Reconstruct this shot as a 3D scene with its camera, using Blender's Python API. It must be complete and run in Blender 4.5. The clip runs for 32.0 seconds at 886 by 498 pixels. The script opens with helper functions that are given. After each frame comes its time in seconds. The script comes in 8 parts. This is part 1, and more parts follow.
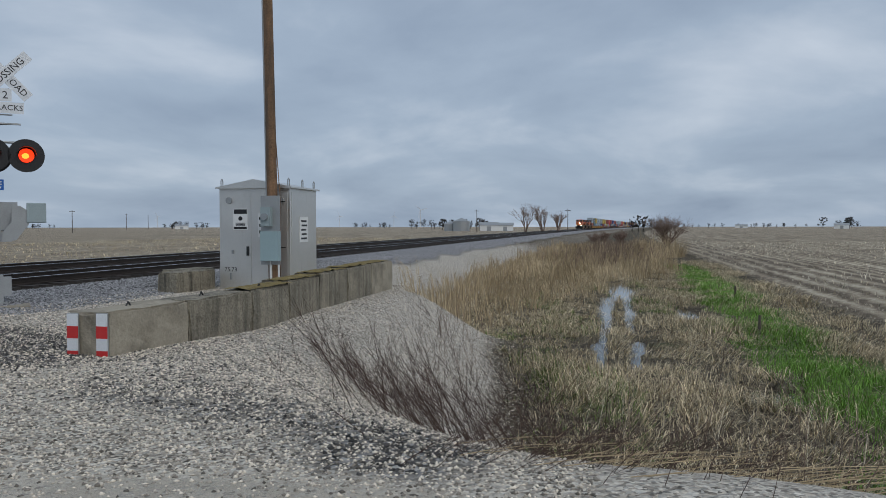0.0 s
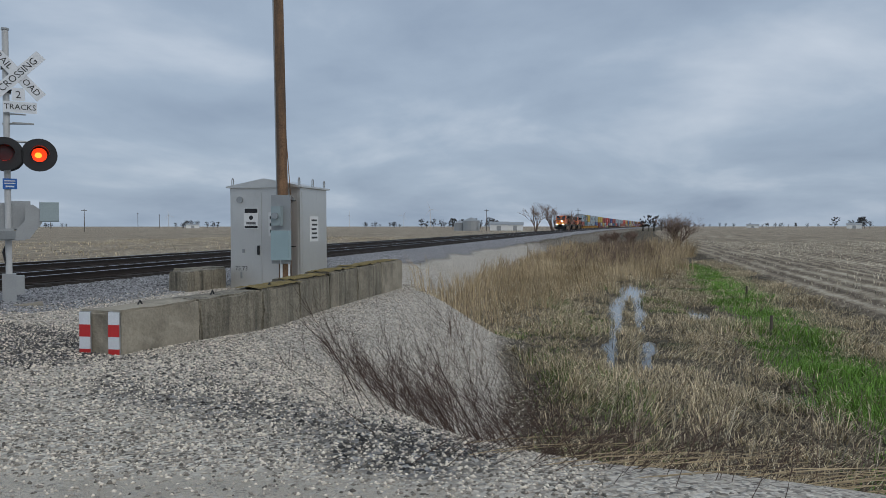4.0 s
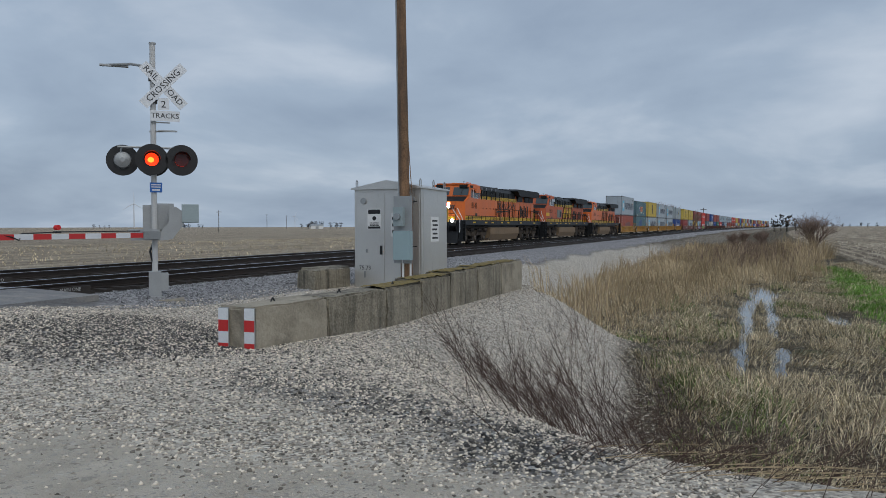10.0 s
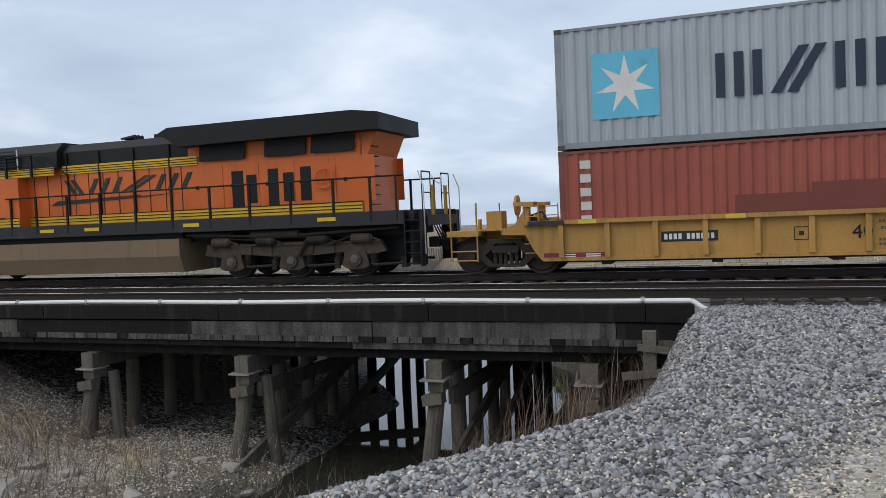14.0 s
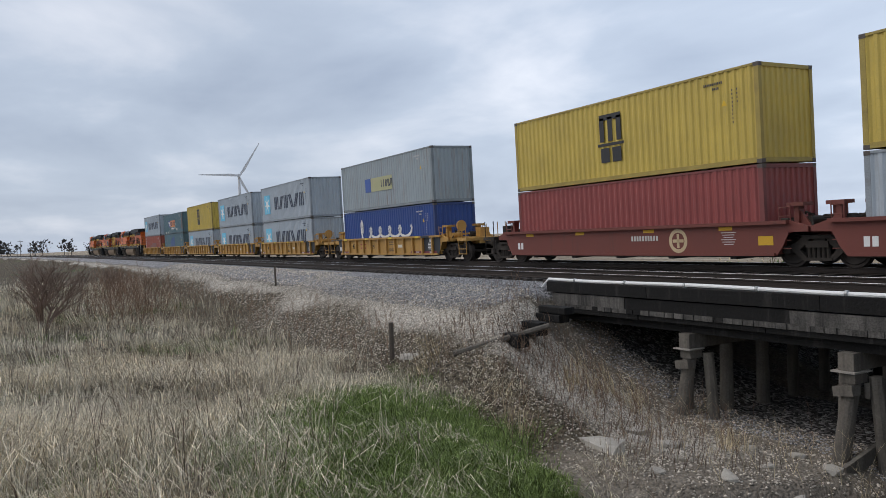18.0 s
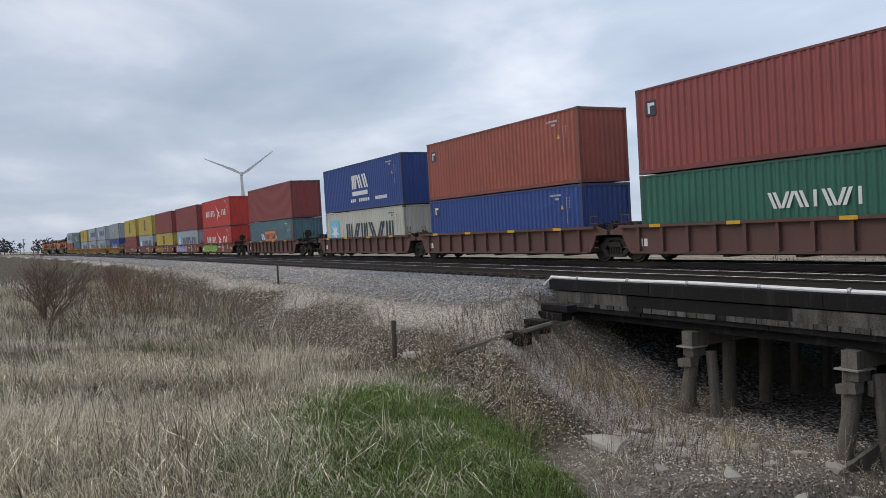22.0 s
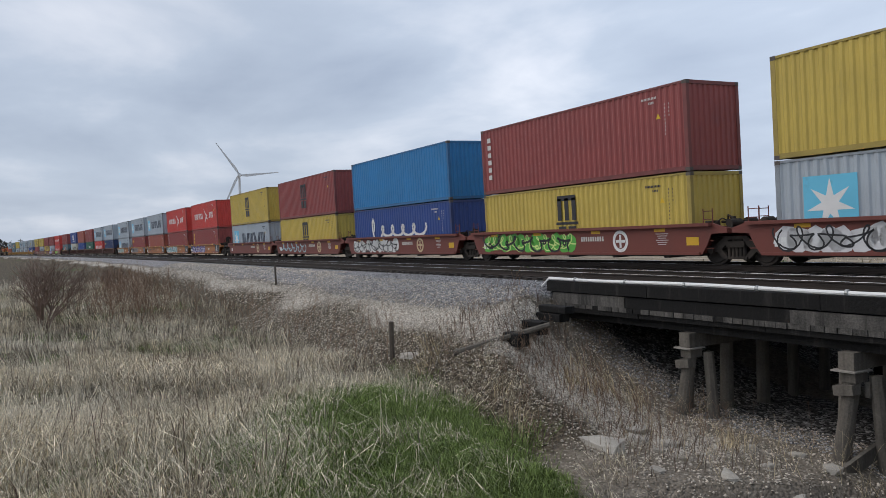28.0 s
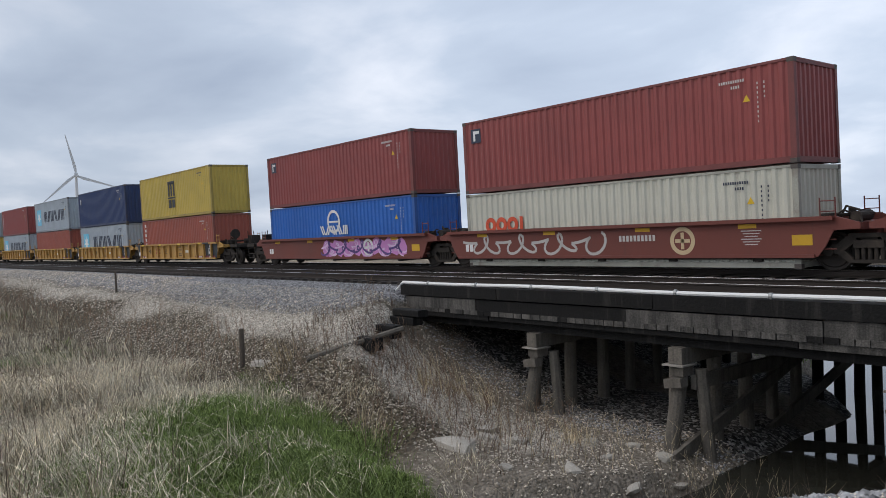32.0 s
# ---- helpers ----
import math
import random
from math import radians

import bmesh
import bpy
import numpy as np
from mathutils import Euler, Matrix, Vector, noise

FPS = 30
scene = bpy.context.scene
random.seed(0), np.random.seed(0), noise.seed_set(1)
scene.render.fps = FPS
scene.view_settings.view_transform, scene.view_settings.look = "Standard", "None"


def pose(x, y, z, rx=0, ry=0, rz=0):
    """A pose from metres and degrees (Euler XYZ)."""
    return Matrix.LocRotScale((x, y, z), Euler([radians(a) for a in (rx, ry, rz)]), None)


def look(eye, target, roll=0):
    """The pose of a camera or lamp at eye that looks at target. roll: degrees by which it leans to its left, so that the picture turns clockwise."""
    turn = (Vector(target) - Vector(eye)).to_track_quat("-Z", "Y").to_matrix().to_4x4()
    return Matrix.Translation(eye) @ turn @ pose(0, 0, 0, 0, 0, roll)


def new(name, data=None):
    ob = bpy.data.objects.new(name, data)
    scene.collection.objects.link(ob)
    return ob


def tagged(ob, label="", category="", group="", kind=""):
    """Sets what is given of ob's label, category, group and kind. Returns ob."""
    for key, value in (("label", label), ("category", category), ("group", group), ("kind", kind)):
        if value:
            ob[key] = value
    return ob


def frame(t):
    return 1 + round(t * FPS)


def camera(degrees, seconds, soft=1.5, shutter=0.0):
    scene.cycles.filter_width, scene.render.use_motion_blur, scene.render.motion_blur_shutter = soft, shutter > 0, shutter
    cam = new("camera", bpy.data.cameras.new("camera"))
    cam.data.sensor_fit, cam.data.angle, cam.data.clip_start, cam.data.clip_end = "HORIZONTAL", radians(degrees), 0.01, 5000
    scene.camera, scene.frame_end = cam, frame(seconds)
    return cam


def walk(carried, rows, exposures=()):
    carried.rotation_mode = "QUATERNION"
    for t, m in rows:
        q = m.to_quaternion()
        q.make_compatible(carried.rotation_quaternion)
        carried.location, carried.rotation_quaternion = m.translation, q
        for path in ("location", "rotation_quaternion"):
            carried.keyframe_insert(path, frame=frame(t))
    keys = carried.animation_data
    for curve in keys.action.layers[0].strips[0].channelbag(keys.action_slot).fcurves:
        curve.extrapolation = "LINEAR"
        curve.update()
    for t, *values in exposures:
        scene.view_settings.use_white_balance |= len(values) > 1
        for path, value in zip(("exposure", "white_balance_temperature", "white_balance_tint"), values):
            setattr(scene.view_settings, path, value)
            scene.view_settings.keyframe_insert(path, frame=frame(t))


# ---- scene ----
# ---- camera ----
cam = camera(59.97, 32.0, soft=0.35, shutter=0.0)
PIVOT_R, EYE_Z = 0.409, 1.290


def view(yaw, pitch, roll):
    """Camera held at arm's length, turning about the one who holds it; yaw 0 faces the track, positive to the east."""
    a, p = radians(yaw), radians(pitch)
    eye = Vector((PIVOT_R * math.sin(a), PIVOT_R * math.cos(a), EYE_Z))
    way = Vector((math.sin(a) * math.cos(p), math.cos(a) * math.cos(p), math.sin(p)))
    return look(eye, eye + way, roll)


TURNS = [
    (0, 77.38, -1.68, -0.09), (1.5, 77.38, -1.68, -0.09), (2.5, 77.33, -1.69, -0.10),
    (3, 77.24, -1.68, -0.08), (3.5, 77.03, -1.70, -0.06), (5.5, 75.10, -1.77, -0.01),
    (6, 74.53, -1.77, -0.08), (6.5, 73.52, -1.75, -0.05), (7, 72.98, -1.74, -0.05),
    (7.5, 72.63, -1.74, -0.05), (8, 72.23, -1.71, -0.10), (8.5, 71.81, -1.71, -0.08),
    (9, 71.29, -1.68, -0.09), (9.5, 70.47, -1.67, -0.03), (10, 67.90, -1.69, -0.10),
    (10.5, 64.54, -1.76, -0.12), (11, 57.90, -1.85, -0.23), (11.5, 46.35, -1.90, -0.43),
    (12, 36.49, -1.96, -0.54), (12.5, 27.80, -1.91, -0.64), (13, 15.72, -1.91, -0.90),
    (13.5, 0.93, -1.92, -1.25), (14, -19.24, -1.75, -2.17), (14.5, -34.00, -1.52, -2.36),
    (15, -43.80, -1.34, -2.27), (15.5, -51.73, -1.16, -2.30), (17.5, -60.97, -1.00, -2.39),
    (18, -60.73, -1.01, -2.39), (20, -60.83, -1.07, -2.36), (22, -60.92, -1.15, -2.44),
    (24, -60.94, -1.10, -2.46), (28, -60.75, -1.07, -2.37), (28.5, -60.52, -1.06, -2.41),
    (29, -59.90, -1.06, -2.43), (29.5, -57.70, -1.10, -2.40), (30, -55.86, -1.15, -2.36),
    (30.5, -54.55, -1.17, -2.37), (31, -53.21, -1.16, -2.37), (31.5, -51.68, -1.18, -2.37),
    (32, -50.08, -1.20, -2.37),
]
walk(cam, [(t, view(a, b, c)) for t, a, b, c in TURNS], exposures=[(0, -0.16, 6280, 9), (10, -0.16, 6280, 9), (11, -0.14, 6350, 9), (12, 0.12, 6450, 10), (13, 0.20, 6550, 11), (15.5, 0.27, 6600, 11), (17.5, 0.24, 6650, 13), (32, 0.24, 6650, 13)])

# ---- light ----
world = bpy.data.worlds.new("sky")
scene.world = world
world.use_nodes = True
SUN_EL, SUN_AZ = radians(46), radians(-140)  # sun behind thick cloud, on the camera's side of the tracks
BREAK_AZ, BREAK_EL = radians(-16), radians(17)  # thinner cloud over the far side


def build_world():
    nt = world.node_tree
    nt.nodes.clear()
    N, L = nt.nodes.new, nt.links.new
    out, bg = N("ShaderNodeOutputWorld"), N("ShaderNodeBackground")
    sky = N("ShaderNodeTexSky")
    sky.sky_type, sky.sun_disc = "NISHITA", False
    sky.sun_elevation, sky.sun_rotation = SUN_EL, SUN_AZ
    sky.dust_density, sky.air_density = 2.0, 1.0
    tc, sep = N("ShaderNodeTexCoord"), N("ShaderNodeSeparateXYZ")
    L(tc.outputs["Generated"], sep.inputs[0])
    # project the view direction onto a cloud deck: (x, y) / (z + k)
    add = N("ShaderNodeMath"); add.operation = "ADD"; add.inputs[1].default_value = 0.24
    mx = N("ShaderNodeMath"); mx.operation = "MAXIMUM"; mx.inputs[1].default_value = 0.0
    L(sep.outputs["Z"], mx.inputs[0]); L(mx.outputs[0], add.inputs[0])
    dx = N("ShaderNodeMath"); dx.operation = "DIVIDE"; L(sep.outputs["X"], dx.inputs[0]); L(add.outputs[0], dx.inputs[1])
    dy = N("ShaderNodeMath"); dy.operation = "DIVIDE"; L(sep.outputs["Y"], dy.inputs[0]); L(add.outputs[0], dy.inputs[1])
    com = N("ShaderNodeCombineXYZ"); L(dx.outputs[0], com.inputs[0]); L(dy.outputs[0], com.inputs[1])
    n1 = N("ShaderNodeTexNoise"); n1.inputs["Scale"].default_value = 1.25; n1.inputs["Detail"].default_value = 9.0
    n1.inputs["Roughness"].default_value = 0.52; n1.inputs["Distortion"].default_value = 0.25
    L(com.outputs[0], n1.inputs["Vector"])
    r1 = N("ShaderNodeValToRGB")
    e = r1.color_ramp.elements
    e[0].position, e[0].color = 0.30, (0.325, 0.40, 0.515, 1)
    e[1].position, e[1].color = 0.74, (0.69, 0.75, 0.835, 1)
    m = r1.color_ramp.elements.new(0.52); m.color = (0.435, 0.52, 0.635, 1)
    L(n1.outputs["Fac"], r1.inputs["Fac"])
    # the deck is brighter where it is thin
    dot = N("ShaderNodeVectorMath"); dot.operation = "DOT_PRODUCT"
    dot.inputs[1].default_value = (math.sin(BREAK_AZ) * math.cos(BREAK_EL), math.cos(BREAK_AZ) * math.cos(BREAK_EL), math.sin(BREAK_EL))
    L(tc.outputs["Generated"], dot.inputs[0])
    glow = N("ShaderNodeMapRange"); glow.inputs[1].default_value, glow.inputs[2].default_value = 0.55, 1.0
    glow.inputs[3].default_value, glow.inputs[4].default_value = 0.97, 1.26
    L(dot.outputs["Value"], glow.inputs[0])
    deck = N("ShaderNodeVectorMath"); deck.operation = "SCALE"; L(r1.outputs["Color"], deck.inputs[0]); L(glow.outputs[0], deck.inputs["Scale"])
    skys = N("ShaderNodeVectorMath"); skys.operation = "SCALE"; skys.inputs["Scale"].default_value = 0.09
    L(sky.outputs["Color"], skys.inputs[0])
    mix = N("ShaderNodeMix"); mix.data_type = "RGBA"; mix.inputs[0].default_value = 0.90
    L(skys.outputs[0], mix.inputs[6]); L(deck.outputs[0], mix.inputs[7])
    L(mix.outputs[2], bg.inputs["Color"])
    bg.inputs["Strength"].default_value = 1.0
    L(bg.outputs[0], out.inputs[0])


build_world()
sun = new("sun", bpy.data.lights.new("sun", "SUN"))
sun.data.energy, sun.data.angle, sun.data.color = 1.15, radians(60), (1.0, 0.94, 0.86)
sun.matrix_world = look((0, 0, 0), (-math.sin(SUN_AZ) * math.cos(SUN_EL), -math.cos(SUN_AZ) * math.cos(SUN_EL), -math.sin(SUN_EL)))

# ---- materials ----
MATS = {}


def _nodes(name):
    m = bpy.data.materials.new(name)
    m.use_nodes = True
    nt = m.node_tree
    return m, nt, nt.nodes["Principled BSDF"]


def mat(name, col, rough=0.6, metal=0.0, var=0.18, scale=3.0, fine=40.0, bump=0.15, dirt=0.0, dirtcol=(0.09, 0.075, 0.06), streak=0.0, emit=0.0, island=0.0, spec=0.5):
    """A painted, worn or weathered surface: broad and fine variation, dirt patches, streaks down, fine relief."""
    if name in MATS:
        return MATS[name]
    m, nt, bs = _nodes(name)
    N, L = nt.nodes.new, nt.links.new
    tc = N("ShaderNodeTexCoord")
    oi = N("ShaderNodeObjectInfo")
    off = N("ShaderNodeVectorMath"); off.operation = "SCALE"; off.inputs[0].default_value = (37.0, 19.0, 53.0)
    L(oi.outputs["Random"], off.inputs["Scale"])
    pos = N("ShaderNodeVectorMath"); pos.operation = "ADD"
    L(tc.outputs["Object"], pos.inputs[0]); L(off.outputs[0], pos.inputs[1])
    n1 = N("ShaderNodeTexNoise"); n1.inputs["Scale"].default_value = scale; n1.inputs["Detail"].default_value = 4.0
    n2 = N("ShaderNodeTexNoise"); n2.inputs["Scale"].default_value = fine; n2.inputs["Detail"].default_value = 3.0
    L(pos.outputs[0], n1.inputs["Vector"]); L(pos.outputs[0], n2.inputs["Vector"])
    hsv = N("ShaderNodeHueSaturation"); hsv.inputs["Color"].default_value = (*col, 1)
    a = N("ShaderNodeMath"); a.operation = "ADD"; L(n1.outputs["Fac"], a.inputs[0]); L(n2.outputs["Fac"], a.inputs[1])
    mr = N("ShaderNodeMapRange"); mr.inputs[1].default_value, mr.inputs[2].default_value = 0.6, 1.4
    mr.inputs[3].default_value, mr.inputs[4].default_value = 1 - var, 1 + var
    L(a.outputs[0], mr.inputs[0])
    val = mr.outputs[0]
    if island:
        g = N("ShaderNodeNewGeometry")
        mi = N("ShaderNodeMapRange"); mi.inputs[3].default_value, mi.inputs[4].default_value = 1 - island, 1 + island
        L(g.outputs["Random Per Island"], mi.inputs[0])
        mu = N("ShaderNodeMath"); mu.operation = "MULTIPLY"; L(val, mu.inputs[0]); L(mi.outputs[0], mu.inputs[1])
        val = mu.outputs[0]
    L(val, hsv.inputs["Value"])
    color = hsv.outputs[0]
    if dirt or streak:
        mp = N("ShaderNodeMapping"); mp.inputs["Scale"].default_value = (3.0, 3.0, 0.25) if streak else (1, 1, 1)
        L(pos.outputs[0], mp.inputs["Vector"])
        n3 = N("ShaderNodeTexNoise"); n3.inputs["Scale"].default_value = 1.7; n3.inputs["Detail"].default_value = 6.0; n3.inputs["Roughness"].default_value = 0.65
        L(mp.outputs[0], n3.inputs["Vector"])
        amt = max(dirt, streak)
        rp = N("ShaderNodeMapRange"); rp.inputs[1].default_value, rp.inputs[2].default_value = 0.62 - 0.22 * amt, 0.80 - 0.12 * amt
        rp.inputs[4].default_value = min(1.0, 0.35 + 0.6 * amt)
        L(n3.outputs["Fac"], rp.inputs[0])
        mx = N("ShaderNodeMix"); mx.data_type = "RGBA"; L(rp.outputs[0], mx.inputs[0]); L(color, mx.inputs[6]); mx.inputs[7].default_value = (*dirtcol, 1)
        color = mx.outputs[2]
    L(color, bs.inputs["Base Color"])
    ro = N("ShaderNodeMapRange"); ro.inputs[3].default_value, ro.inputs[4].default_value = max(0.05, rough - 0.12), min(1, rough + 0.12)
    L(n1.outputs["Fac"], ro.inputs[0]); L(ro.outputs[0], bs.inputs["Roughness"])
    bs.inputs["Metallic"].default_value = metal
    bs.inputs["Specular IOR Level"].default_value = spec
    if bump:
        b = N("ShaderNodeBump"); b.inputs["Strength"].default_value = bump; b.inputs["Distance"].default_value = 0.02
        L(n2.outputs["Fac"], b.inputs["Height"]); L(b.outputs[0], bs.inputs["Normal"])
    if emit:
        bs.inputs["Emission Color"].default_value = (*col, 1)
        bs.inputs["Emission Strength"].default_value = emit
    MATS[name] = m
    return m


def glass_mat(name="window_glass", col=(0.02, 0.03, 0.035)):
    if name in MATS:
        return MATS[name]
    m, nt, bs = _nodes(name)
    bs.inputs["Base Color"].default_value = (*col, 1)
    bs.inputs["Roughness"].default_value = 0.06
    bs.inputs["Specular IOR Level"].default_value = 0.8
    MATS[name] = m
    return m


# ---- mesh helpers ----
class Build:
    """Collects boxes, rods and prisms into one mesh."""

    def __init__(self):
        self.v, self.f = [], []

    def add(self, vs, fs):
        o = len(self.v)
        self.v.extend(vs)
        self.f.extend([tuple(i + o for i in f) for f in fs])
        return self

    def box(self, x0, x1, y0, y1, z0, z1, m=None, bev=0.0):
        if bev:
            b = bev
            prof = [(y0 + b, z0), (y1 - b, z0), (y1, z0 + b), (y1, z1 - b), (y1 - b, z1), (y0 + b, z1), (y0, z1 - b), (y0, z0 + b)]
            return self.prism(prof, x0, x1, m)
        vs = [Vector(p) for p in ((x0, y0, z0), (x1, y0, z0), (x1, y1, z0), (x0, y1, z0), (x0, y0, z1), (x1, y0, z1), (x1, y1, z1), (x0, y1, z1))]
        if m is not None:
            vs = [m @ p for p in vs]
        return self.add(vs, [(0, 3, 2, 1), (4, 5, 6, 7), (0, 1, 5, 4), (1, 2, 6, 5), (2, 3, 7, 6), (3, 0, 4, 7)])

    def prism(self, prof, a, b, m=None, axis="x"):
        """A profile of (y, z), (x, z) or (x, y) drawn out along the axis."""
        n = len(prof)
        put = {"x": lambda k, p: Vector((k, p[0], p[1])), "y": lambda k, p: Vector((p[0], k, p[1])), "z": lambda k, p: Vector((p[0], p[1], k))}[axis]
        vs = [put(a, p) for p in prof] + [put(b, p) for p in prof]
        if m is not None:
            vs = [m @ p for p in vs]
        fs = [(i, (i + 1) % n, n + (i + 1) % n, n + i) for i in range(n)] + [tuple(range(n - 1, -1, -1)), tuple(range(n, 2 * n))]
        return self.add(vs, fs)

    def rod(self, p, q, r, r2=None, n=8):
        p, q = Vector(p), Vector(q)
        r2 = r if r2 is None else r2
        d = (q - p).normalized()
        u = d.orthogonal().normalized()
        w = d.cross(u)
        ring = [(math.cos(2 * math.pi * i / n), math.sin(2 * math.pi * i / n)) for i in range(n)]
        vs = [p + r * (c * u + s * w) for c, s in ring] + [q + r2 * (c * u + s * w) for c, s in ring]
        fs = [(i, (i + 1) % n, n + (i + 1) % n, n + i) for i in range(n)] + [tuple(range(n - 1, -1, -1)), tuple(range(n, 2 * n))]
        return self.add(vs, fs)

    def path(self, pts, r, n=6):
        for a, b in zip(pts, pts[1:]):
            self.rod(a, b, r, n=n)
        return self

    def mesh(self, name):
        me = bpy.data.meshes.new(name)
        me.from_pydata([tuple(p) for p in self.v], [], self.f)
        bm = bmesh.new()
        bm.from_mesh(me)
        bmesh.ops.recalc_face_normals(bm, faces=bm.faces)
        bm.to_mesh(me)
        bm.free()
        return me


def part(name, geo, material, parent=None, label="", m=None):
    """Link a Build or a mesh as one object, under parent if there is one."""
    me = geo.mesh(name) if isinstance(geo, Build) else geo
    if material is not None and not me.materials:
        me.materials.append(material)
    ob = new(name, me)
    ob.parent = parent
    if m is not None:
        ob.matrix_basis = m
    if material is not None and me.materials[0] is not material:
        ob.material_slots[0].link = "OBJECT"
        ob.material_slots[0].material = material
    if label:
        ob["label"] = label
    return ob


def thing(name, label, category, m=None, group=""):
    ob = tagged(new(name), label, category, group)
    ob.empty_display_size = 0.3
    if m is not None:
        ob.matrix_basis = m
    return ob


def lettering(text, size, depth=0.004):
    """A flat mesh of a text in the built-in font, centred, in the xz plane facing -y."""
    cu = bpy.data.curves.new("lettering", "FONT")
    cu.body, cu.size, cu.align_x, cu.align_y, cu.extrude, cu.resolution_u = text, size, "CENTER", "CENTER", depth, 2
    ob = bpy.data.objects.new("lettering", cu)
    scene.collection.objects.link(ob)
    dg = bpy.context.evaluated_depsgraph_get()
    me = bpy.data.meshes.new_from_object(ob.evaluated_get(dg))
    bpy.data.objects.remove(ob)
    bpy.data.curves.remove(cu)
    me.transform(pose(0, 0, 0, 90, 0, 0))
    me.materials.clear()
    return me

# ---- ground ----
NEAR_Y, FAR_Y = 15.63, 20.3  # centre lines of the two tracks at the crossing


def bend(s):
    """Sideways shift of the tracks: straight by the crossing, a long curve towards the camera's side at both ends."""
    w = max(0.0, -50.0 - s)
    e = max(0.0, s - 100.0)
    w1, e1 = min(w, 500.0), min(e, 500.0)
    return -(w1 * w1 / 7100.0 + (w - w1) * 2 * w1 / 7100.0) - (e1 * e1 / 16000.0 + (e - e1) * 2 * e1 / 16000.0)


def sm(a, b, x):
    t = np.clip((x - a) / (b - a), 0, 1)
    return t * t * (3 - 2 * t)


def bendn(s):
    w, e = np.maximum(0, -50.0 - s), np.maximum(0, s - 100.0)
    w1, e1 = np.minimum(w, 500.0), np.minimum(e, 500.0)
    return -(w1 * w1 / 7100.0 + (w - w1) * 2 * w1 / 7100.0) - (e1 * e1 / 16000.0 + (e - e1) * 2 * e1 / 16000.0)


def lumps(x, y, k, seed):
    """Cheap smooth unevenness from crossed waves."""
    r = np.random.RandomState(seed)
    z = 0 * x
    for i in range(6):
        a, p, f = r.uniform(0, 6.28), r.uniform(0, 6.28), k * r.uniform(0.5, 1.6)
        z = z + np.sin(f * (x * np.cos(a) + y * np.sin(a)) + p)
    return z / 6


def mound(x, y):
    """Distance from the middle of the green mound west of the road, 1 half way out."""
    return np.hypot((x + 12.6) * 0.40, (y - 5.7 + 0.16 * (x + 12.6)) * 0.70)


def bank_edge(y):
    """Where the coarse stone west of the road gives way to its gravel."""
    return 0.95 + 0.69 * np.maximum(0, y - 7.4) + 0.42 * np.minimum(0, y - 7.4)


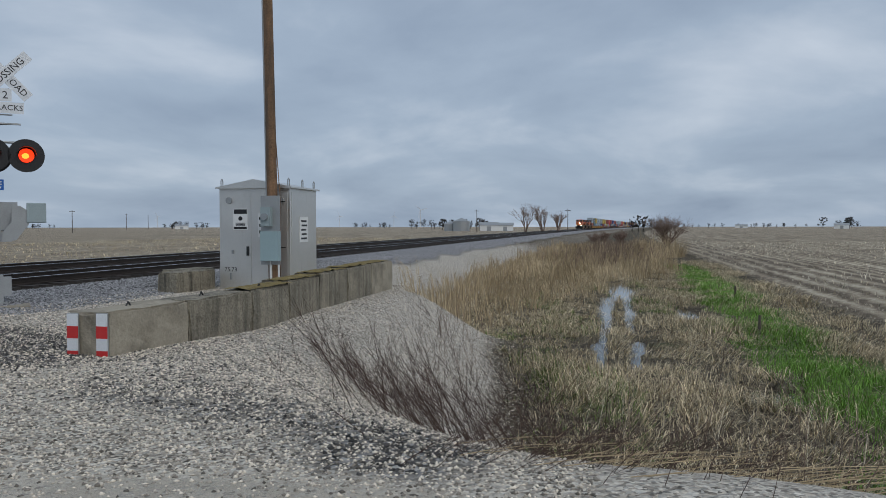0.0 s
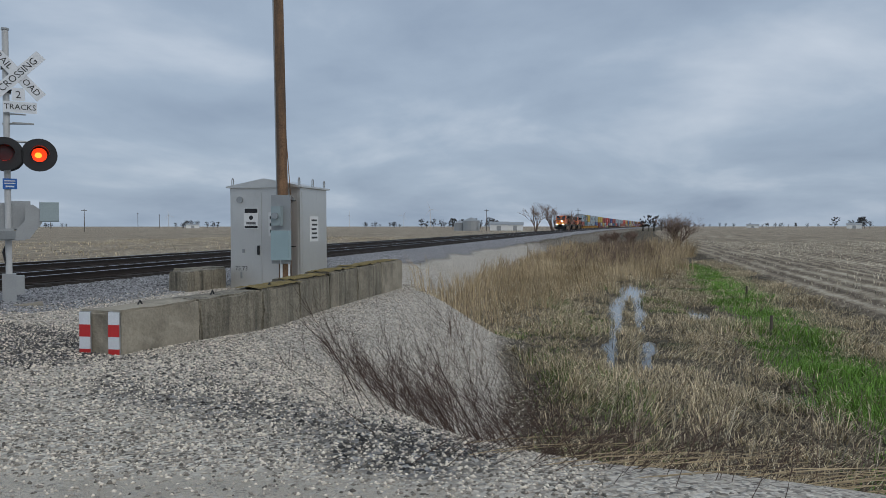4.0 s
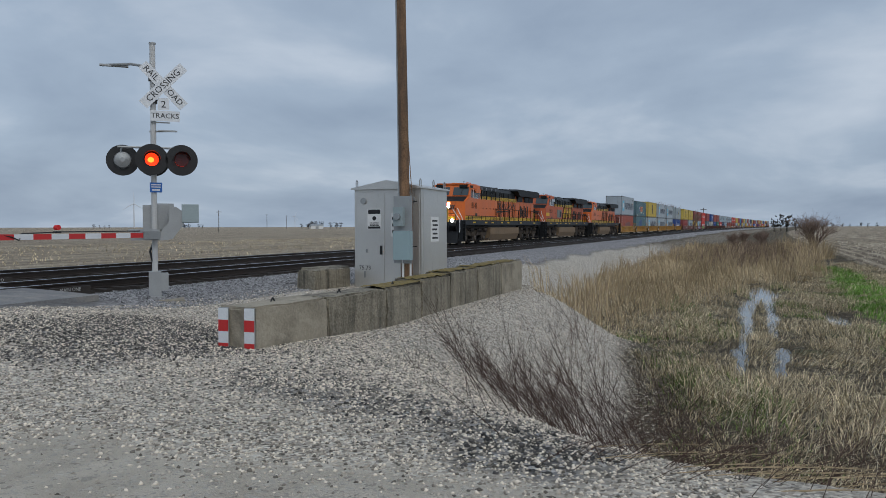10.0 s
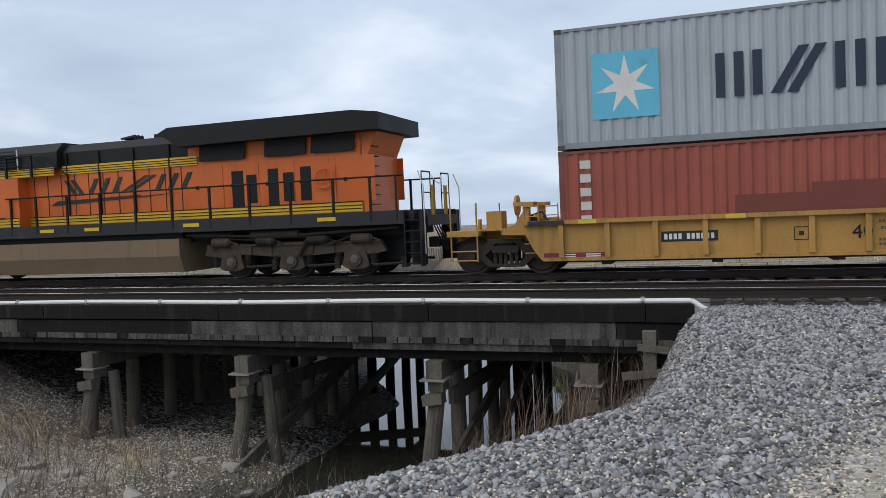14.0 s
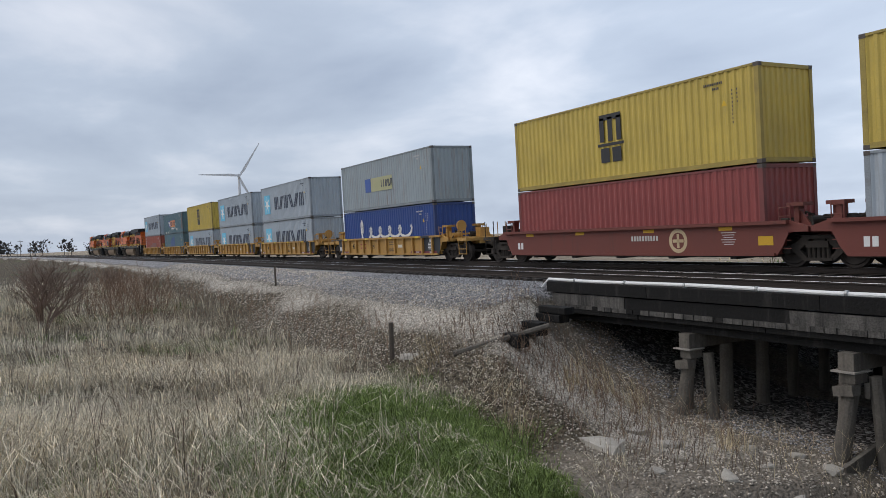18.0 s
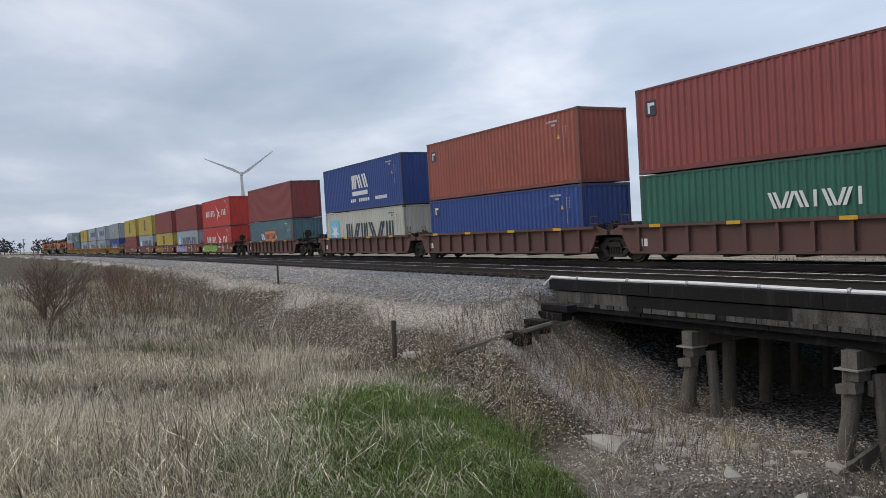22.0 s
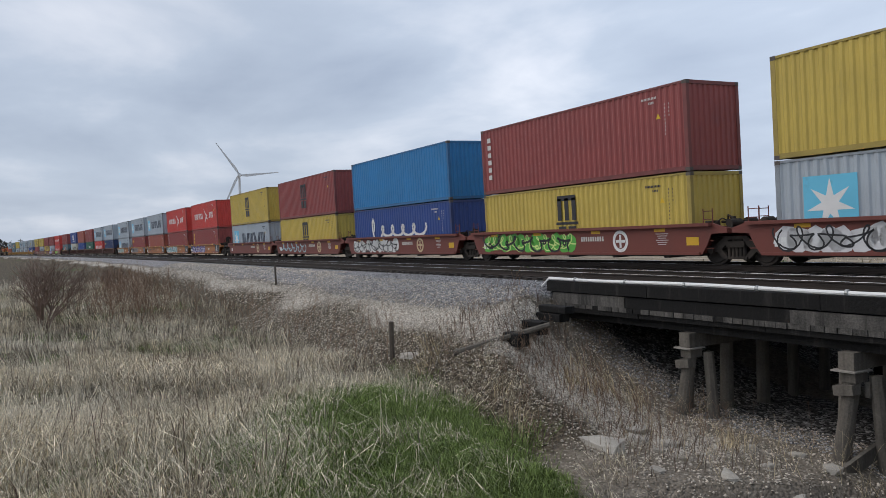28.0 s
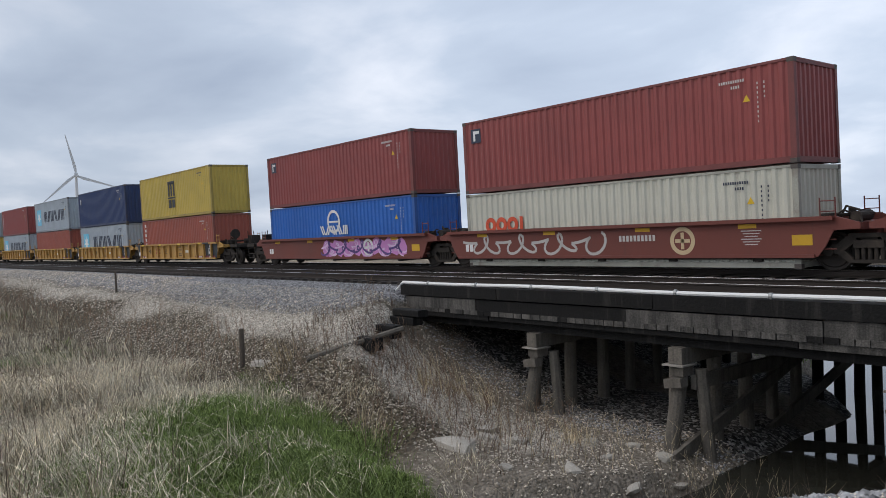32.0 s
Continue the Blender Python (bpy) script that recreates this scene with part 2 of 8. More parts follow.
def height(x, y):
    """Ground level; 0 is the top of the rails."""
    x, y = np.asarray(x, float), np.asarray(y, float)
    v = y - bendn(x)
    # fields and ditch floors
    east = sm(3.0, 14.0, x)
    ln = lumps(x, y, 1.9, 31)
    thin = 0.45 + 0.55 * sm(24.0, 37.0, x)
    pool = sm(0.40 * thin, 0.16 * thin, np.abs(y - 0.42 - 0.10 * np.sin(x * 0.6)) + 0.16 * ln) * sm(19.6, 20.6, x) * sm(41, 38, x)
    pool = np.maximum(pool, sm(0.32 * thin, 0.12 * thin, np.abs(y + 0.52 - 0.08 * np.sin(x * 0.7)) + 0.16 * ln) * sm(19.4, 20.4, x) * sm(40, 37, x))
    pool = np.maximum(pool, sm(1.2, 0.5, np.abs(y + 0.25) + 0.9 * ln) * sm(37, 40, x) * sm(53, 48, x))
    pool = np.maximum(pool, sm(0.6, 0.2, np.hypot((x - 32.5) * 0.16, y + 2.75) + 0.35 * ln))
    pool = np.maximum(pool, sm(0.55, 0.2, np.hypot((x - 17.6) * 0.55, (y + 3.1) * 0.8) + 0.4 * ln))
    ditch = -2.22 - 0.26 * pool
    field_s = -1.25 + 0 * x
    south = sm(-7.5, -12.5, v)
    low_e = ditch * (1 - south) + field_s * south
    low_w = -2.30 + 0.35 * sm(6.0, -2.0, y) + 0.2 * lumps(x, y, 0.35, 3)
    low_w = low_w + 0.16 * sm(2.8, 0.2, mound(x, y))
    low_w = low_w * (1 - 0.4 * sm(-30, -60, x)) - 0.75 * sm(6.5, 2.0, np.abs(x + 10.0)) * sm(6.0, 9.0, y)
    low = low_e * east + low_w * (1 - east)
    low = low + 0.06 * lumps(x, y, 1.1, 5)
    # north of the tracks
    north = -1.3 + 0.05 * lumps(x, y, 0.3, 9)
    low = np.where(v > 18, north, low)
    # track bed
    shoulder = sm(7.6, 12.9, v)
    bed = -0.26 + 0 * x
    z = low * (1 - shoulder) + bed * shoulder
    z = np.where(v > 18, bed * (1 - sm(23.0, 27.5, v)) + north * sm(23.0, 27.5, v), z)
    # gravel yard round the signal box, behind the blocks
    yard = np.where(y < 6.6, sm(25.0, 21.3, x), sm(31.0, 22.5, x)) * sm(6.0, 8.0, x)
    yz = -0.50 + 0.14 * sm(7.5, 12.5, v)
    edge_y = 6.0
    ym = yard * sm(edge_y - 4.8 + 0.10 * np.maximum(0, x - 9), edge_y + 0.2, y) * (v < 14)
    z = np.maximum(z, low * (1 - ym) + yz * ym)
    # road over the crossing
    rz = -0.36 + 0.32 * sm(5.0, 12.2, y)
    rz = np.where(v > 22.5, -0.04 - 1.0 * sm(23.0, 34.0, v), rz)
    w_edge = -2.85 + 2.25 * sm(3.6, 8.0, y)
    e_edge = 8.4 - 2.9 * sm(5.5, 0.0, y) - 1.5 * sm(0, -6, y)
    rm = sm(w_edge - 3.4, w_edge + 0.3, x) * sm(e_edge + 5.5, e_edge - 0.3, x)
    rm = rm * (1 - sm(11.9, 13.0, v) * (1 - sm(3.9, 4.9, x) * sm(13.4, 12.4, x)))
    xn = x - 0.543 * np.maximum(0, y - 21.5)  # the road slants away north of the tracks
    rm_n = sm(2.0, 3.6, xn) * sm(13.0, 11.2, xn)
    rm = np.where(v > 21, rm_n, rm)
    z = np.maximum(z, z * (1 - rm) + rz * rm)
    # creek under the bridge
    cx = -6.3 + 0.9 * sm(12.0, 17.0, y) - 0.42 * np.maximum(0, y - 18.0)
    cw = np.abs(x - cx)
    creek = sm(3.4, 1.2, cw - 1.6 * sm(17.0, 23.0, y))
    cm = creek * sm(4.5, 9.5, y)
    z = np.where((x > -30.5) & (x < 0.5), z * (1 - cm) + np.minimum(z, -3.75) * cm, z)
    # the track bed stops at the bridge's ends
    fore = np.maximum(0, 13.0 - y)
    gap = sm(-18.0, -16.6, x - 0.28 * fore) * sm(-0.2, -1.0, x) * sm(6.8, 9.6, y) * sm(26.6, 23.4, y)
    under = np.interp(x - 0.28 * fore * (x < -7), [-17.6, -15.5, -12.7, -8.8, -7.4, -4.6, -3.4, -2.2, -1.3, -0.6], [-1.0, -2.1, -3.0, -3.12, -3.75, -3.75, -2.9, -2.2, -1.6, -0.8]) + 0.09 * fore * (x < -8) + 0.06 * lumps(x, y, 1.7, 41)
    z = z * (1 - gap) + np.minimum(z, under) * gap
    return z


def axis(dense0, dense1, step, lo, hi, grow=1.07):
    a = list(np.arange(dense0, dense1 + 1e-6, step))
    s = step
    while a[-1] < hi:
        s *= grow
        a.append(a[-1] + s)
    s = step
    while a[0] > lo:
        s *= grow
        a.insert(0, a[0] - s)
    return np.array(a)


XS = axis(-34.0, 46.0, 0.22, -3000, 3000)
YS = axis(-13.0, 34.0, 0.22, -3000, 3000)
GX, GY = np.meshgrid(XS, YS, indexing="ij")
GZ = height(GX, GY)
rng = np.random.RandomState(4)
GV = GY - bendn(GX)


def cover():
    """Where each kind of ground cover lies, 0 to 1."""
    x, y, v, z = GX, GY, GV, GZ
    n1, n2 = lumps(x, y, 0.8, 21), lumps(x, y, 2.3, 22)
    w_edge = -2.85 + 2.25 * sm(3.6, 8.0, y)
    e_edge = 8.4 - 2.9 * sm(5.5, 0.0, y) - 1.5 * sm(0, -6, y)
    road = sm(w_edge - 2.6, w_edge - 1.0, x + 0.5 * n1) * sm(e_edge + 3.8, e_edge + 1.0, x + 0.8 * n1) * (v < 12.6)
    xn = x - 0.543 * np.maximum(0, y - 21.5)
    road = np.maximum(road, sm(2.6, 3.4, xn) * sm(12.0, 11.0, xn) * (v > 21) * (v < 36))
    yard = np.where(y < 6.6, sm(24.6, 23.4, x), sm(28.5, 26.0, x)) * sm(6.0, 8.0, x) * sm(0.8, 2.6, y + 0.6 * n1 - 0.16 * np.maximum(0, x - 10)) * (v < 12.6)
    lime = np.maximum(road, yard)
    far_slope = sm(5.2, 7.4, v + 0.7 * n1) * (v < 12.4) * (1 - 0.6 * sm(60, 110, x))
    lime = np.maximum(lime, far_slope * (x > 8))
    lime = np.maximum(lime, 0.72 * sm(9.3, 10.9, v + 1.2 * n1 + 0.5 * n2) * (v < 12.4) * sm(-8.5, -11.0, x))
    ballast = (1 - sm(-17.8, -17.0, x) * sm(-0.3, -0.9, x)) * sm(10.6, 12.0, v + 0.4 * n1) * (v < 25.5) * (1 - sm(24.4, 25.6, v))
    lime = lime * (1 - ballast)
    # dark coarse stone between road and blocks, and on the bank by the bridge
    n3 = lumps(x, y, 5.0, 27)
    dark = 0.95 * sm(1.9, 0.7, np.hypot((x - 8.8) * 0.8, (y - 8.3) * 0.55) + 0.7 * n2 + 0.4 * n3) + 0.62 * sm(0.95, 0.15, np.abs(x - 5.5 - 0.37 * y) + 0.5 * n2 + 0.5 * n3) * sm(0.6, 1.4, y) * sm(6.2, 5.2, y) + 1.0 * sm(0.85, 0.25, np.hypot((x - 6.0) * 0.75, (y - 1.5)) + 0.25 * n2)
    bank = sm(-4.4, -2.6, x + 0.6 * n2) * sm(0.9, -0.5, x - bank_edge(y) + 0.5 * n2) * sm(2.6, 4.6, y) * (v < 13)
    ballast = np.maximum(ballast, bank)
    lime = lime * (1 - bank)
    dark = np.clip(dark, 0, 1) * np.maximum(road, yard)
    dark = np.maximum(dark, 0.85 * np.maximum(sm(1.7, 1.1, np.abs(v - NEAR_Y)), sm(1.7, 1.1, np.abs(v - FAR_Y))) * (1 - sm(4.4, 5.4, x) * sm(12.6, 11.8, x)))
    # wheel tracks of pale dirt
    t1 = sm(1.0, 0.35, np.abs(x - 1.2 - 0.085 * np.maximum(0, y - 4.0) ** 1.85) + 0.25 * lumps(x, y, 2.3, 22))
    t2 = sm(5.9, 4.9, y + 0.5 * lumps(x, y, 0.8, 21)) * sm(2.4, 3.2, x) * sm(5.2, 4.4, x + 0.3 * lumps(x, y, 2.3, 22))
    t2 = np.maximum(t2, 0.8 * sm(10.3, 11.3, y + 0.4 * lumps(x, y, 0.8, 21)) * sm(3.4, 4.4, x) * sm(9.6, 8.4, x))
    dirt = (1 - bank) * np.clip(t1 + t2 + 0.24 + 0.35 * n1 + sm(14, 13, v) * sm(11.0, 12.0, v) * 0.3, 0, 1) * road * (v < 12.8)
    asphalt = sm(4.0, 5.2, x + 0.9 * n1 + 0.3 * n2) * sm(13.0, 11.8, x + 0.9 * n1 + 0.3 * n2) * sm(11.7, 12.7, v + 0.7 * n1 + 0.3 * n2) * sm(23.6, 23.0, v)
    # greens and straw
    green_e = sm(1.9, 0.4, np.abs(y + 5.4 + 0.035 * (x - 20) + 0.8 * n1)) * sm(7, 12, x) * sm(70, 45, x)
    green_w = 0.9 * sm(2.3, 1.2, mound(x, y) + 0.5 * n2)
    green_w2 = 0.6 * sm(0.15, 0.7, n1) * (x < -8) * (v < 9)
    green_n = 0.55 * sm(25.5, 27, v) * sm(40, 29, v) + sm(7.5, 4.5, np.abs(x + 5.4 + 0.42 * np.maximum(0, y - 18.0))) * sm(23.5, 24.5, y) * sm(60, 40, y) + 0.5 * sm(24, 26, v) * (sm(3.0, 1.6, np.abs(xn - 13.6)) + sm(2.4, 1.0, np.abs(xn - 0.6))) * sm(160, 90, v)
    wet = 0.5 * sm(0.1, 0.6, n2) * (np.abs(y - 1.5) < 4) * (x > 12)
    green = np.clip(green_e + green_w + green_w2 + green_n + wet * 0.7, 0, 1) * (1 - lime)
    stubble = np.clip(sm(-8.0, -9.5, v + 0.4 * n2) * (x > 9) + sm(29, 33, v + n1), 0, 1) * (1 - (v > 21) * sm(20.5, 16.5, np.abs(xn - 7.4) + 8.0))
    mud = np.clip(sm(-2.9, -3.3, z) + 0.75 * sm(-17.8, -17.0, x) * sm(-0.3, -0.9, x) * sm(11.5, 12.5, v) * (v < 25) + sm(3.0, 1.5, np.abs(x + 9.3)) * sm(6.2, 8.2, y) * (v < 13) * 0.8, 0, 1)
    return dict(lime=lime, ballast=ballast, dark=dark, dirt=dirt, asphalt=asphalt, green=green, stubble=stubble, mud=mud)


def ground_material():
    m, nt, bs = _nodes("ground")
    N, L = nt.nodes.new, nt.links.new
    tc = N("ShaderNodeTexCoord")
    P = tc.outputs["Object"]

    def noise_(scale, detail=4.0, rough=0.55):
        n = N("ShaderNodeTexNoise"); n.inputs["Scale"].default_value = scale; n.inputs["Detail"].default_value = detail; n.inputs["Roughness"].default_value = rough
        L(P, n.inputs["Vector"])
        return n.outputs["Fac"]

    def ramp(fac, *stops):
        r = N("ShaderNodeValToRGB")
        e = r.color_ramp.elements
        e[0].position, e[0].color = stops[0][0], (*stops[0][1], 1)
        e[1].position, e[1].color = stops[-1][0], (*stops[-1][1], 1)
        for p, c in stops[1:-1]:
            q = e.new(p); q.color = (*c, 1)
        L(fac, r.inputs["Fac"])
        return r.outputs["Color"]

    def mixc(fac, a, b):
        x = N("ShaderNodeMix"); x.data_type = "RGBA"
        L(fac, x.inputs[0]); L(a, x.inputs[6]); L(b, x.inputs[7])
        return x.outputs[2]

    def attr(name, sharp=0.25, scale=6.0):
        """Cover weight with a ragged edge."""
        a = N("ShaderNodeAttribute"); a.attribute_name = name
        n = N("ShaderNodeMath"); n.operation = "MULTIPLY_ADD"; n.inputs[1].default_value = 0.9; n.inputs[2].default_value = -0.45
        L(noise_(scale, 5.0, 0.7), n.inputs[0])
        s = N("ShaderNodeMath"); s.operation = "ADD"; L(a.outputs["Fac"], s.inputs[0]); L(n.outputs[0], s.inputs[1])
        r = N("ShaderNodeMapRange"); r.inputs[1].default_value, r.inputs[2].default_value = 0.5 - sharp, 0.5 + sharp
        L(s.outputs[0], r.inputs[0])
        return r.outputs[0]

    def stones(scale):
        v = N("ShaderNodeTexVoronoi"); v.inputs["Scale"].default_value = scale
        L(P2, v.inputs["Vector"])
        sp = N("ShaderNodeSeparateColor"); L(v.outputs["Color"], sp.inputs[0])
        return sp.outputs["Red"], v.outputs["Distance"]

    wob = N("ShaderNodeTexNoise"); wob.inputs["Scale"].default_value = 9.0; wob.inputs["Detail"].default_value = 3.0; L(P, wob.inputs["Vector"])
    wsc = N("ShaderNodeVectorMath"); wsc.operation = "SCALE"; wsc.inputs["Scale"].default_value = 0.09; L(wob.outputs["Color"], wsc.inputs[0])
    wad = N("ShaderNodeVectorMath"); wad.operation = "ADD"; L(P, wad.inputs[0]); L(wsc.outputs[0], wad.inputs[1])
    P2 = wad.outputs[0]
    f_a, d_a = stones(31.0)
    f_b, d_b = stones(17.0)
    big = noise_(0.35, 5.0)
    mid = noise_(2.2, 5.0)
    fine = noise_(60.0, 2.0)
    # the near-black end of the straw ramp paints in shade between grass blades
    straw = ramp(noise_(7.0, 6.0, 0.7), (0.36, (0.020, 0.016, 0.011)), (0.52, (0.105, 0.085, 0.058)), (0.72, (0.34, 0.29, 0.205)))
    greenc = ramp(noise_(9.0, 4.0), (0.3, (0.035, 0.05, 0.016)), (0.7, (0.14, 0.19, 0.055)))
    # darkest cells of the pale gravel stand in for shaded gaps between stones
    limec = mixc(ramp(big, (0.35, (0, 0, 0)), (0.65, (0.6, 0.6, 0.6))), ramp(f_a, (0.0, (0.06, 0.052, 0.043)), (0.22, (0.34, 0.305, 0.26)), (0.7, (0.60, 0.55, 0.475)), (1.0, (0.82, 0.765, 0.67))), ramp(f_a, (0.0, (0.17, 0.15, 0.122)), (0.5, (0.43, 0.388, 0.325)), (1.0, (0.66, 0.605, 0.515))))
    ballc = ramp(f_b, (0.0, (0.10, 0.10, 0.105)), (0.5, (0.26, 0.255, 0.26)), (1.0, (0.46, 0.45, 0.45)))
    darkc = ramp(f_b, (0.0, (0.020, 0.019, 0.018)), (0.55, (0.085, 0.081, 0.077)), (0.8, (0.26, 0.25, 0.24)), (1.0, (0.45, 0.44, 0.42)))
    dirtc = mixc(ramp(f_a, (0.72, (0, 0, 0)), (0.80, (0.7, 0.7, 0.7))), ramp(mid, (0.3, (0.50, 0.445, 0.365)), (0.7, (0.66, 0.60, 0.505))), ramp(f_b, (0.0, (0.26, 0.235, 0.20)), (1.0, (0.66, 0.62, 0.55))))
    asphc = ramp(noise_(5.0, 6.0), (0.3, (0.15, 0.147, 0.145)), (0.7, (0.27, 0.262, 0.255)))
    mudc = ramp(noise_(9.0, 6.0, 0.7), (0.3, (0.085, 0.072, 0.056)), (0.7, (0.33, 0.285, 0.23)))
    # corn stubble: rows along the field
    sep = N("ShaderNodeSeparateXYZ"); L(P, sep.inputs[0])
    wv = N("ShaderNodeTexWave"); wv.wave_type, wv.bands_direction = "BANDS", "Y"; wv.inputs["Scale"].default_value = 0.42; wv.inputs["Distortion"].default_value = 2.6; wv.inputs["Detail"].default_value = 3.0; wv.inputs["Detail Scale"].default_value = 2.5
    L(P, wv.inputs["Vector"])
    sfa = N("ShaderNodeMath"); sfa.operation = "MULTIPLY_ADD"; sfa.inputs[1].default_value = 0.20; L(wv.outputs["Fac"], sfa.inputs[0])
    smp = N("ShaderNodeMapping"); smp.inputs["Scale"].default_value = (0.05, 0.55, 1.0); L(P, smp.inputs["Vector"])
    snz = N("ShaderNodeTexNoise"); snz.inputs["Scale"].default_value = 1.0; snz.inputs["Detail"].default_value = 8.0; snz.inputs["Roughness"].default_value = 0.68; L(smp.outputs[0], snz.inputs["Vector"])
    sav = N("ShaderNodeMath"); sav.operation = "MULTIPLY_ADD"; sav.inputs[1].default_value = 0.45; L(noise_(2.4, 7.0, 0.75), sav.inputs[0])
    shf = N("ShaderNodeMath"); shf.operation = "MULTIPLY"; shf.inputs[1].default_value = 0.65; L(snz.outputs["Fac"], shf.inputs[0]); L(shf.outputs[0], sav.inputs[2])
    L(sav.outputs[0], sfa.inputs[2])
    stubc = ramp(sfa.outputs[0], (0.42, (0.10, 0.078, 0.058)), (0.58, (0.20, 0.16, 0.118)), (0.70, (0.36, 0.30, 0.22)), (0.84, (0.60, 0.53, 0.40)))
    c = straw
    c = mixc(attr("green", 0.35, 3.0), c, greenc)
    c = mixc(attr("stubble", 0.2, 1.2), c, stubc)
    c = mixc(attr("mud", 0.3, 2.0), c, mudc)
    w_l, w_b = attr("lime", 0.2, 4.0), attr("ballast", 0.2, 4.0)
    c = mixc(w_l, c, limec)
    c = mixc(w_b, c, ballc)
    c = mixc(attr("dark", 0.3, 7.0), c, darkc)
    w_d = attr("dirt", 0.3, 3.0)
    c = mixc(w_d, c, dirtc)
    w_a = attr("asphalt", 0.34, 3.5)
    c = mixc(w_a, c, asphc)
    L(c, bs.inputs["Base Color"])
    bs.inputs["Roughness"].default_value = 0.95
    bs.inputs["Specular IOR Level"].default_value = 0.2
    # relief: stones where there is gravel, litter elsewhere
    inv = N("ShaderNodeMath"); inv.operation = "MULTIPLY_ADD"; inv.inputs[1].default_value = -1.0; inv.inputs[2].default_value = 1.0; L(d_b, inv.inputs[0])
    soft = N("ShaderNodeMath"); soft.operation = "MAXIMUM"; L(w_d, soft.inputs[0]); L(w_a, soft.inputs[1])
    hb = N("ShaderNodeMix"); hb.data_type = "FLOAT"; L(soft.outputs[0], hb.inputs[0]); L(inv.outputs[0], hb.inputs[2]); L(fine, hb.inputs[3])
    b = N("ShaderNodeBump"); b.inputs["Strength"].default_value = 1.0; b.inputs["Distance"].default_value = 0.05
    L(hb.outputs[0], b.inputs["Height"]); L(b.outputs[0], bs.inputs["Normal"])
    return m


def build_ground():
    nx, ny = GX.shape
    co = np.stack([GX, GY, GZ], -1).reshape(-1, 3)
    idx = np.arange(nx * ny).reshape(nx, ny)
    q = np.stack([idx[:-1, :-1], idx[1:, :-1], idx[1:, 1:], idx[:-1, 1:]], -1).reshape(-1, 4)
    me = bpy.data.meshes.new("ground")
    me.vertices.add(len(co)); me.vertices.foreach_set("co", co.ravel())
    me.loops.add(q.size); me.loops.foreach_set("vertex_index", q.ravel().astype(np.int32))
    me.polygons.add(len(q)); me.polygons.foreach_set("loop_start", np.arange(0, q.size, 4, dtype=np.int32))
    me.polygons.foreach_set("use_smooth", np.ones(len(q), bool))
    me.update(calc_edges=True)
    for key, w in cover().items():
        me.attributes.new(key, "FLOAT", "POINT").data.foreach_set("value", w.ravel().astype(np.float32))
    me.materials.append(ground_material())
    return tagged(new("ground", me), "gravel, dry grass and stubble ground along a railway", "ground", kind="structure")


build_ground()


def far_road():
    """The gravel road that runs off across the fields beyond the tracks."""
    b = Build()
    ys = [24.0 + 0.9 * k for k in range(14)] + [36.6 * 1.12 ** k for k in range(1, 30)]
    vs = []
    for y in ys:
        c = 7.35 + 0.543 * (y - 21.5)
        z = -0.04 - 1.0 * float(sm(23.0, 34.0, y)) + 0.025
        for u, dz in ((-3.9, -0.16), (-3.4, 0.0), (-1.2, 0.035), (1.2, 0.035), (3.4, 0.0), (3.9, -0.16)):
            vs.append((c + u, y, z + dz))
    b.add(vs, [(6 * k + i, 6 * k + i + 1, 6 * k + i + 7, 6 * k + i + 6) for k in range(len(ys) - 1) for i in range(5)])
    m = mat("pale_road_gravel", (0.40, 0.365, 0.31), rough=0.95, var=0.22, scale=0.5, fine=14.0, bump=0.5, dirt=0.4, dirtcol=(0.27, 0.245, 0.205))
    return tagged(part("road", b, m), "pale gravel road running off between stubble fields", "road", kind="structure")


far_road()


def gz(x, y):
    return float(height(np.array([x]), np.array([y]))[0])


# water in the creek and the ditch pools
def water(name, x0, x1, y0, y1, z, label):
    m = MATS.get("water")
    if m is None:
        m, nt, bs = _nodes("water")
        bs.inputs["Base Color"].default_value = (0.035, 0.035, 0.028, 1)
        bs.inputs["Roughness"].default_value = 0.03
        n = nt.nodes.new("ShaderNodeTexNoise"); n.inputs["Scale"].default_value = 5.0; n.inputs["Detail"].default_value = 4.0
        b = nt.nodes.new("ShaderNodeBump"); b.inputs["Strength"].default_value = 0.10
        nt.links.new(n.outputs["Fac"], b.inputs["Height"]); nt.links.new(b.outputs[0], bs.inputs["Normal"])
        MATS["water"] = m
    b = Build()
    b.add([(x0, y0, z), (x1, y0, z), (x1, y1, z), (x0, y1, z)], [(0, 1, 2, 3)])
    return tagged(part(name, b, m), label, "water", kind="structure")


water("water", 14.0, 53.0, -4.6, 2.2, -2.31, "shallow pools of standing water in a grassy ditch")
water("water", -26.0, 0.0, 1.0, 60.0, -3.45, "dark still creek water under a timber bridge")

# ---- tracks ----
RAIL_SIDE = mat("rail_rust", (0.034, 0.025, 0.020), rough=0.7, metal=0.3, var=0.3, scale=1.0)
RAIL_TOP = mat("rail_steel", (0.55, 0.55, 0.56), rough=0.28, metal=1.0, var=0.1, scale=0.5)
TIE = mat("creosote_timber", (0.042, 0.035, 0.030), rough=0.9, var=0.35, scale=4.0, island=0.3)


def sweep(prof, s0, s1, yc, step=8.0):
    """A (y, z) profile drawn along the bending track."""
    b = Build()
    ss = np.linspace(s0, s1, int((s1 - s0) / step) + 1)
    n = len(prof)
    vs = [(s, yc + bend(s) + y, z) for s in ss for y, z in prof]
    fs = [(k * n + i, k * n + (i + 1) % n, (k + 1) * n + (i + 1) % n, (k + 1) * n + i) for k in range(len(ss) - 1) for i in range(n)]
    fs += [tuple(range(n - 1, -1, -1)), tuple(range((len(ss) - 1) * n, len(ss) * n))]
    return b.add(vs, fs)


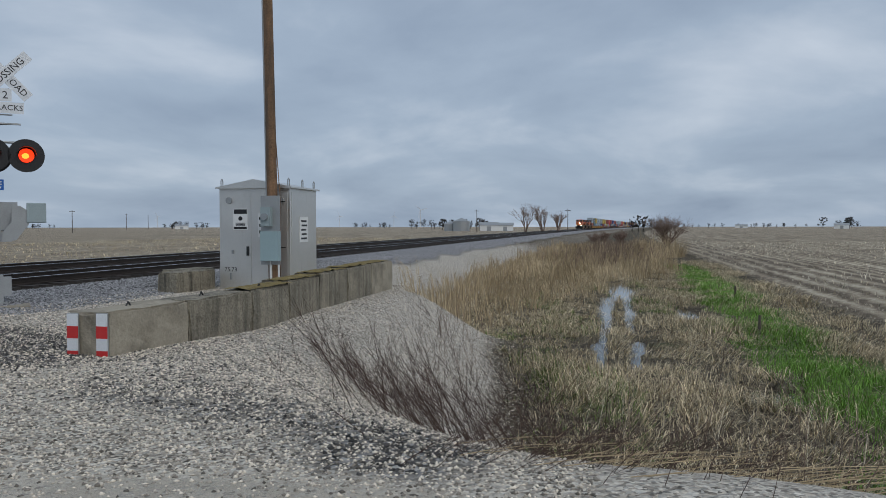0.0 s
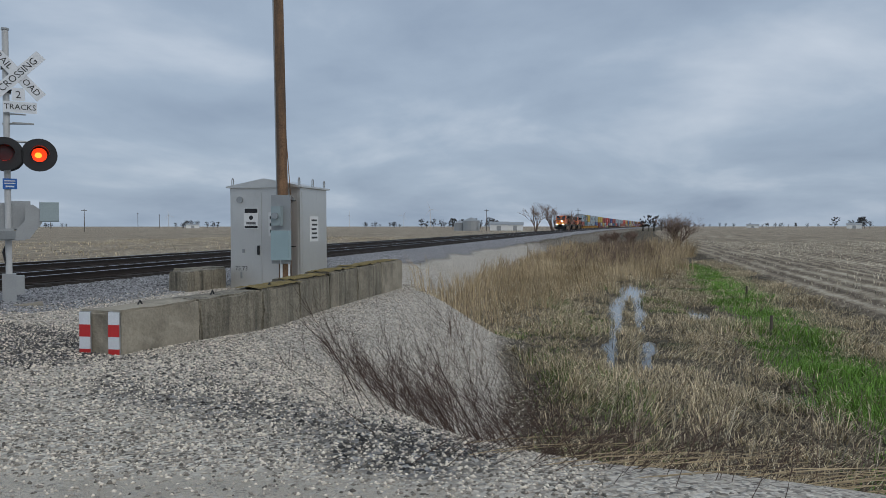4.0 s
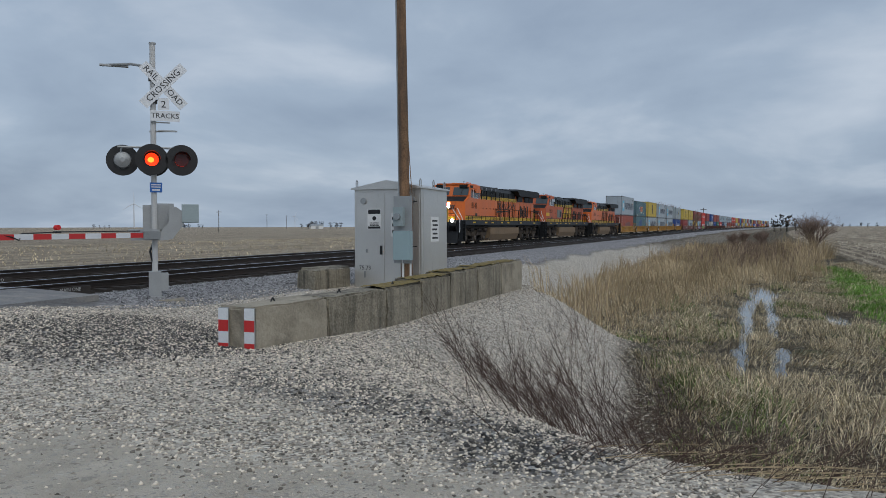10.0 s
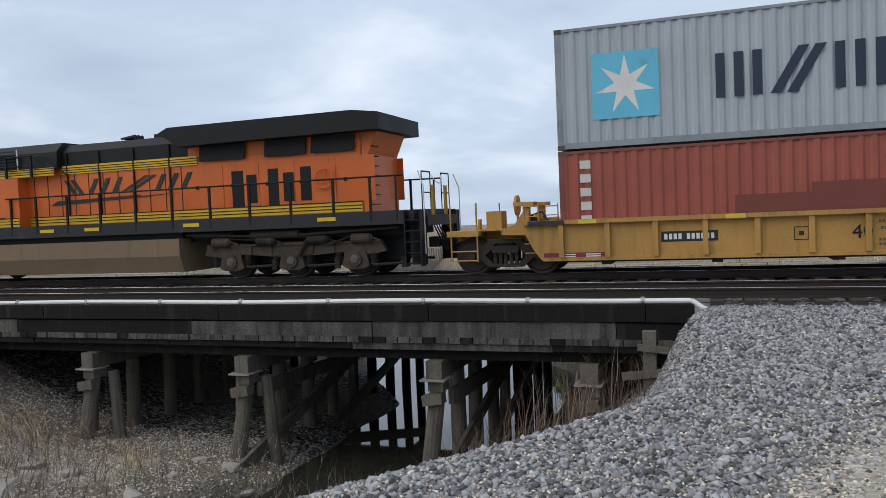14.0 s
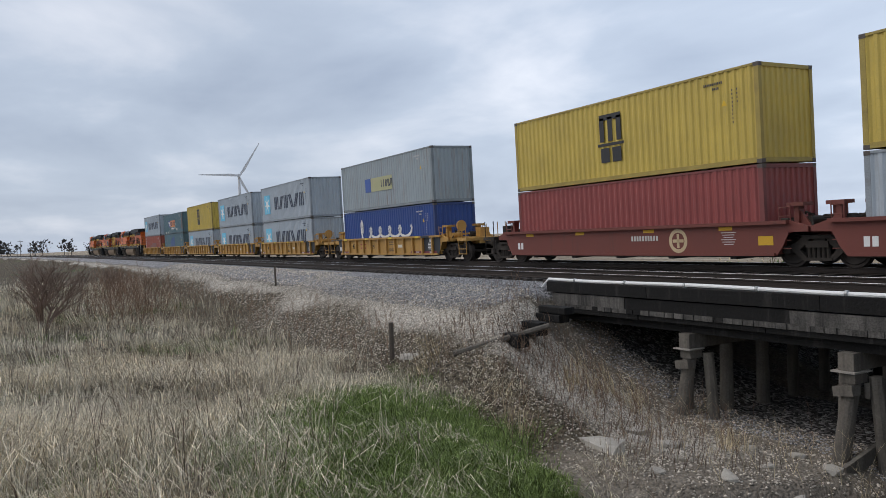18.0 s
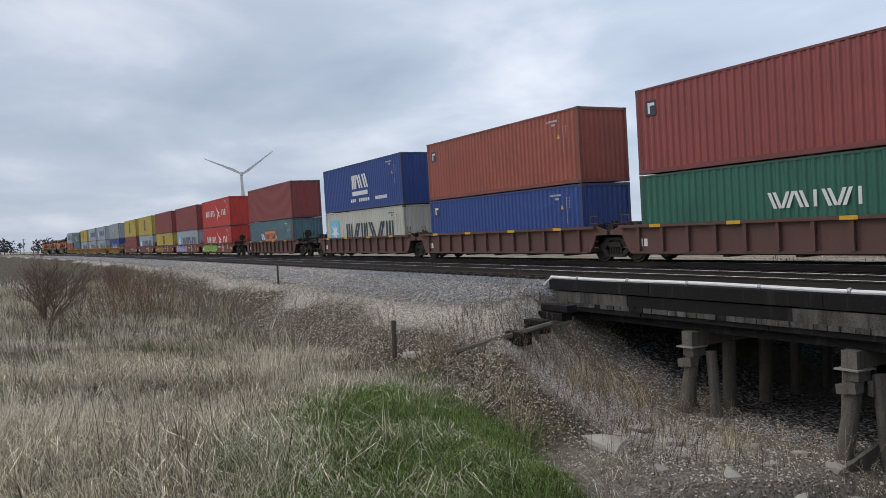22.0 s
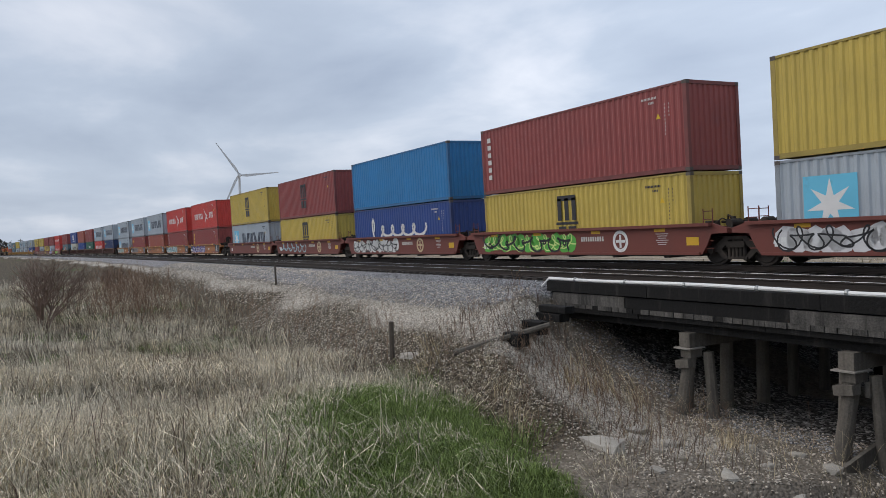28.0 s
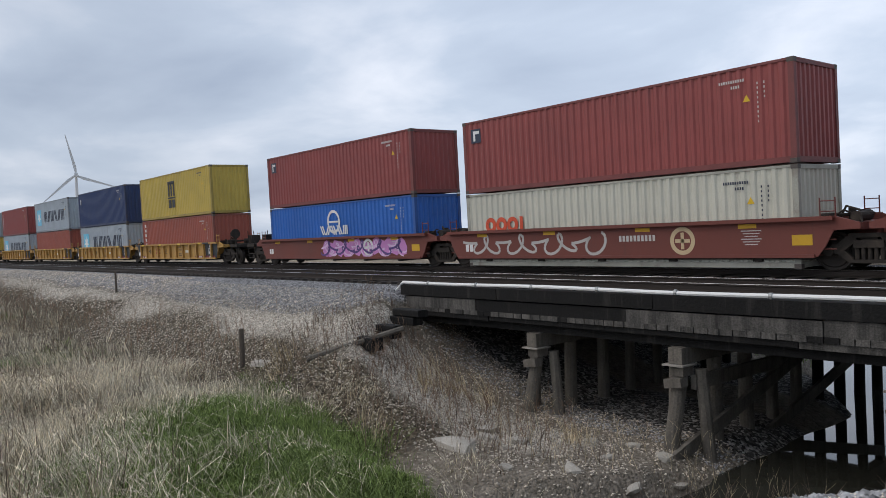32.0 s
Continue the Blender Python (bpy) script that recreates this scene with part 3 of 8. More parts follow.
RAIL_PROF = [(-0.07, -0.18), (0.07, -0.18), (0.07, -0.165), (0.012, -0.145), (0.012, -0.045), (0.036, -0.035), (0.036, -0.004), (-0.036, -0.004), (-0.036, -0.035), (-0.012, -0.045), (-0.012, -0.145), (-0.07, -0.165)]


def build_track(yc, label):
    t = tagged(new("railway_track"), label, "railway track", "main line tracks", "structure")
    for side in (-1, 1):
        r = part("rail", sweep([(y + side * 0.753, z) for y, z in RAIL_PROF], -1600, 1600, yc), RAIL_SIDE, t)
        part("running_surface", sweep([(y + side * 0.753, z) for y, z in ((-0.032, -0.0042), (0.032, -0.0042), (0.028, 0.0), (-0.028, 0.0))], -1600, 1600, yc), RAIL_TOP, r, "polished steel rail head")
    one = Build().box(-0.115, 0.115, -1.28, 1.28, -0.30, -0.185).mesh("tie")
    one.materials.append(TIE)
    rest = Build()
    k = -280.0
    while k < 420.0:
        j = 0.02 * math.sin(k * 7.3)
        if -22 < k < 24:
            if not 4.7 < k < 12.5:
                part("tie", one, TIE, t, m=pose(k, yc + j, 0.008 * math.sin(k * 3.1), 0, 0, 1.2 * math.sin(k * 5.7)))
        else:
            rest.box(k - 0.115, k + 0.115, yc + bend(k) - 1.28 + j, yc + bend(k) + 1.28 + j, -0.30, -0.185)
        k += 0.55
    tagged(part("ties", rest, TIE, t), kind="stuff")


build_track(NEAR_Y, "ballasted near track with worn steel rails")
build_track(FAR_Y, "ballasted far track that the freight train runs on")

# crossing: asphalt panels with flangeway timbers between the rails
ASPH = mat("crossing_asphalt", (0.19, 0.187, 0.185), rough=0.9, var=0.35, scale=1.0, fine=30.0, bump=0.6, dirt=0.6, dirtcol=(0.36, 0.33, 0.285))


def crossing():
    x = tagged(new("level_crossing"), "worn asphalt and timber level crossing across two tracks", "level crossing", kind="structure")
    for y0, y1 in ((12.6, 14.72), (15.00, 16.26), (16.54, 19.39), (19.67, 20.93), (21.21, 23.3)):
        b = Build()
        for i in range(9):
            a, c = 4.9 + i * 0.82, 4.9 + (i + 1) * 0.82
            z = -0.015 + 0.006 * math.sin(i * 2.1 + y0)
            if y0 == 12.6:  # the road's dirt laps over the first panel's edge
                b.prism([(y0, -0.22), (y1, -0.22), (y1, z), (y0 + 1.1 + 0.45 * math.sin(i * 1.7), z - 0.018), (y0, -0.10)], a, c)
            else:
                b.box(a + 0.006, c - 0.006, y0, y1, -0.22, z)
        part("asphalt_panel", b, ASPH, x)
    for y in (14.78, 14.95, 16.31, 16.49, 19.45, 19.62, 20.98, 21.16):
        part("flange_timber", Build().box(4.8, 12.4, y - 0.035, y + 0.035, -0.2, -0.012), TIE, x)


crossing()

# ---- train: parts shared by all cars ----
PX = 30.7  # metres a second, towards -x
T0 = 14.0
LEAN = 1.0
ORANGE = mat("loco_orange", (0.68, 0.148, 0.024), rough=0.4, var=0.16, scale=0.7, streak=0.3, dirtcol=(0.36, 0.08, 0.025), bump=0.04)
ORANGE_OLD = mat("loco_orange_faded", (0.50, 0.105, 0.034), rough=0.5, var=0.25, scale=0.7, streak=0.5, dirtcol=(0.20, 0.05, 0.024), bump=0.05)
L_BLACK = mat("loco_black", (0.009, 0.010, 0.011), rough=0.55, var=0.3, scale=1.0, bump=0.04, spec=0.3)
L_GREY = mat("loco_sill", (0.014, 0.016, 0.019), rough=0.55, var=0.2, scale=1.0, dirt=0.2)
L_YEL = mat("loco_yellow", (0.75, 0.47, 0.02), rough=0.45, var=0.12, scale=1.0, dirt=0.1, bump=0.03)
L_POST = mat("post_yellow", (0.36, 0.22, 0.035), rough=0.7, var=0.25, scale=3.0, dirt=0.4, dirtcol=(0.10, 0.075, 0.05))
L_TANK = mat("tank_dust", (0.21, 0.145, 0.085), rough=0.75, var=0.2, scale=0.8, streak=0.3, dirtcol=(0.10, 0.08, 0.055))
TRUCK = mat("truck_grime", (0.035, 0.029, 0.024), rough=0.85, var=0.4, scale=2.0, dirt=0.35, dirtcol=(0.11, 0.085, 0.065), spec=0.3)
W_TREAD = mat("wheel_steel", (0.045, 0.037, 0.031), rough=0.6, metal=0.5, var=0.2)
WHITE = mat("white_paint", (0.78, 0.78, 0.76), rough=0.5, var=0.06)
RAILING = mat("white_handrail", (0.72, 0.72, 0.70), rough=0.45, var=0.08)
WINDOW = glass_mat("cab_glass", (0.03, 0.045, 0.05))
LAMP_ON = mat("headlight_glow", (1.0, 0.90, 0.74), emit=24.0, bump=0, var=0.01)


def wheel_mesh(r=0.48):
    b = Build()
    b.rod((0, -0.07, 0), (0, 0.06, 0), r, n=24)
    b.rod((0, 0.06, 0), (0, 0.09, 0), r + 0.025, n=24)
    b.rod((0, -0.10, 0), (0, -0.07, 0), r * 0.80, r * 0.86, n=24)
    b.rod((0, -0.15, 0), (0, -0.10, 0), r * 0.30, n=12)
    return b


WHEEL = None


def wheels(parent, xs, r=0.48):
    global WHEEL
    if WHEEL is None:
        WHEEL = {}
    if r not in WHEEL:
        WHEEL[r] = wheel_mesh(r).mesh("wheel")
        WHEEL[r].materials.append(W_TREAD)
    for x in xs:
        part("wheel", WHEEL[r], W_TREAD, parent, m=pose(x, -0.753, r))
        part("wheel", WHEEL[r], W_TREAD, parent, m=pose(x, 0.753, r, 0, 0, 180))


def bogie_frame():
    """Three-piece freight truck: arched side frames with springs, bolster, brake beams."""
    b = Build()
    for y in (-1.0, 1.0):
        prof = [(-1.12, 0.40), (-1.12, 0.58), (-0.72, 0.66), (-0.45, 0.86), (0.45, 0.86), (0.72, 0.66), (1.12, 0.58), (1.12, 0.40), (0.72, 0.42), (0.48, 0.20), (-0.48, 0.20), (-0.72, 0.42)]
        b.prism(prof[:4] + [(-0.25, 0.84), (-0.30, 0.70), (-0.55, 0.50), (-0.35, 0.30), (-0.45, 0.20), (-0.72, 0.42)], y - 0.06, y + 0.06, axis="y")
        b.prism([(-p, q) for p, q in (prof[:4] + [(-0.25, 0.84), (-0.30, 0.70), (-0.55, 0.50), (-0.35, 0.30), (-0.45, 0.20), (-0.72, 0.42)])], y - 0.06, y + 0.06, axis="y")
        b.box(-0.45, 0.45, y - 0.07, y + 0.07, 0.80, 0.90)
        b.box(-0.42, 0.42, y - 0.09, y + 0.09, 0.20, 0.28)
        for i in range(5):
            b.rod((-0.28 + 0.14 * i, y, 0.28), (-0.28 + 0.14 * i, y, 0.56), 0.055, n=8)
        b.box(-0.34, 0.34, y - 0.10, y + 0.10, 0.56, 0.74)
        for x in (-0.89, 0.89):
            b.rod((x, y - 0.14, 0.48), (x, y + 0.14, 0.48), 0.11, n=10)
    b.box(-0.18, 0.18, -1.0, 1.0, 0.58, 0.80)
    b.rod((-0.89, -0.75, 0.48), (-0.89, 0.75, 0.48), 0.08, n=8)
    b.rod((0.89, -0.75, 0.48), (0.89, 0.75, 0.48), 0.08, n=8)
    return b


BOGIE = bogie_frame().mesh("bogie")
BOGIE.materials.append(TRUCK)


def bogie(parent, x):
    t = part("bogie", BOGIE, TRUCK, parent, "grimy freight bogie", pose(x, 0, 0))
    wheels(t, (-0.89, 0.89), 0.48)
    return t


def coupler(parent, x, way):
    b = Build()
    b.box(min(x, x + way * 0.8), max(x, x + way * 0.8), -0.09, 0.09, 0.78, 0.94)
    b.box(min(x + way * 0.62, x + way * 0.92), max(x + way * 0.62, x + way * 0.92), -0.17, 0.17, 0.72, 1.0)
    part("coupler", b, TRUCK, parent)


# ---- containers ----
COLOURS = {
    "grey": (0.395, 0.445, 0.485), "yellow": (0.55, 0.405, 0.08), "maroon": (0.28, 0.060, 0.054), "terra": (0.34, 0.088, 0.058),
    "red": (0.58, 0.055, 0.042), "teal": (0.10, 0.178, 0.205), "blue": (0.024, 0.066, 0.25), "navy": (0.020, 0.042, 0.125),
    "sky": (0.015, 0.20, 0.46), "green": (0.025, 0.13, 0.085), "cream": (0.56, 0.55, 0.46), "royal": (0.015, 0.13, 0.48), "steel": (0.33, 0.38, 0.40),
}


def paint(key):
    if key in ("grey", "steel", "cream"):
        return mat("container_" + key, COLOURS[key], rough=0.5, var=0.14, scale=0.8, streak=0.45 if key == "steel" else 0.2, dirtcol=(0.24, 0.13, 0.065) if key == "steel" else (0.22, 0.17, 0.13), bump=0.05)
    return mat("container_" + key, COLOURS[key], rough=0.5, var=0.2, scale=0.8, streak=0.2, dirtcol=tuple(0.5 * c + 0.03 for c in COLOURS[key]), bump=0.06)


LEN, WID = 12.19, 2.438
RAIL_GREY = mat("casting_steel", (0.10, 0.085, 0.075), rough=0.7, metal=0.2, var=0.3, scale=5.0)


def corrugation(x0, x1, depth, pitch):
    """Points along a wall: offset inwards in trapezes."""
    n = max(1, int(round((x1 - x0) / pitch)))
    p = (x1 - x0) / n
    pts = []
    for i in range(n):
        a = x0 + i * p
        pts += [(a, 0), (a + 0.30 * p, 0), (a + 0.5 * p, depth), (a + 0.80 * p, depth)]
    pts.append((x1, 0))
    return pts


def container_meshes(h):
    """Walls, frame and doors of a forty-foot box; origin at the bottom centre."""
    hl, hw = LEN / 2, WID / 2
    body = Build()
    loop = [(x, -hw + 0.012 + d) for x, d in corrugation(-hl + 0.10, hl - 0.10, 0.036, 0.278)]
    loop += [(hl - 0.02 - d, y) for y, d in corrugation(-hw + 0.12, hw - 0.12, 0.045, 0.25)]
    loop += [(x, hw - 0.012 - d) for x, d in reversed(corrugation(-hl + 0.10, hl - 0.10, 0.036, 0.278))]
    loop += [(-hl + 0.05, hw - 0.12), (-hl + 0.05, -hw + 0.12)]
    n = len(loop)
    vs = [(x, y, 0.12) for x, y in loop] + [(x, y, h - 0.06) for x, y in loop]
    body.add(vs, [(i, (i + 1) % n, n + (i + 1) % n, n + i) for i in range(n)])
    body.box(-hl + 0.05, hl - 0.05, -hw + 0.05, hw - 0.05, h - 0.07, h - 0.012)
    body.box(-hl + 0.05, hl - 0.05, -hw + 0.06, hw - 0.06, 0.10, 0.16)
    fr = Build()
    for sx in (-1, 1):
        for sy in (-1, 1):
            x, y = sx * (hl - 0.08), sy * (hw - 0.07)
            fr.box(x - 0.075, x + 0.075, y - 0.068, y + 0.068, 0.12, h - 0.12)
        x = sx * (hl - 0.05)
        fr.box(x - 0.045, x + 0.045, -hw + 0.1, hw - 0.1, h - 0.12, h - 0.005)
        fr.box(x - 0.045, x + 0.045, -hw + 0.1, hw - 0.1, 0.02, 0.16)
    for sy in (-1, 1):
        y = sy * (hw - 0.03)
        fr.box(-hl + 0.1, hl - 0.1, y - 0.029, y + 0.029, h - 0.075, h - 0.008)
        fr.box(-hl + 0.1, hl - 0.1, y - 0.029, y + 0.029, 0.02, 0.165)
    cast = Build()
    for sx in (-1, 1):
        for sy in (-1, 1):
            for z in (0.0, h - 0.118):
                x, y = sx * (hl - 0.089), sy * (hw - 0.081)
                cast.box(x - 0.089, x + 0.089, y - 0.081, y + 0.081, z, z + 0.118)
    door = Build()
    for s in (-1, 1):
        door.box(-hl + 0.012, -hl + 0.05, min(s * 0.02, s * 1.1), max(s * 0.02, s * 1.1), 0.18, h - 0.14)
        for y in (0.30, 0.78):
            door.rod((-hl - 0.012, s * y, 0.14), (-hl - 0.012, s * y, h - 0.12), 0.02, n=6)
            door.box(-hl - 0.03, -hl + 0.0, s * y - 0.02, s * y + 0.26 * s if s > 0 else s * y + 0.02, 1.08, 1.12) if s > 0 else door.box(-hl - 0.03, -hl, s * y - 0.26, s * y + 0.02, 1.08, 1.12)
    out = []
    for nm, b in (("corrugated_wall", body), ("frame", fr), ("corner_casting", cast), ("door", door)):
        out.append(b.mesh(nm))
    return out


BOXES = {h: container_meshes(h) for h in (2.591, 2.896)}


def flat(parent, name, polys, col, x, z, y=-WID / 2 - 0.003, label="", rough=0.5, thick=0.004):
    """Painted shapes on the side that faces -y: polygons of (x, z) about a point."""
    key = (name, tuple(tuple(p) for q in polys for p in q))
    if key not in FLATS:
        b = Build()
        for p in polys:
            b.prism(p, 0.0, thick, axis="y")
        FLATS[key] = b.mesh(name)
    m = mat("marking_%02d_%02d_%02d" % tuple(int(99 * c) for c in col), col, rough=rough, var=0.10, scale=1.5, bump=0.03, dirt=0.06)
    return part(name, FLATS[key], m, parent, label, pose(x, y, z))


FLATS = {}


def bars(n, w, h, gap, slant=0.0, cut=None):
    """A row of plain blocks in place of a name."""
    out, total = [], n * w + (n - 1) * gap
    for i in range(n):
        a = -total / 2 + i * (w + gap)
        hh = h * (1.0 if cut is None else cut[i % len(cut)])
        out.append([(a, -h / 2), (a + w, -h / 2), (a + w + slant, -h / 2 + hh), (a + slant, -h / 2 + hh)])
    return out


def glyphs(kinds, w, h, gap, t, slant=0.0):
    """A row of plain strokes in place of a name: upright bars and slashes."""
    out, x = [], -(len(kinds) * w + (len(kinds) - 1) * gap) / 2
    for k in kinds:
        k = {"e": "n", "z": "w", "o": "p", "v": "n"}.get(k, k)
        c = x + w / 2
        if k in "nv":
            q = [rect(t, h, x + t / 2 + d * (w - t)) for d in ((0.0, 0.5, 1.0) if w > 3.2 * t else (0.1, 0.9))]
        elif k in "ez":
            q = [rect(w * f, t, c + d * w, z) for f, d, z in ((1.0, 0.0, h / 2 - t / 2), (0.8, 0.1 if k == "z" else -0.1, 0.0), (1.0, 0.0, -h / 2 + t / 2))]
        elif k in "wp":
            e = 1 if k == "w" else -1
            q = [[(c - e * w * 0.3 + d - t * 0.55, -h / 2), (c - e * w * 0.3 + d + t * 0.55, -h / 2), (c + e * w * 0.3 + d + t * 0.55, h / 2), (c + e * w * 0.3 + d - t * 0.55, h / 2)] for d in (-t * 0.85, t * 0.85)]
        elif k == "i":
            q = [rect(t, h, c)]
        else:
            q = [[(c + 0.46 * h * math.cos(2 * math.pi * i / 12), 0.46 * h * math.sin(2 * math.pi * i / 12)) for i in range(12)]]
        out += [[(a + slant * b, b) for a, b in p] for p in q]
        x += w + gap
    return out


def name_row(c, kinds, w, h, gap, t, col, x, z, y=-WID / 2 - 0.003, label="", slant=0.0):
    """Each stroke group of a name as a part of its own."""
    for i, k in enumerate(kinds):
        flat(c, "name_stroke", glyphs(k, w, h, gap, t, slant), col, x + (i - (len(kinds) - 1) / 2) * (w + gap), z, y=y, label=label)


def star(r, k=7, inner=0.36):
    return [(math.sin(math.pi * i / k) * (r if i % 2 == 0 else r * inner), math.cos(math.pi * i / k) * (r if i % 2 == 0 else r * inner)) for i in range(2 * k)]


def rect(w, h, x=0, z=0):
    return [(x - w / 2, z - h / 2), (x + w / 2, z - h / 2), (x + w / 2, z + h / 2), (x - w / 2, z + h / 2)]


def ring(r0, r1, n=20, x=0, z=0):
    out = []
    for i in range(n):
        a, b = 2 * math.pi * i / n, 2 * math.pi * (i + 1) / n
        out.append([(x + r0 * math.cos(a), z + r0 * math.sin(a)), (x + r1 * math.cos(a), z + r1 * math.sin(a)), (x + r1 * math.cos(b), z + r1 * math.sin(b)), (x + r0 * math.cos(b), z + r0 * math.sin(b))])
    return out


def wave_stroke(pts, w):
    """A brush stroke along points, as quads."""
    out = []
    for (x0, z0), (x1, z1) in zip(pts, pts[1:]):
        d = Vector((x1 - x0, z1 - z0)); n = Vector((-d.y, d.x)).normalized() * w / 2
        out.append([(x0 - n.x, z0 - n.y), (x1 - n.x, z1 - n.y), (x1 + n.x, z1 + n.y), (x0 + n.x, z0 + n.y)])
    return out


NAVY, WHT, CYAN, BLK, YEL, ORA = (0.02, 0.03, 0.06), (0.75, 0.75, 0.73), (0.13, 0.52, 0.72), (0.02, 0.02, 0.022), (0.70, 0.45, 0.02), (0.65, 0.22, 0.06)


def decorate(c, kind, h):
    mid = h * 0.5
    if kind == "star":  # star panel and a long dark name
        flat(c, "emblem_panel", [rect(1.55, 1.55)], CYAN, -4.45, mid, label="light blue square emblem")
        flat(c, "emblem_star", [star(0.70)], WHT, -4.45, mid, y=-WID / 2 - 0.008, label="white star shape")
        name_row(c, "nwepzv", 0.98, 1.0, 0.24, 0.20, NAVY, 1.1, mid, label="row of dark navy strokes")
    elif kind == "em":  # rounded m over two blocks
        m3 = [rect(1.12, 0.20, 0, 0.84), rect(0.24, 0.86, -0.44, 0.40), rect(0.24, 0.86, 0.0, 0.40), rect(0.24, 0.86, 0.44, 0.40), rect(1.35, 0.10, 0, -0.14), rect(0.46, 0.52, -0.30, -0.52), rect(0.46, 0.52, 0.30, -0.52)]
        for q in m3:
            flat(c, "emblem_bar", [q], BLK, -0.2, mid, label="bold black block of an emblem")
    elif kind == "bird":
        name_row(c, "nwniepo", 0.44, 0.62, 0.16, 0.11, WHT, -2.3, mid, label="row of white blocks")
        name_row(c, "zon", 0.44, 0.62, 0.16, 0.11, WHT, 3.5, mid)
        sw = [[(-0.9, 0.75), (-0.2, 0.35), (0.25, 0.1), (0.9, -0.05), (0.3, -0.15), (-0.15, 0.12)], [(0.25, 0.1), (0.1, -0.4), (-0.5, -0.85), (-0.05, -0.2)], [(0.3, -0.1), (0.95, -0.5), (0.5, -0.45), (0.15, -0.3)]]
        flat(c, "emblem", sw, WHT, 1.1, mid + 0.05, label="white swooping shape")
    elif kind == "patch":  # two coloured label panels
        flat(c, "label_panel", [rect(1.15, 0.85)], (0.03, 0.07, 0.25), -2.1, mid, label="dark blue label panel")
        flat(c, "label_panel", [rect(3.0, 0.85)], ORA, 0.0, mid, label="orange label panel")
        name_row(c, "po", 0.36, 0.5, 0.1, 0.1, WHT, -2.1, mid, y=-WID / 2 - 0.008)
        name_row(c, "npeiivoz", 0.25, 0.5, 0.09, 0.08, NAVY, 0.0, mid, y=-WID / 2 - 0.008)
        for w_, h_, x_, z_ in ((0.26, 0.26, 1.15, -0.1), (0.3, 0.26, 1.75, -0.1), (0.28, 0.26, 1.55, -0.55), (0.36, 0.26, 0.2, -0.72), (0.26, 0.24, -0.6, -0.72), (0.26, 0.24, -2.1, -0.95), (0.5, 0.22, -2.9, -1.1), (0.7, 0.24, 2.5, -0.78), (0.6, 0.24, -4.6, -1.1)):
            flat(c, "scuff", [rect(w_, h_)], (0.42, 0.43, 0.36), x_, mid + z_, label="pale scuffed patch")
        flat(c, "address_mark", bars(12, 0.12, 0.18, 0.05), WHT, 0.0, mid - 0.62)
    elif kind == "oldpatch":
        flat(c, "label_panel", [rect(0.8, 0.8)], (0.04, 0.10, 0.35), -2.0, mid, label="faded blue label panel")
        flat(c, "label_panel", [rect(2.9, 0.8)], (0.42, 0.41, 0.22), -0.1, mid, label="faded yellow label panel")
        name_row(c, "iivoz", 0.22, 0.42, 0.1, 0.08, NAVY, 0.55, mid, y=-WID / 2 - 0.008)
    elif kind == "script":  # flowing white script
        pts = [(-3.4 + 0.13 * i + 0.42 * math.cos(i * 0.62), 0.5 * math.sin(i * 0.62) * (1.5 if i < 9 else 0.6) - 0.05) for i in range(54)]
        flat(c, "script_stroke", wave_stroke(pts, 0.17), WHT, -0.2, mid, label="flowing white brush stroke")
    elif kind == "globe":
        flat(c, "emblem", ring(0.42, 0.55, 14, 0, 0.38) + [rect(0.8, 0.08, 0, 0.38)] + glyphs("ozoov", 0.38, 0.42, 0.1, 0.1) + [rect(2.0, 0.2, 0, -0.42)], WHT, 0.0, mid + 0.05, label="white round emblem over blocks")
    elif kind == "redname":
        flat(c, "name_mark", ring(0.12, 0.27, 14, -0.66) + ring(0.12, 0.27, 14, -0.12) + ring(0.12, 0.27, 14, 0.42) + [rect(0.14, 0.52, 0.84)], (0.62, 0.08, 0.03), -4.2, mid + 0.15, label="row of red name blocks")
    elif kind == "big":  # large white blocks and a line
        flat(c, "name_mark", glyphs("noo", 0.7, 0.85, 0.14, 0.2) + [rect(2.4, 0.26, 0.0, -0.72)], WHT, 0.1, mid + 0.3, label="white name blocks")
        for k, (a, w_) in enumerate(((-1.9, 1.1), (-0.2, 2.0), (2.3, 1.9))):
            flat(c, "slogan_mark", bars(int(w_ / 0.3), 0.2, 0.2, 0.08), WHT, a + 0.9, mid - 0.85)
    elif kind == "capital":
        name_row(c, "owpiowi", 0.32, 0.46, 0.1, 0.1, WHT, 0.5, mid + 0.15, label="row of white blocks")
    elif kind == "column":  # name down the left end
        flat(c, "name_mark", [rect(0.26, 0.2, 0, 0.95 - 0.33 * i) for i in range(6)], (0.62, 0.60, 0.57), -5.45, mid, label="white blocks one under another")
    elif kind == "bluepatch":
        flat(c, "overpaint", [rect(0.9, 0.9, -1.6, 0.0), rect(0.9, 1.2, -0.75, 0.12), rect(0.95, 1.45, 0.15, 0.2), rect(0.9, 0.35, -2.5, -0.4), rect(0.8, 0.3, 1.0, -0.42)], (0.03, 0.085, 0.22), 0, mid, label="blue overpainted patches")
    elif kind == "ghost":
        flat(c, "overpaint", [rect(1.6, 0.62, -1.6, -0.05), rect(2.2, 0.85, 0.3, 0.05), rect(1.2, 0.8, 1.9, 0.08)], (0.185, 0.05, 0.036), 0.3, mid - 0.2, label="darker overpainted name patch")
        flat(c, "name_mark", [rect(0.26, 0.2, 0, 0.95 - 0.33 * i) for i in range(6)], (0.62, 0.60, 0.57), -5.45, mid, label="white blocks one under another")
    elif kind == "ycolumn":
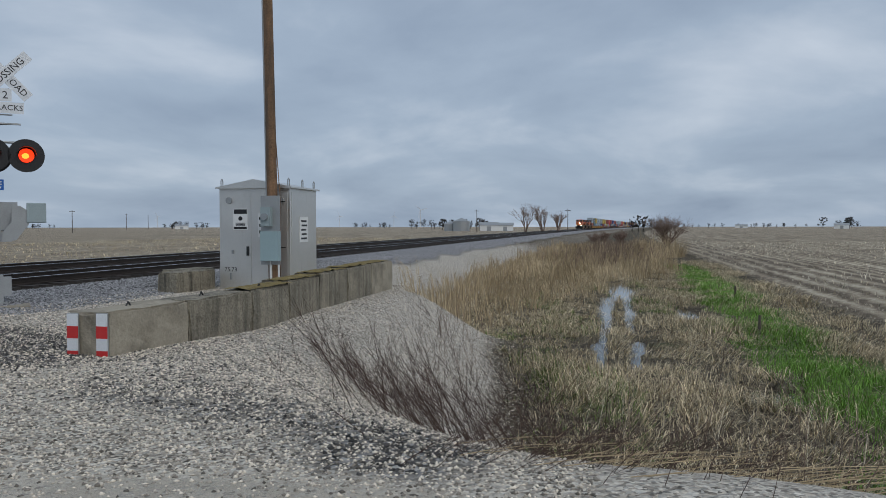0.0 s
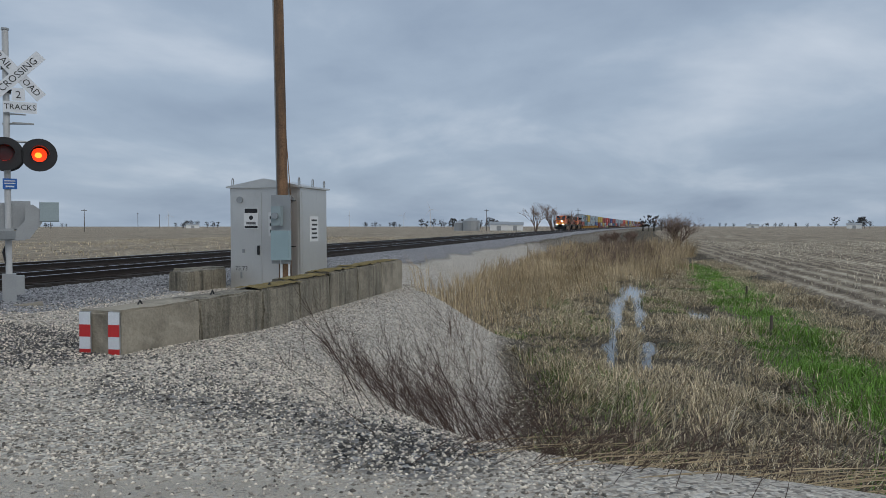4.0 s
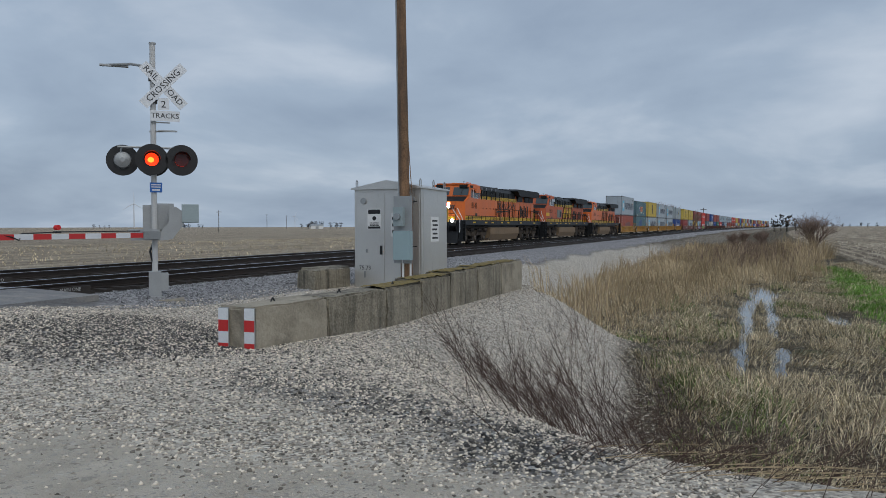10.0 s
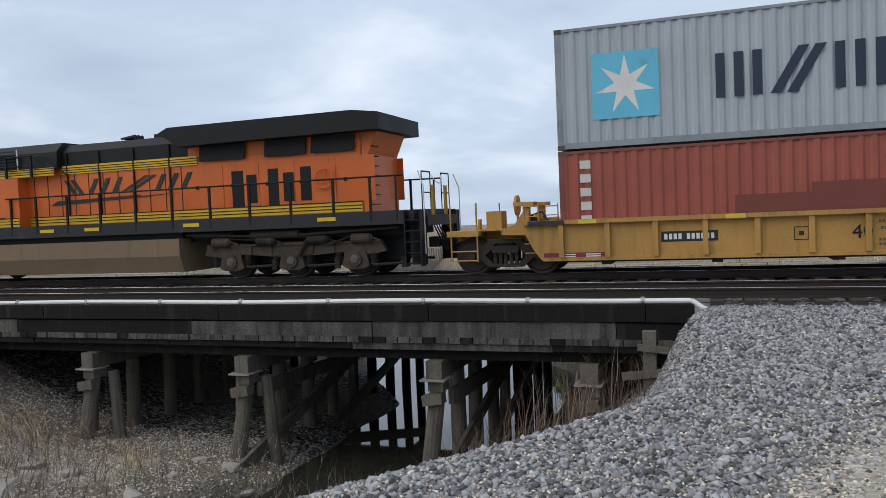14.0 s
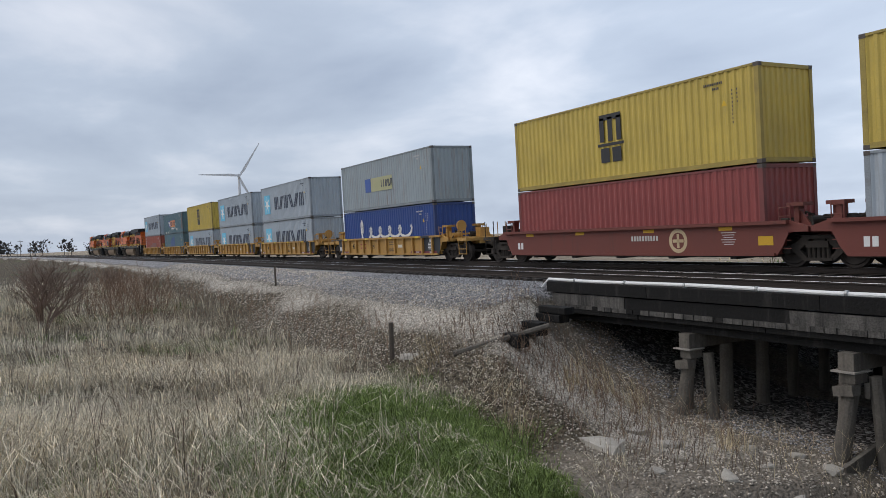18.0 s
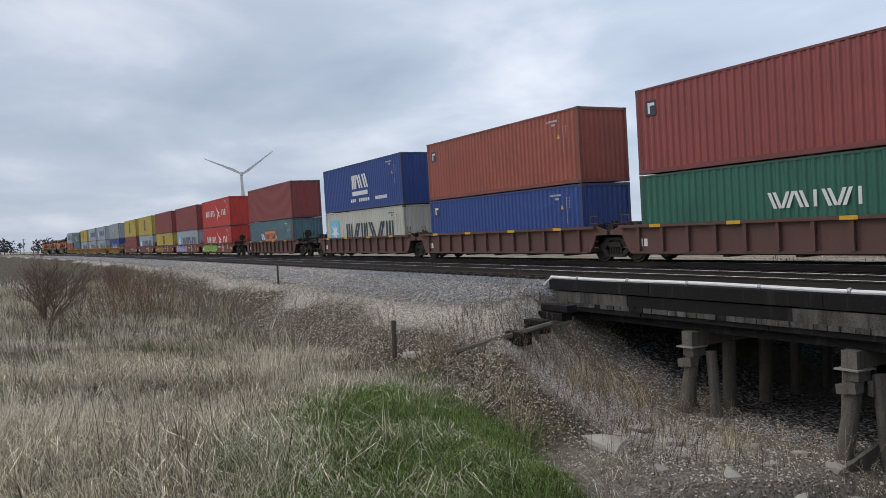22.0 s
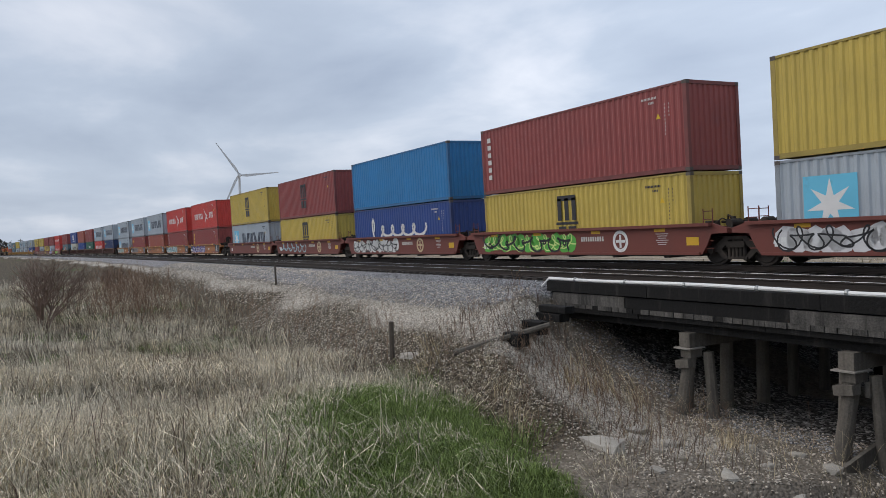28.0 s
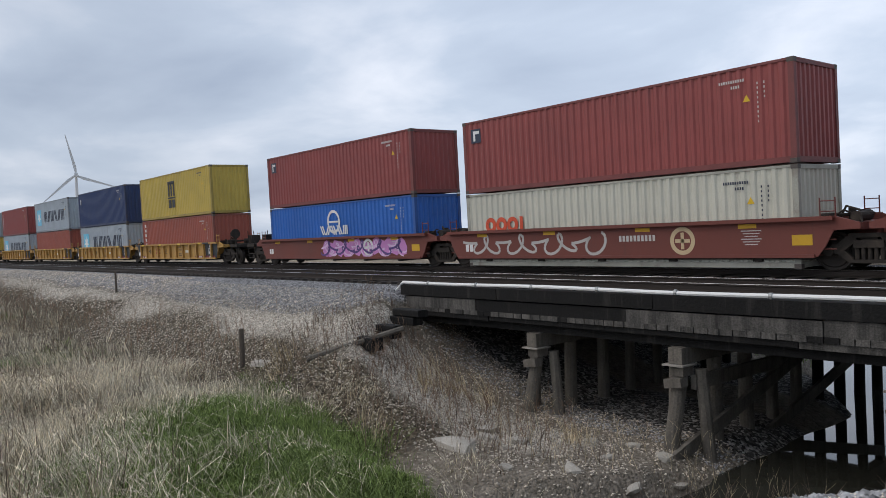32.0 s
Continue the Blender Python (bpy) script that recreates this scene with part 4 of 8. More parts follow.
        flat(c, "name_mark", [rect(0.42, 0.28, 0, 0.75 - 0.42 * i) for i in range(5)], YEL, -5.2, mid, label="yellow blocks one under another")
    elif kind == "ytag":
        name_row(c, "zewoo", 0.28, 0.34, 0.06, 0.08, YEL, -4.7, mid + 0.6, label="small yellow name blocks")
    elif kind == "rusty":  # rust bleeding through the paint towards the rear
        r = random.Random(17)
        for k in range(60):
            px_ = r.gauss(2.8, 1.1)
            pz_, sz = 0.35 * (px_ - 2.6) + r.gauss(0.0, 0.42), r.uniform(0.03, 0.11)
            n = r.randrange(6, 9)
            blot = [(sz * r.uniform(0.5, 1.2) * math.cos(2 * math.pi * j / n), sz * r.uniform(0.7, 1.9) * math.sin(2 * math.pi * j / n)) for j in range(n)]
            flat(c, "rust_patch", [blot], (0.21, 0.115, 0.058), px_, mid + max(-1.0, min(0.95, pz_)), label="brown rust patch")
        flat(c, "name_mark", bars(9, 0.12, 0.15, 0.05), NAVY, -4.6, mid + 0.95, label="small dark name bars")
    elif kind == "wtag":
        flat(c, "label_panel", [rect(0.5, 0.5)], NAVY, -5.4, mid + 0.75, label="small dark square label")
        flat(c, "label_mark", [rect(0.1, 0.36, -0.08), rect(0.24, 0.1, 0.06, 0.12)], WHT, -5.4, mid + 0.75, y=-WID / 2 - 0.008)
    # numbers at the rear end: plain bars, and a warning triangle
    pale = (0.58, 0.56, 0.53) if kind not in ("star", "redname", "em") else NAVY
    flat(c, "number_mark", [rect(0.03, 0.06, 0, 0.5 - 0.12 * i) for i in range(9)] + [rect(0.03, 0.06, 0.18, 0.5 - 0.12 * i) for i in range(4)], pale, 5.15, mid + 0.3)
    flat(c, "code_mark", bars(11, 0.038, 0.075, 0.028) + [[(a + 0.1, b - 0.15) for a, b in q] for q in bars(4, 0.038, 0.075, 0.028)], pale, 4.45, h - 0.36)
    if kind == "patch":
        flat(c, "rust_patch", [rect(0.34, 1.5, 0, -0.1), rect(0.5, 0.5, -0.05, -0.55), rect(0.3, 0.4, 0.05, 0.9)], (0.16, 0.075, 0.045), 5.72, mid, label="rusty patch on the corner post")
    flat(c, "warning_triangle", [[(-0.10, -0.08), (0.10, -0.08), (0, 0.10)]], YEL, 4.85, mid + 0.45)


CONTAINERS = []


def container(o, z0, key, kind, tall, words):
    h = 2.896 if tall else 2.591
    c = thing("shipping_container", words, "container", group="containers on the train")
    walls, fr, cast, door = BOXES[h]
    p = paint(key)
    part("corrugated_wall", walls, p, c)
    k_ = COLOURS[key]
    part("frame", fr, mat("container_rail_" + key, tuple(0.62 * v + 0.012 for v in k_), rough=0.6, var=0.3, scale=1.5, dirt=0.3, dirtcol=(0.10, 0.055, 0.035)), c)
    part("corner_casting", cast, RAIL_GREY, c)
    part("door", door, p, c)
    if kind:
        decorate(c, kind, h)
    CONTAINERS.append((c, o, z0))
    return c


# ---- well cars ----
CAR_COL = {
    "yellow": mat("car_yellow", (0.45, 0.25, 0.062), rough=0.6, var=0.25, scale=0.8, streak=0.45, dirtcol=(0.19, 0.095, 0.04)),
    "brown": mat("car_brown", (0.16, 0.042, 0.030), rough=0.65, var=0.15, scale=0.8, streak=0.25, dirtcol=(0.08, 0.04, 0.03)),
    "rust": mat("car_rust", (0.115, 0.055, 0.042), rough=0.7, var=0.2, scale=0.8, streak=0.35, dirtcol=(0.06, 0.04, 0.035)),
    "orange": mat("car_orange", (0.36, 0.135, 0.04), rough=0.65, var=0.2, scale=0.8, streak=0.4, dirtcol=(0.12, 0.07, 0.045)),
}
SIDE_Y = 1.36


def car_side(ribbed, s):
    b = Build()
    y0, y1 = (SIDE_Y - 0.04, SIDE_Y) if s > 0 else (-SIDE_Y, -SIDE_Y + 0.04)
    prof = [(-6.55, 0.36), (6.55, 0.36), (6.75, 0.62), (6.95, 1.0), (6.95, 1.30), (-6.95, 1.30), (-6.95, 1.0), (-6.75, 0.62)]
    b.prism(prof, y0, y1, axis="y")
    o = SIDE_Y * s
    w = 0.075 * s
    b.box(-6.98, 6.98, min(o, o + w * 1.9), max(o, o + w * 1.9), 1.24, 1.34)
    b.box(-6.5, 6.5, min(o, o + w * 0.7), max(o, o + w * 0.7), 0.345, 0.43)
    if ribbed:
        for i in range(12):
            x = -6.05 + i * 1.1
            b.box(x - 0.06, x + 0.06, min(o, o + w * 1.5), max(o, o + w * 1.5), 0.43, 1.24)
    return b


CAR_MESH = {}


def car_meshes(ribbed, stands):
    if (ribbed, stands) in CAR_MESH:
        return CAR_MESH[ribbed, stands]
    near, far = car_side(ribbed, -1), car_side(ribbed, 1)
    floor_ = Build()
    floor_.box(-6.4, 6.4, -1.3, 1.3, 0.30, 0.38)
    for x in (-5, -2.5, 0, 2.5, 5):
        floor_.box(x - 0.12, x + 0.12, -1.29, 1.29, 0.24, 0.32)
    plat = Build()  # end platform over the bogie
    plat.box(6.3, 7.55, -1.25, 1.25, 1.0, 1.16)
    plat.box(6.35, 6.5, -1.3, 1.3, 0.38, 1.2)
    plat.box(6.9, 7.6, -0.35, 0.35, 0.80, 1.0)
    for y in (-1.32, 1.32):
        plat.box(6.5, 7.0, y - 0.03, y + 0.03, 1.05, 1.30)
    for y in (-1.0, 0.75) if stands else ():  # bracket stands over the bogie
        plat.box(6.95, 7.10, y - 0.1, y + 0.15, 1.16, 1.72)
        plat.box(6.80, 7.32, y - 0.2, y + 0.25, 1.72, 1.82)
        plat.prism([(7.10, 1.16), (7.42, 1.16), (7.10, 1.60)], y - 0.02, y + 0.06, axis="y")
    plat.prism([(6.95, 1.34), (7.55, 1.16), (7.55, 1.02), (6.95, 1.0)], -1.36, -1.28, axis="y")
    plat.prism([(6.95, 1.34), (7.55, 1.16), (7.55, 1.02), (6.95, 1.0)], 1.28, 1.36, axis="y")
    cyl = Build().rod((7.3, -0.95, 1.3), (7.3, -0.45, 1.3), 0.13, n=10).rod((7.3, -0.45, 1.3), (7.3, -0.1, 1.3), 0.03, n=6)
    valve = Build().box(6.55, 6.8, -1.15, -0.75, 1.16, 1.40, bev=0.02)
    lever = Build().rod((7.0, -0.4, 1.16), (7.0, -0.4, 1.50), 0.09, n=10).rod((6.8, -0.7, 1.34), (7.3, 0.1, 1.34), 0.045, n=6)
    tank = Build().rod((6.95, 0.3, 1.3), (6.95, 0.65, 1.3), 0.15, n=12).rod((6.95, 0.65, 1.3), (6.95, 0.72, 1.3), 0.15, 0.06, n=12)
    pipe = Build().path([(6.6, -0.2, 1.2), (6.9, -0.5, 1.55), (7.3, -0.75, 1.45), (7.5, -1.1, 1.1)], 0.028).path([(6.7, -1.1, 1.2), (7.0, -0.9, 1.46), (7.4, -0.6, 1.22)], 0.022)
    kit = [("brake_cylinder", cyl), ("valve_box", valve), ("brake_lever", lever), ("air_reservoir", tank), ("brake_pipe", pipe)]
    lad = Build()
    for y in (-1.30, 1.30):
        for z in (0.55, 0.78, 1.0, 1.45, 1.7):
            lad.rod((6.62, y, z), (6.98, y, z), 0.014, n=5)
        for x in (6.62, 6.98):
            lad.rod((x, y, 1.2), (x, y, 1.78), 0.018, n=5)
    CAR_MESH[ribbed, stands] = [near.mesh("side_sill"), far.mesh("side_sill"), floor_.mesh("floor"), plat.mesh("end_platform"), [(nm, q.mesh(nm)) for nm, q in kit], lad.mesh("ladder")]
    return CAR_MESH[ribbed, stands]


SETEND = Build()
SETEND.box(6.4, 9.0, -0.42, 0.42, 0.85, 1.12)
SETEND.box(8.2, 9.05, -1.2, 1.2, 1.0, 1.14)
SETEND.box(6.5, 8.2, -0.95, 0.95, 1.12, 1.17)
for _y in (-1.15, 1.15):
    for _x in (8.25, 8.95):
        SETEND.rod((_x, _y, 0.35), (_x, _y, 1.85), 0.022, n=6)
    SETEND.rod((8.25, _y, 0.38), (8.95, _y, 0.38), 0.02, n=5)
    SETEND.rod((8.25, _y, 0.62), (8.95, _y, 0.62), 0.02, n=5)
SETEND.box(7.7, 8.1, 0.2, 0.75, 1.14, 1.62)
SETEND.rod((7.55, -0.55, 1.75), (7.62, -0.55, 1.75), 0.28, n=14)
SETEND.rod((7.58, -0.55, 1.15), (7.58, -0.55, 1.75), 0.04, n=6)
SETEND.rod((8.5, 0.0, 1.14), (8.5, 0.0, 1.42), 0.06, n=6)
SETEND = SETEND.mesh("coupler_platform")
CARS = []


def rnd_graffiti(unit, seed, cols, x0=-5.8):
    """Overlapping loops and blades of paint along the side sill."""
    r = random.Random(seed)
    n = 14
    blobs = []
    for i in range(n):
        cx, cz = x0 + 0.45 * i + r.uniform(-0.1, 0.1), 0.80 + r.uniform(-0.08, 0.08)
        k = r.randrange(7, 11)
        blobs.append([(cx + r.uniform(0.28, 0.5) * math.cos(2 * math.pi * j / k), cz + r.uniform(0.30, 0.44) * math.sin(2 * math.pi * j / k)) for j in range(k)])
    for layer, col in enumerate(cols):
        if layer == 0 and len(cols) > 1:
            polys = blobs
        else:  # long strokes that weave through the whole piece
            polys = []
            for q in range(2 if layer == 1 else 1):
                p1, p2, f1, f2 = r.uniform(0, 6), r.uniform(0, 6), r.uniform(4.5, 7.5), r.uniform(9.0, 13.0)
                pts = [(x0 - 0.2 + 0.055 * i + 0.22 * math.cos(f2 * 0.055 * i + p2), 0.80 + 0.22 * math.sin(f1 * 0.055 * i + p1) + 0.13 * math.sin(f2 * 0.055 * i + p2)) for i in range(int(0.45 * n / 0.055))]
                polys += wave_stroke(pts, 0.05 if layer == 1 else 0.09)
            if layer == 2:
                for q in blobs[::3]:
                    polys += ring(0.05, 0.12, 9, q[0][0] - 0.2, q[0][1])
        flat(unit, "graffiti", polys, col, 0.0, 0.0, y=-SIDE_Y - 0.004 - 0.004 * layer, label="painted graffiti shapes")


FORTY = lettering("40", 0.42)


def well_car(o, col, ribbed, first, last, words, spray=None, fleet="", forty=-4.4):
    u = thing("well_car", words, "rail car", group="well cars of the train")
    near, far, floor_, plat, kit, lad = car_meshes(ribbed, o < 125)
    m = CAR_COL[col]
    gear = m if col == "yellow" and o < 100 else TRUCK
    part("side_sill", near, m, u)
    part("side_sill", far, m, u)
    part("floor", floor_, TRUCK, u)
    for a in (0, 180):
        q = pose(0, 0, 0, 0, 0, a)
        part("end_platform", plat, m, u, m=q)
        for nm, me in kit:
            part(nm, me, TRUCK if nm in ("air_reservoir", "brake_pipe") else gear, u, m=q)
        part("ladder", lad, m, u, m=q)
    if first:
        part("coupler_platform", SETEND, gear, u, m=pose(0, 0, 0, 0, 0, 180))
        bogie(u, -7.55)
        coupler(u, -9.0, -1)
    if last:
        part("coupler_platform", SETEND, gear, u)
        bogie(u, 7.55)
        coupler(u, 9.0, 1)
    else:
        bogie(u, 7.6)
    y = -SIDE_Y - 0.147
    if col in ("yellow", "orange"):
        for x in (-5.4, -2.1, 1.2, 4.5):
            flat(u, "reflector", [rect(0.42, 0.1)], (0.7, 0.5, 0.05), x, 1.285, y=y)
        yy = -SIDE_Y - 0.006
        if forty < 0:
            flat(u, "end_panel", [[(-6.86, 0.80), (-6.62, 0.40), (-5.95, 0.40), (-5.95, 1.24), (-6.86, 1.24)]], (0.022, 0.027, 0.033), 0, 0, y=yy, label="black end panel")
        flat(u, "end_panel", [[(5.05, 0.40), (6.62, 0.40), (6.80, 0.80), (6.80, 1.24), (5.05, 1.24)]], (0.022, 0.027, 0.033), 0, 0, y=yy, label="black end panel")
        for x in (-6.4, 5.4):
            flat(u, "chord_mark", [rect(0.9, 0.1)], (0.022, 0.027, 0.033), x, 1.285, y=y)
        flat(u, "notice", [rect(0.5, 0.035, 0, 0.05 - 0.075 * i) for i in range(5)] + [[(0.10 * math.cos(a), 0.2 + 0.10 * math.sin(a)) for a in (0, 0.8, 1.6, 2.4, 3.1, 3.9, 4.7, 5.5)]], WHT, 5.75, 0.90, y=yy - 0.006, label="white notice on the black panel")
        flat(u, "kick_plate", [rect(1.5, 0.13)], (0.17, 0.03, 0.04), -5.75, 0.475, y=yy - 0.009, label="dark red band")
        flat(u, "kick_plate", [rect(2.9, 0.13)], (0.17, 0.03, 0.04), 4.95, 0.475, y=yy - 0.009, label="dark red band")
        flat(u, "band_mark", [rect(0.35, 0.025, x, z) for x in (-5.9, -5.3, 4.3, 5.8) for z in (0.0, 0.05)], WHT, 0, 0.45, y=yy - 0.015)
        part("length_number", FORTY, L_BLACK, u, "painted number", pose(forty, yy, 0.84))
        flat(u, "owner_mark", [rect(0.24, 0.09, -0.3, 0.11), rect(0.24, 0.09, 0.0, 0.0), rect(0.24, 0.09, -0.3, -0.11), rect(0.24, 0.09, 0.3, 0.11), rect(0.24, 0.09, 0.3, -0.11)], (0.30, 0.05, 0.03), forty + (1.5 if forty < 0 else 2.0), 0.85, y=yy, label="faded red shapes")
        flat(u, "frame_mark", [rect(0.30, 0.02, 0, 0.14), rect(0.30, 0.02, 0, -0.14), rect(0.02, 0.28, -0.14), rect(0.02, 0.28, 0.14), rect(0.1, 0.1)], BLK, forty + 3.0 if forty < 0 else forty - 1.2, 0.85, y=yy)
        flat(u, "data_mark", bars(9, 0.05, 0.06, 0.02) + [[(a, b + dz) for a, b in q] for dz in (0.14, -0.25, -0.35) for q in bars(10, 0.05, 0.06, 0.02)], (0.12, 0.08, 0.05), 1.1, 0.92, y=yy)
        flat(u, "label_panel", [rect(0.55, 0.16)], (0.62, 0.58, 0.50), 2.2, 0.82, y=yy)
        if forty > 0:
            plate = flat(u, "number_plate", [rect(1.25, 0.24)], (0.022, 0.022, 0.024), -3.1, 0.86, y=yy, label="black number plate")
            flat(plate, "plate_bars", [rect(0.07, 0.13, -0.52 + 0.105 * j + (0.08 if j > 3 else 0.0)) for j in range(10)], WHT, 0, 0, y=-0.005)
        elif fleet == "125T":
            part("fleet_number", lettering(fleet, 0.36), WHITE, u, "white painted number", pose(-6.36, yy - 0.006, 0.66))
        else:
            flat(u, "number_mark", bars(4, 0.13, 0.24, 0.04), WHT, -6.38, 0.70, y=yy - 0.006)
    else:
        for x in (-5.2, -2.0, 1.6, 4.8):
            flat(u, "reflector", [rect(0.5, 0.11)], (0.65, 0.36, 0.02), x, 1.16 if not ribbed else 1.285, y=y if ribbed else -SIDE_Y - 0.006)
        if not ribbed:
            flat(u, "round_emblem", ring(0.27, 0.39, 20) + [rect(0.46, 0.1), rect(0.1, 0.46)], (0.55, 0.42, 0.25) if spray is None or len(spray) < 3 else WHT, 2.9, 0.82, y=-SIDE_Y - 0.006, label="round painted emblem")
            flat(u, "notice_bars", [rect(0.55 - 0.1 * (i % 3), 0.022, 0, 0.18 - 0.07 * i) for i in range(6)], (0.55, 0.52, 0.5), 4.9, 0.86, y=-SIDE_Y - 0.006)
            flat(u, "corner_patch", [rect(0.5, 0.26)], (0.62, 0.36, 0.02), 6.2, 0.78, y=-SIDE_Y - 0.006)
        if not ribbed and not (spray and fleet == "rear"):
            flat(u, "car_number", bars(10, 0.085, 0.17, 0.045), (0.55, 0.52, 0.48), 1.4, 0.92, y=-SIDE_Y - 0.012, label="pale painted number bars")
        flat(u, "length_mark", bars(2, 0.16, 0.26, 0.06), WHT, -5.9, 0.72, y=-SIDE_Y - 0.006)
    if spray:
        rnd_graffiti(u, int(o * 10), spray, -0.6 if fleet == "rear" else -5.8)
    CARS.append((u, o))
    return u

# ---- locomotives ----
LTRUCK = mat("loco_truck_grime", (0.024, 0.020, 0.017), rough=0.8, var=0.5, scale=3.0, dirt=0.35, dirtcol=(0.10, 0.078, 0.06), spec=0.3)
LT_DUST = mat("bogie_dust", (0.075, 0.059, 0.045), rough=0.9, var=0.5, scale=4.0, dirt=0.5, dirtcol=(0.03, 0.025, 0.02), spec=0.25)
LT_CAP = mat("axle_cap_steel", (0.13, 0.115, 0.10), rough=0.6, metal=0.3, var=0.3, scale=6.0)
LT = {}


def loco_truck(parent, x):
    """Six-wheel bogie: cast side frames with axle boxes, coil springs, brake cylinders and pipes."""
    if not LT:
        LT["core"] = Build()
        for k in (-1.95, 0, 1.95):
            LT["core"].rod((k, -0.8, 0.50), (k, 0.8, 0.50), 0.12, n=8).box(k - 0.45, k + 0.45, -0.5, 0.5, 0.3, 0.75)
        LT["core"].box(-2.4, 2.4, -0.55, 0.55, 0.75, 1.1)
        fr = LT["frame"] = Build()
        fr.prism([(-2.85, 0.70), (-2.72, 0.96), (-2.3, 1.02), (-1.4, 0.92), (-0.6, 1.02), (0.6, 1.02), (1.4, 0.92), (2.3, 1.02), (2.72, 0.96), (2.85, 0.70), (2.45, 0.62), (1.55, 0.70), (0.5, 0.62), (-0.5, 0.62), (-1.55, 0.70), (-2.45, 0.62)], -0.08, 0.08, axis="y")
        fr.box(-2.75, 2.75, -0.11, 0.0, 0.93, 0.99)
        for k in (-1.3, -0.65, 0.65, 1.3):
            fr.box(k - 0.04, k + 0.04, -0.12, 0.0, 0.68, 0.96)
        LT["box"] = Build().prism([(-0.40, 0.32), (-0.30, 0.76), (-0.18, 0.84), (0.18, 0.84), (0.30, 0.76), (0.40, 0.32), (0.22, 0.24), (-0.22, 0.24)], -0.10, 0.10, axis="y").rod((0, -0.16, 0.50), (0, 0.0, 0.50), 0.19, 0.21, n=14)
        LT["cap"] = Build().rod((0, -0.185, 0.50), (0, -0.155, 0.50), 0.10, 0.125, n=12).box(-0.03, 0.03, -0.20, -0.18, 0.47, 0.53)
        sp = LT["spring"] = Build()
        for q in range(5):
            sp.rod((0, 0, 0.36 + 0.065 * q), (0, 0, 0.395 + 0.065 * q), 0.115, n=9)
        sp.rod((0, 0, 0.34), (0, 0, 0.70), 0.07, n=8)
        LT["cyl"] = Build().rod((-0.3, -0.12, 1.06), (0.22, -0.12, 1.06), 0.135, n=12).rod((0.22, -0.12, 1.06), (0.30, -0.12, 1.06), 0.135, 0.06, n=12).rod((0.30, -0.12, 1.06), (0.52, -0.12, 0.98), 0.03, n=6)
        LT["pipe"] = Build().path([(-2.5, -0.13, 0.84), (-2.1, -0.16, 1.16), (-1.1, -0.17, 1.10), (-0.4, -0.15, 1.20), (0.7, -0.16, 1.12), (1.2, -0.18, 0.90), (1.9, -0.16, 1.14), (2.5, -0.13, 0.9)], 0.022)
        LT["damper"] = Build().rod((-0.06, -0.16, 0.62), (0.30, -0.16, 1.12), 0.055, n=8)
        LT["link"] = Build().rod((-0.42, -0.12, 0.34), (0.46, -0.12, 0.38), 0.04, n=6).box(0.40, 0.54, -0.15, -0.05, 0.26, 0.54)
        for key, nm in (("core", "bogie"), ("frame", "side_frame"), ("box", "axle_box"), ("cap", "axle_cap"), ("spring", "spring"), ("cyl", "brake_cylinder"), ("pipe", "brake_pipe"), ("damper", "damper"), ("link", "brake_rod")):
            LT[key] = LT[key].mesh(nm)
    t = part("bogie", LT["core"], LTRUCK, parent, "grimy six-wheel locomotive bogie", pose(x, 0, 0))
    for s in (-1, 1):
        turn = 0 if s < 0 else 180

        def put(nm, key, m, u):
            part(nm, LT[key], m, t, m=pose(u, s * 1.13, 0, 0, 0, turn))

        put("side_frame", "frame", LT_DUST, 0)
        put("brake_pipe", "pipe", LTRUCK, 0)
        for k in (-1.95, 0.0, 1.95):
            put("axle_box", "box", LT_DUST, k)
            put("axle_cap", "cap", LT_CAP, k)
            put("brake_rod", "link", LTRUCK, k + 0.95)
            for j in (-0.52, 0.52):
                put("spring", "spring", LTRUCK, k + j)
        for k in (-2.2, -0.75, 0.9, 2.2):
            put("brake_cylinder", "cyl", LT_DUST if abs(k) > 1 else LTRUCK, k)
        put("damper", "damper", LTRUCK, 0.3)
    wheels(t, (-1.95, 0, 1.95), 0.52)


WARP_A, WARP_B, WARPED = [-11.2, -10.0, -8.75, 0.0, 9.0, 11.2], [-11.2, -10.3, -8.85, 0.1, 9.85, 11.35], []


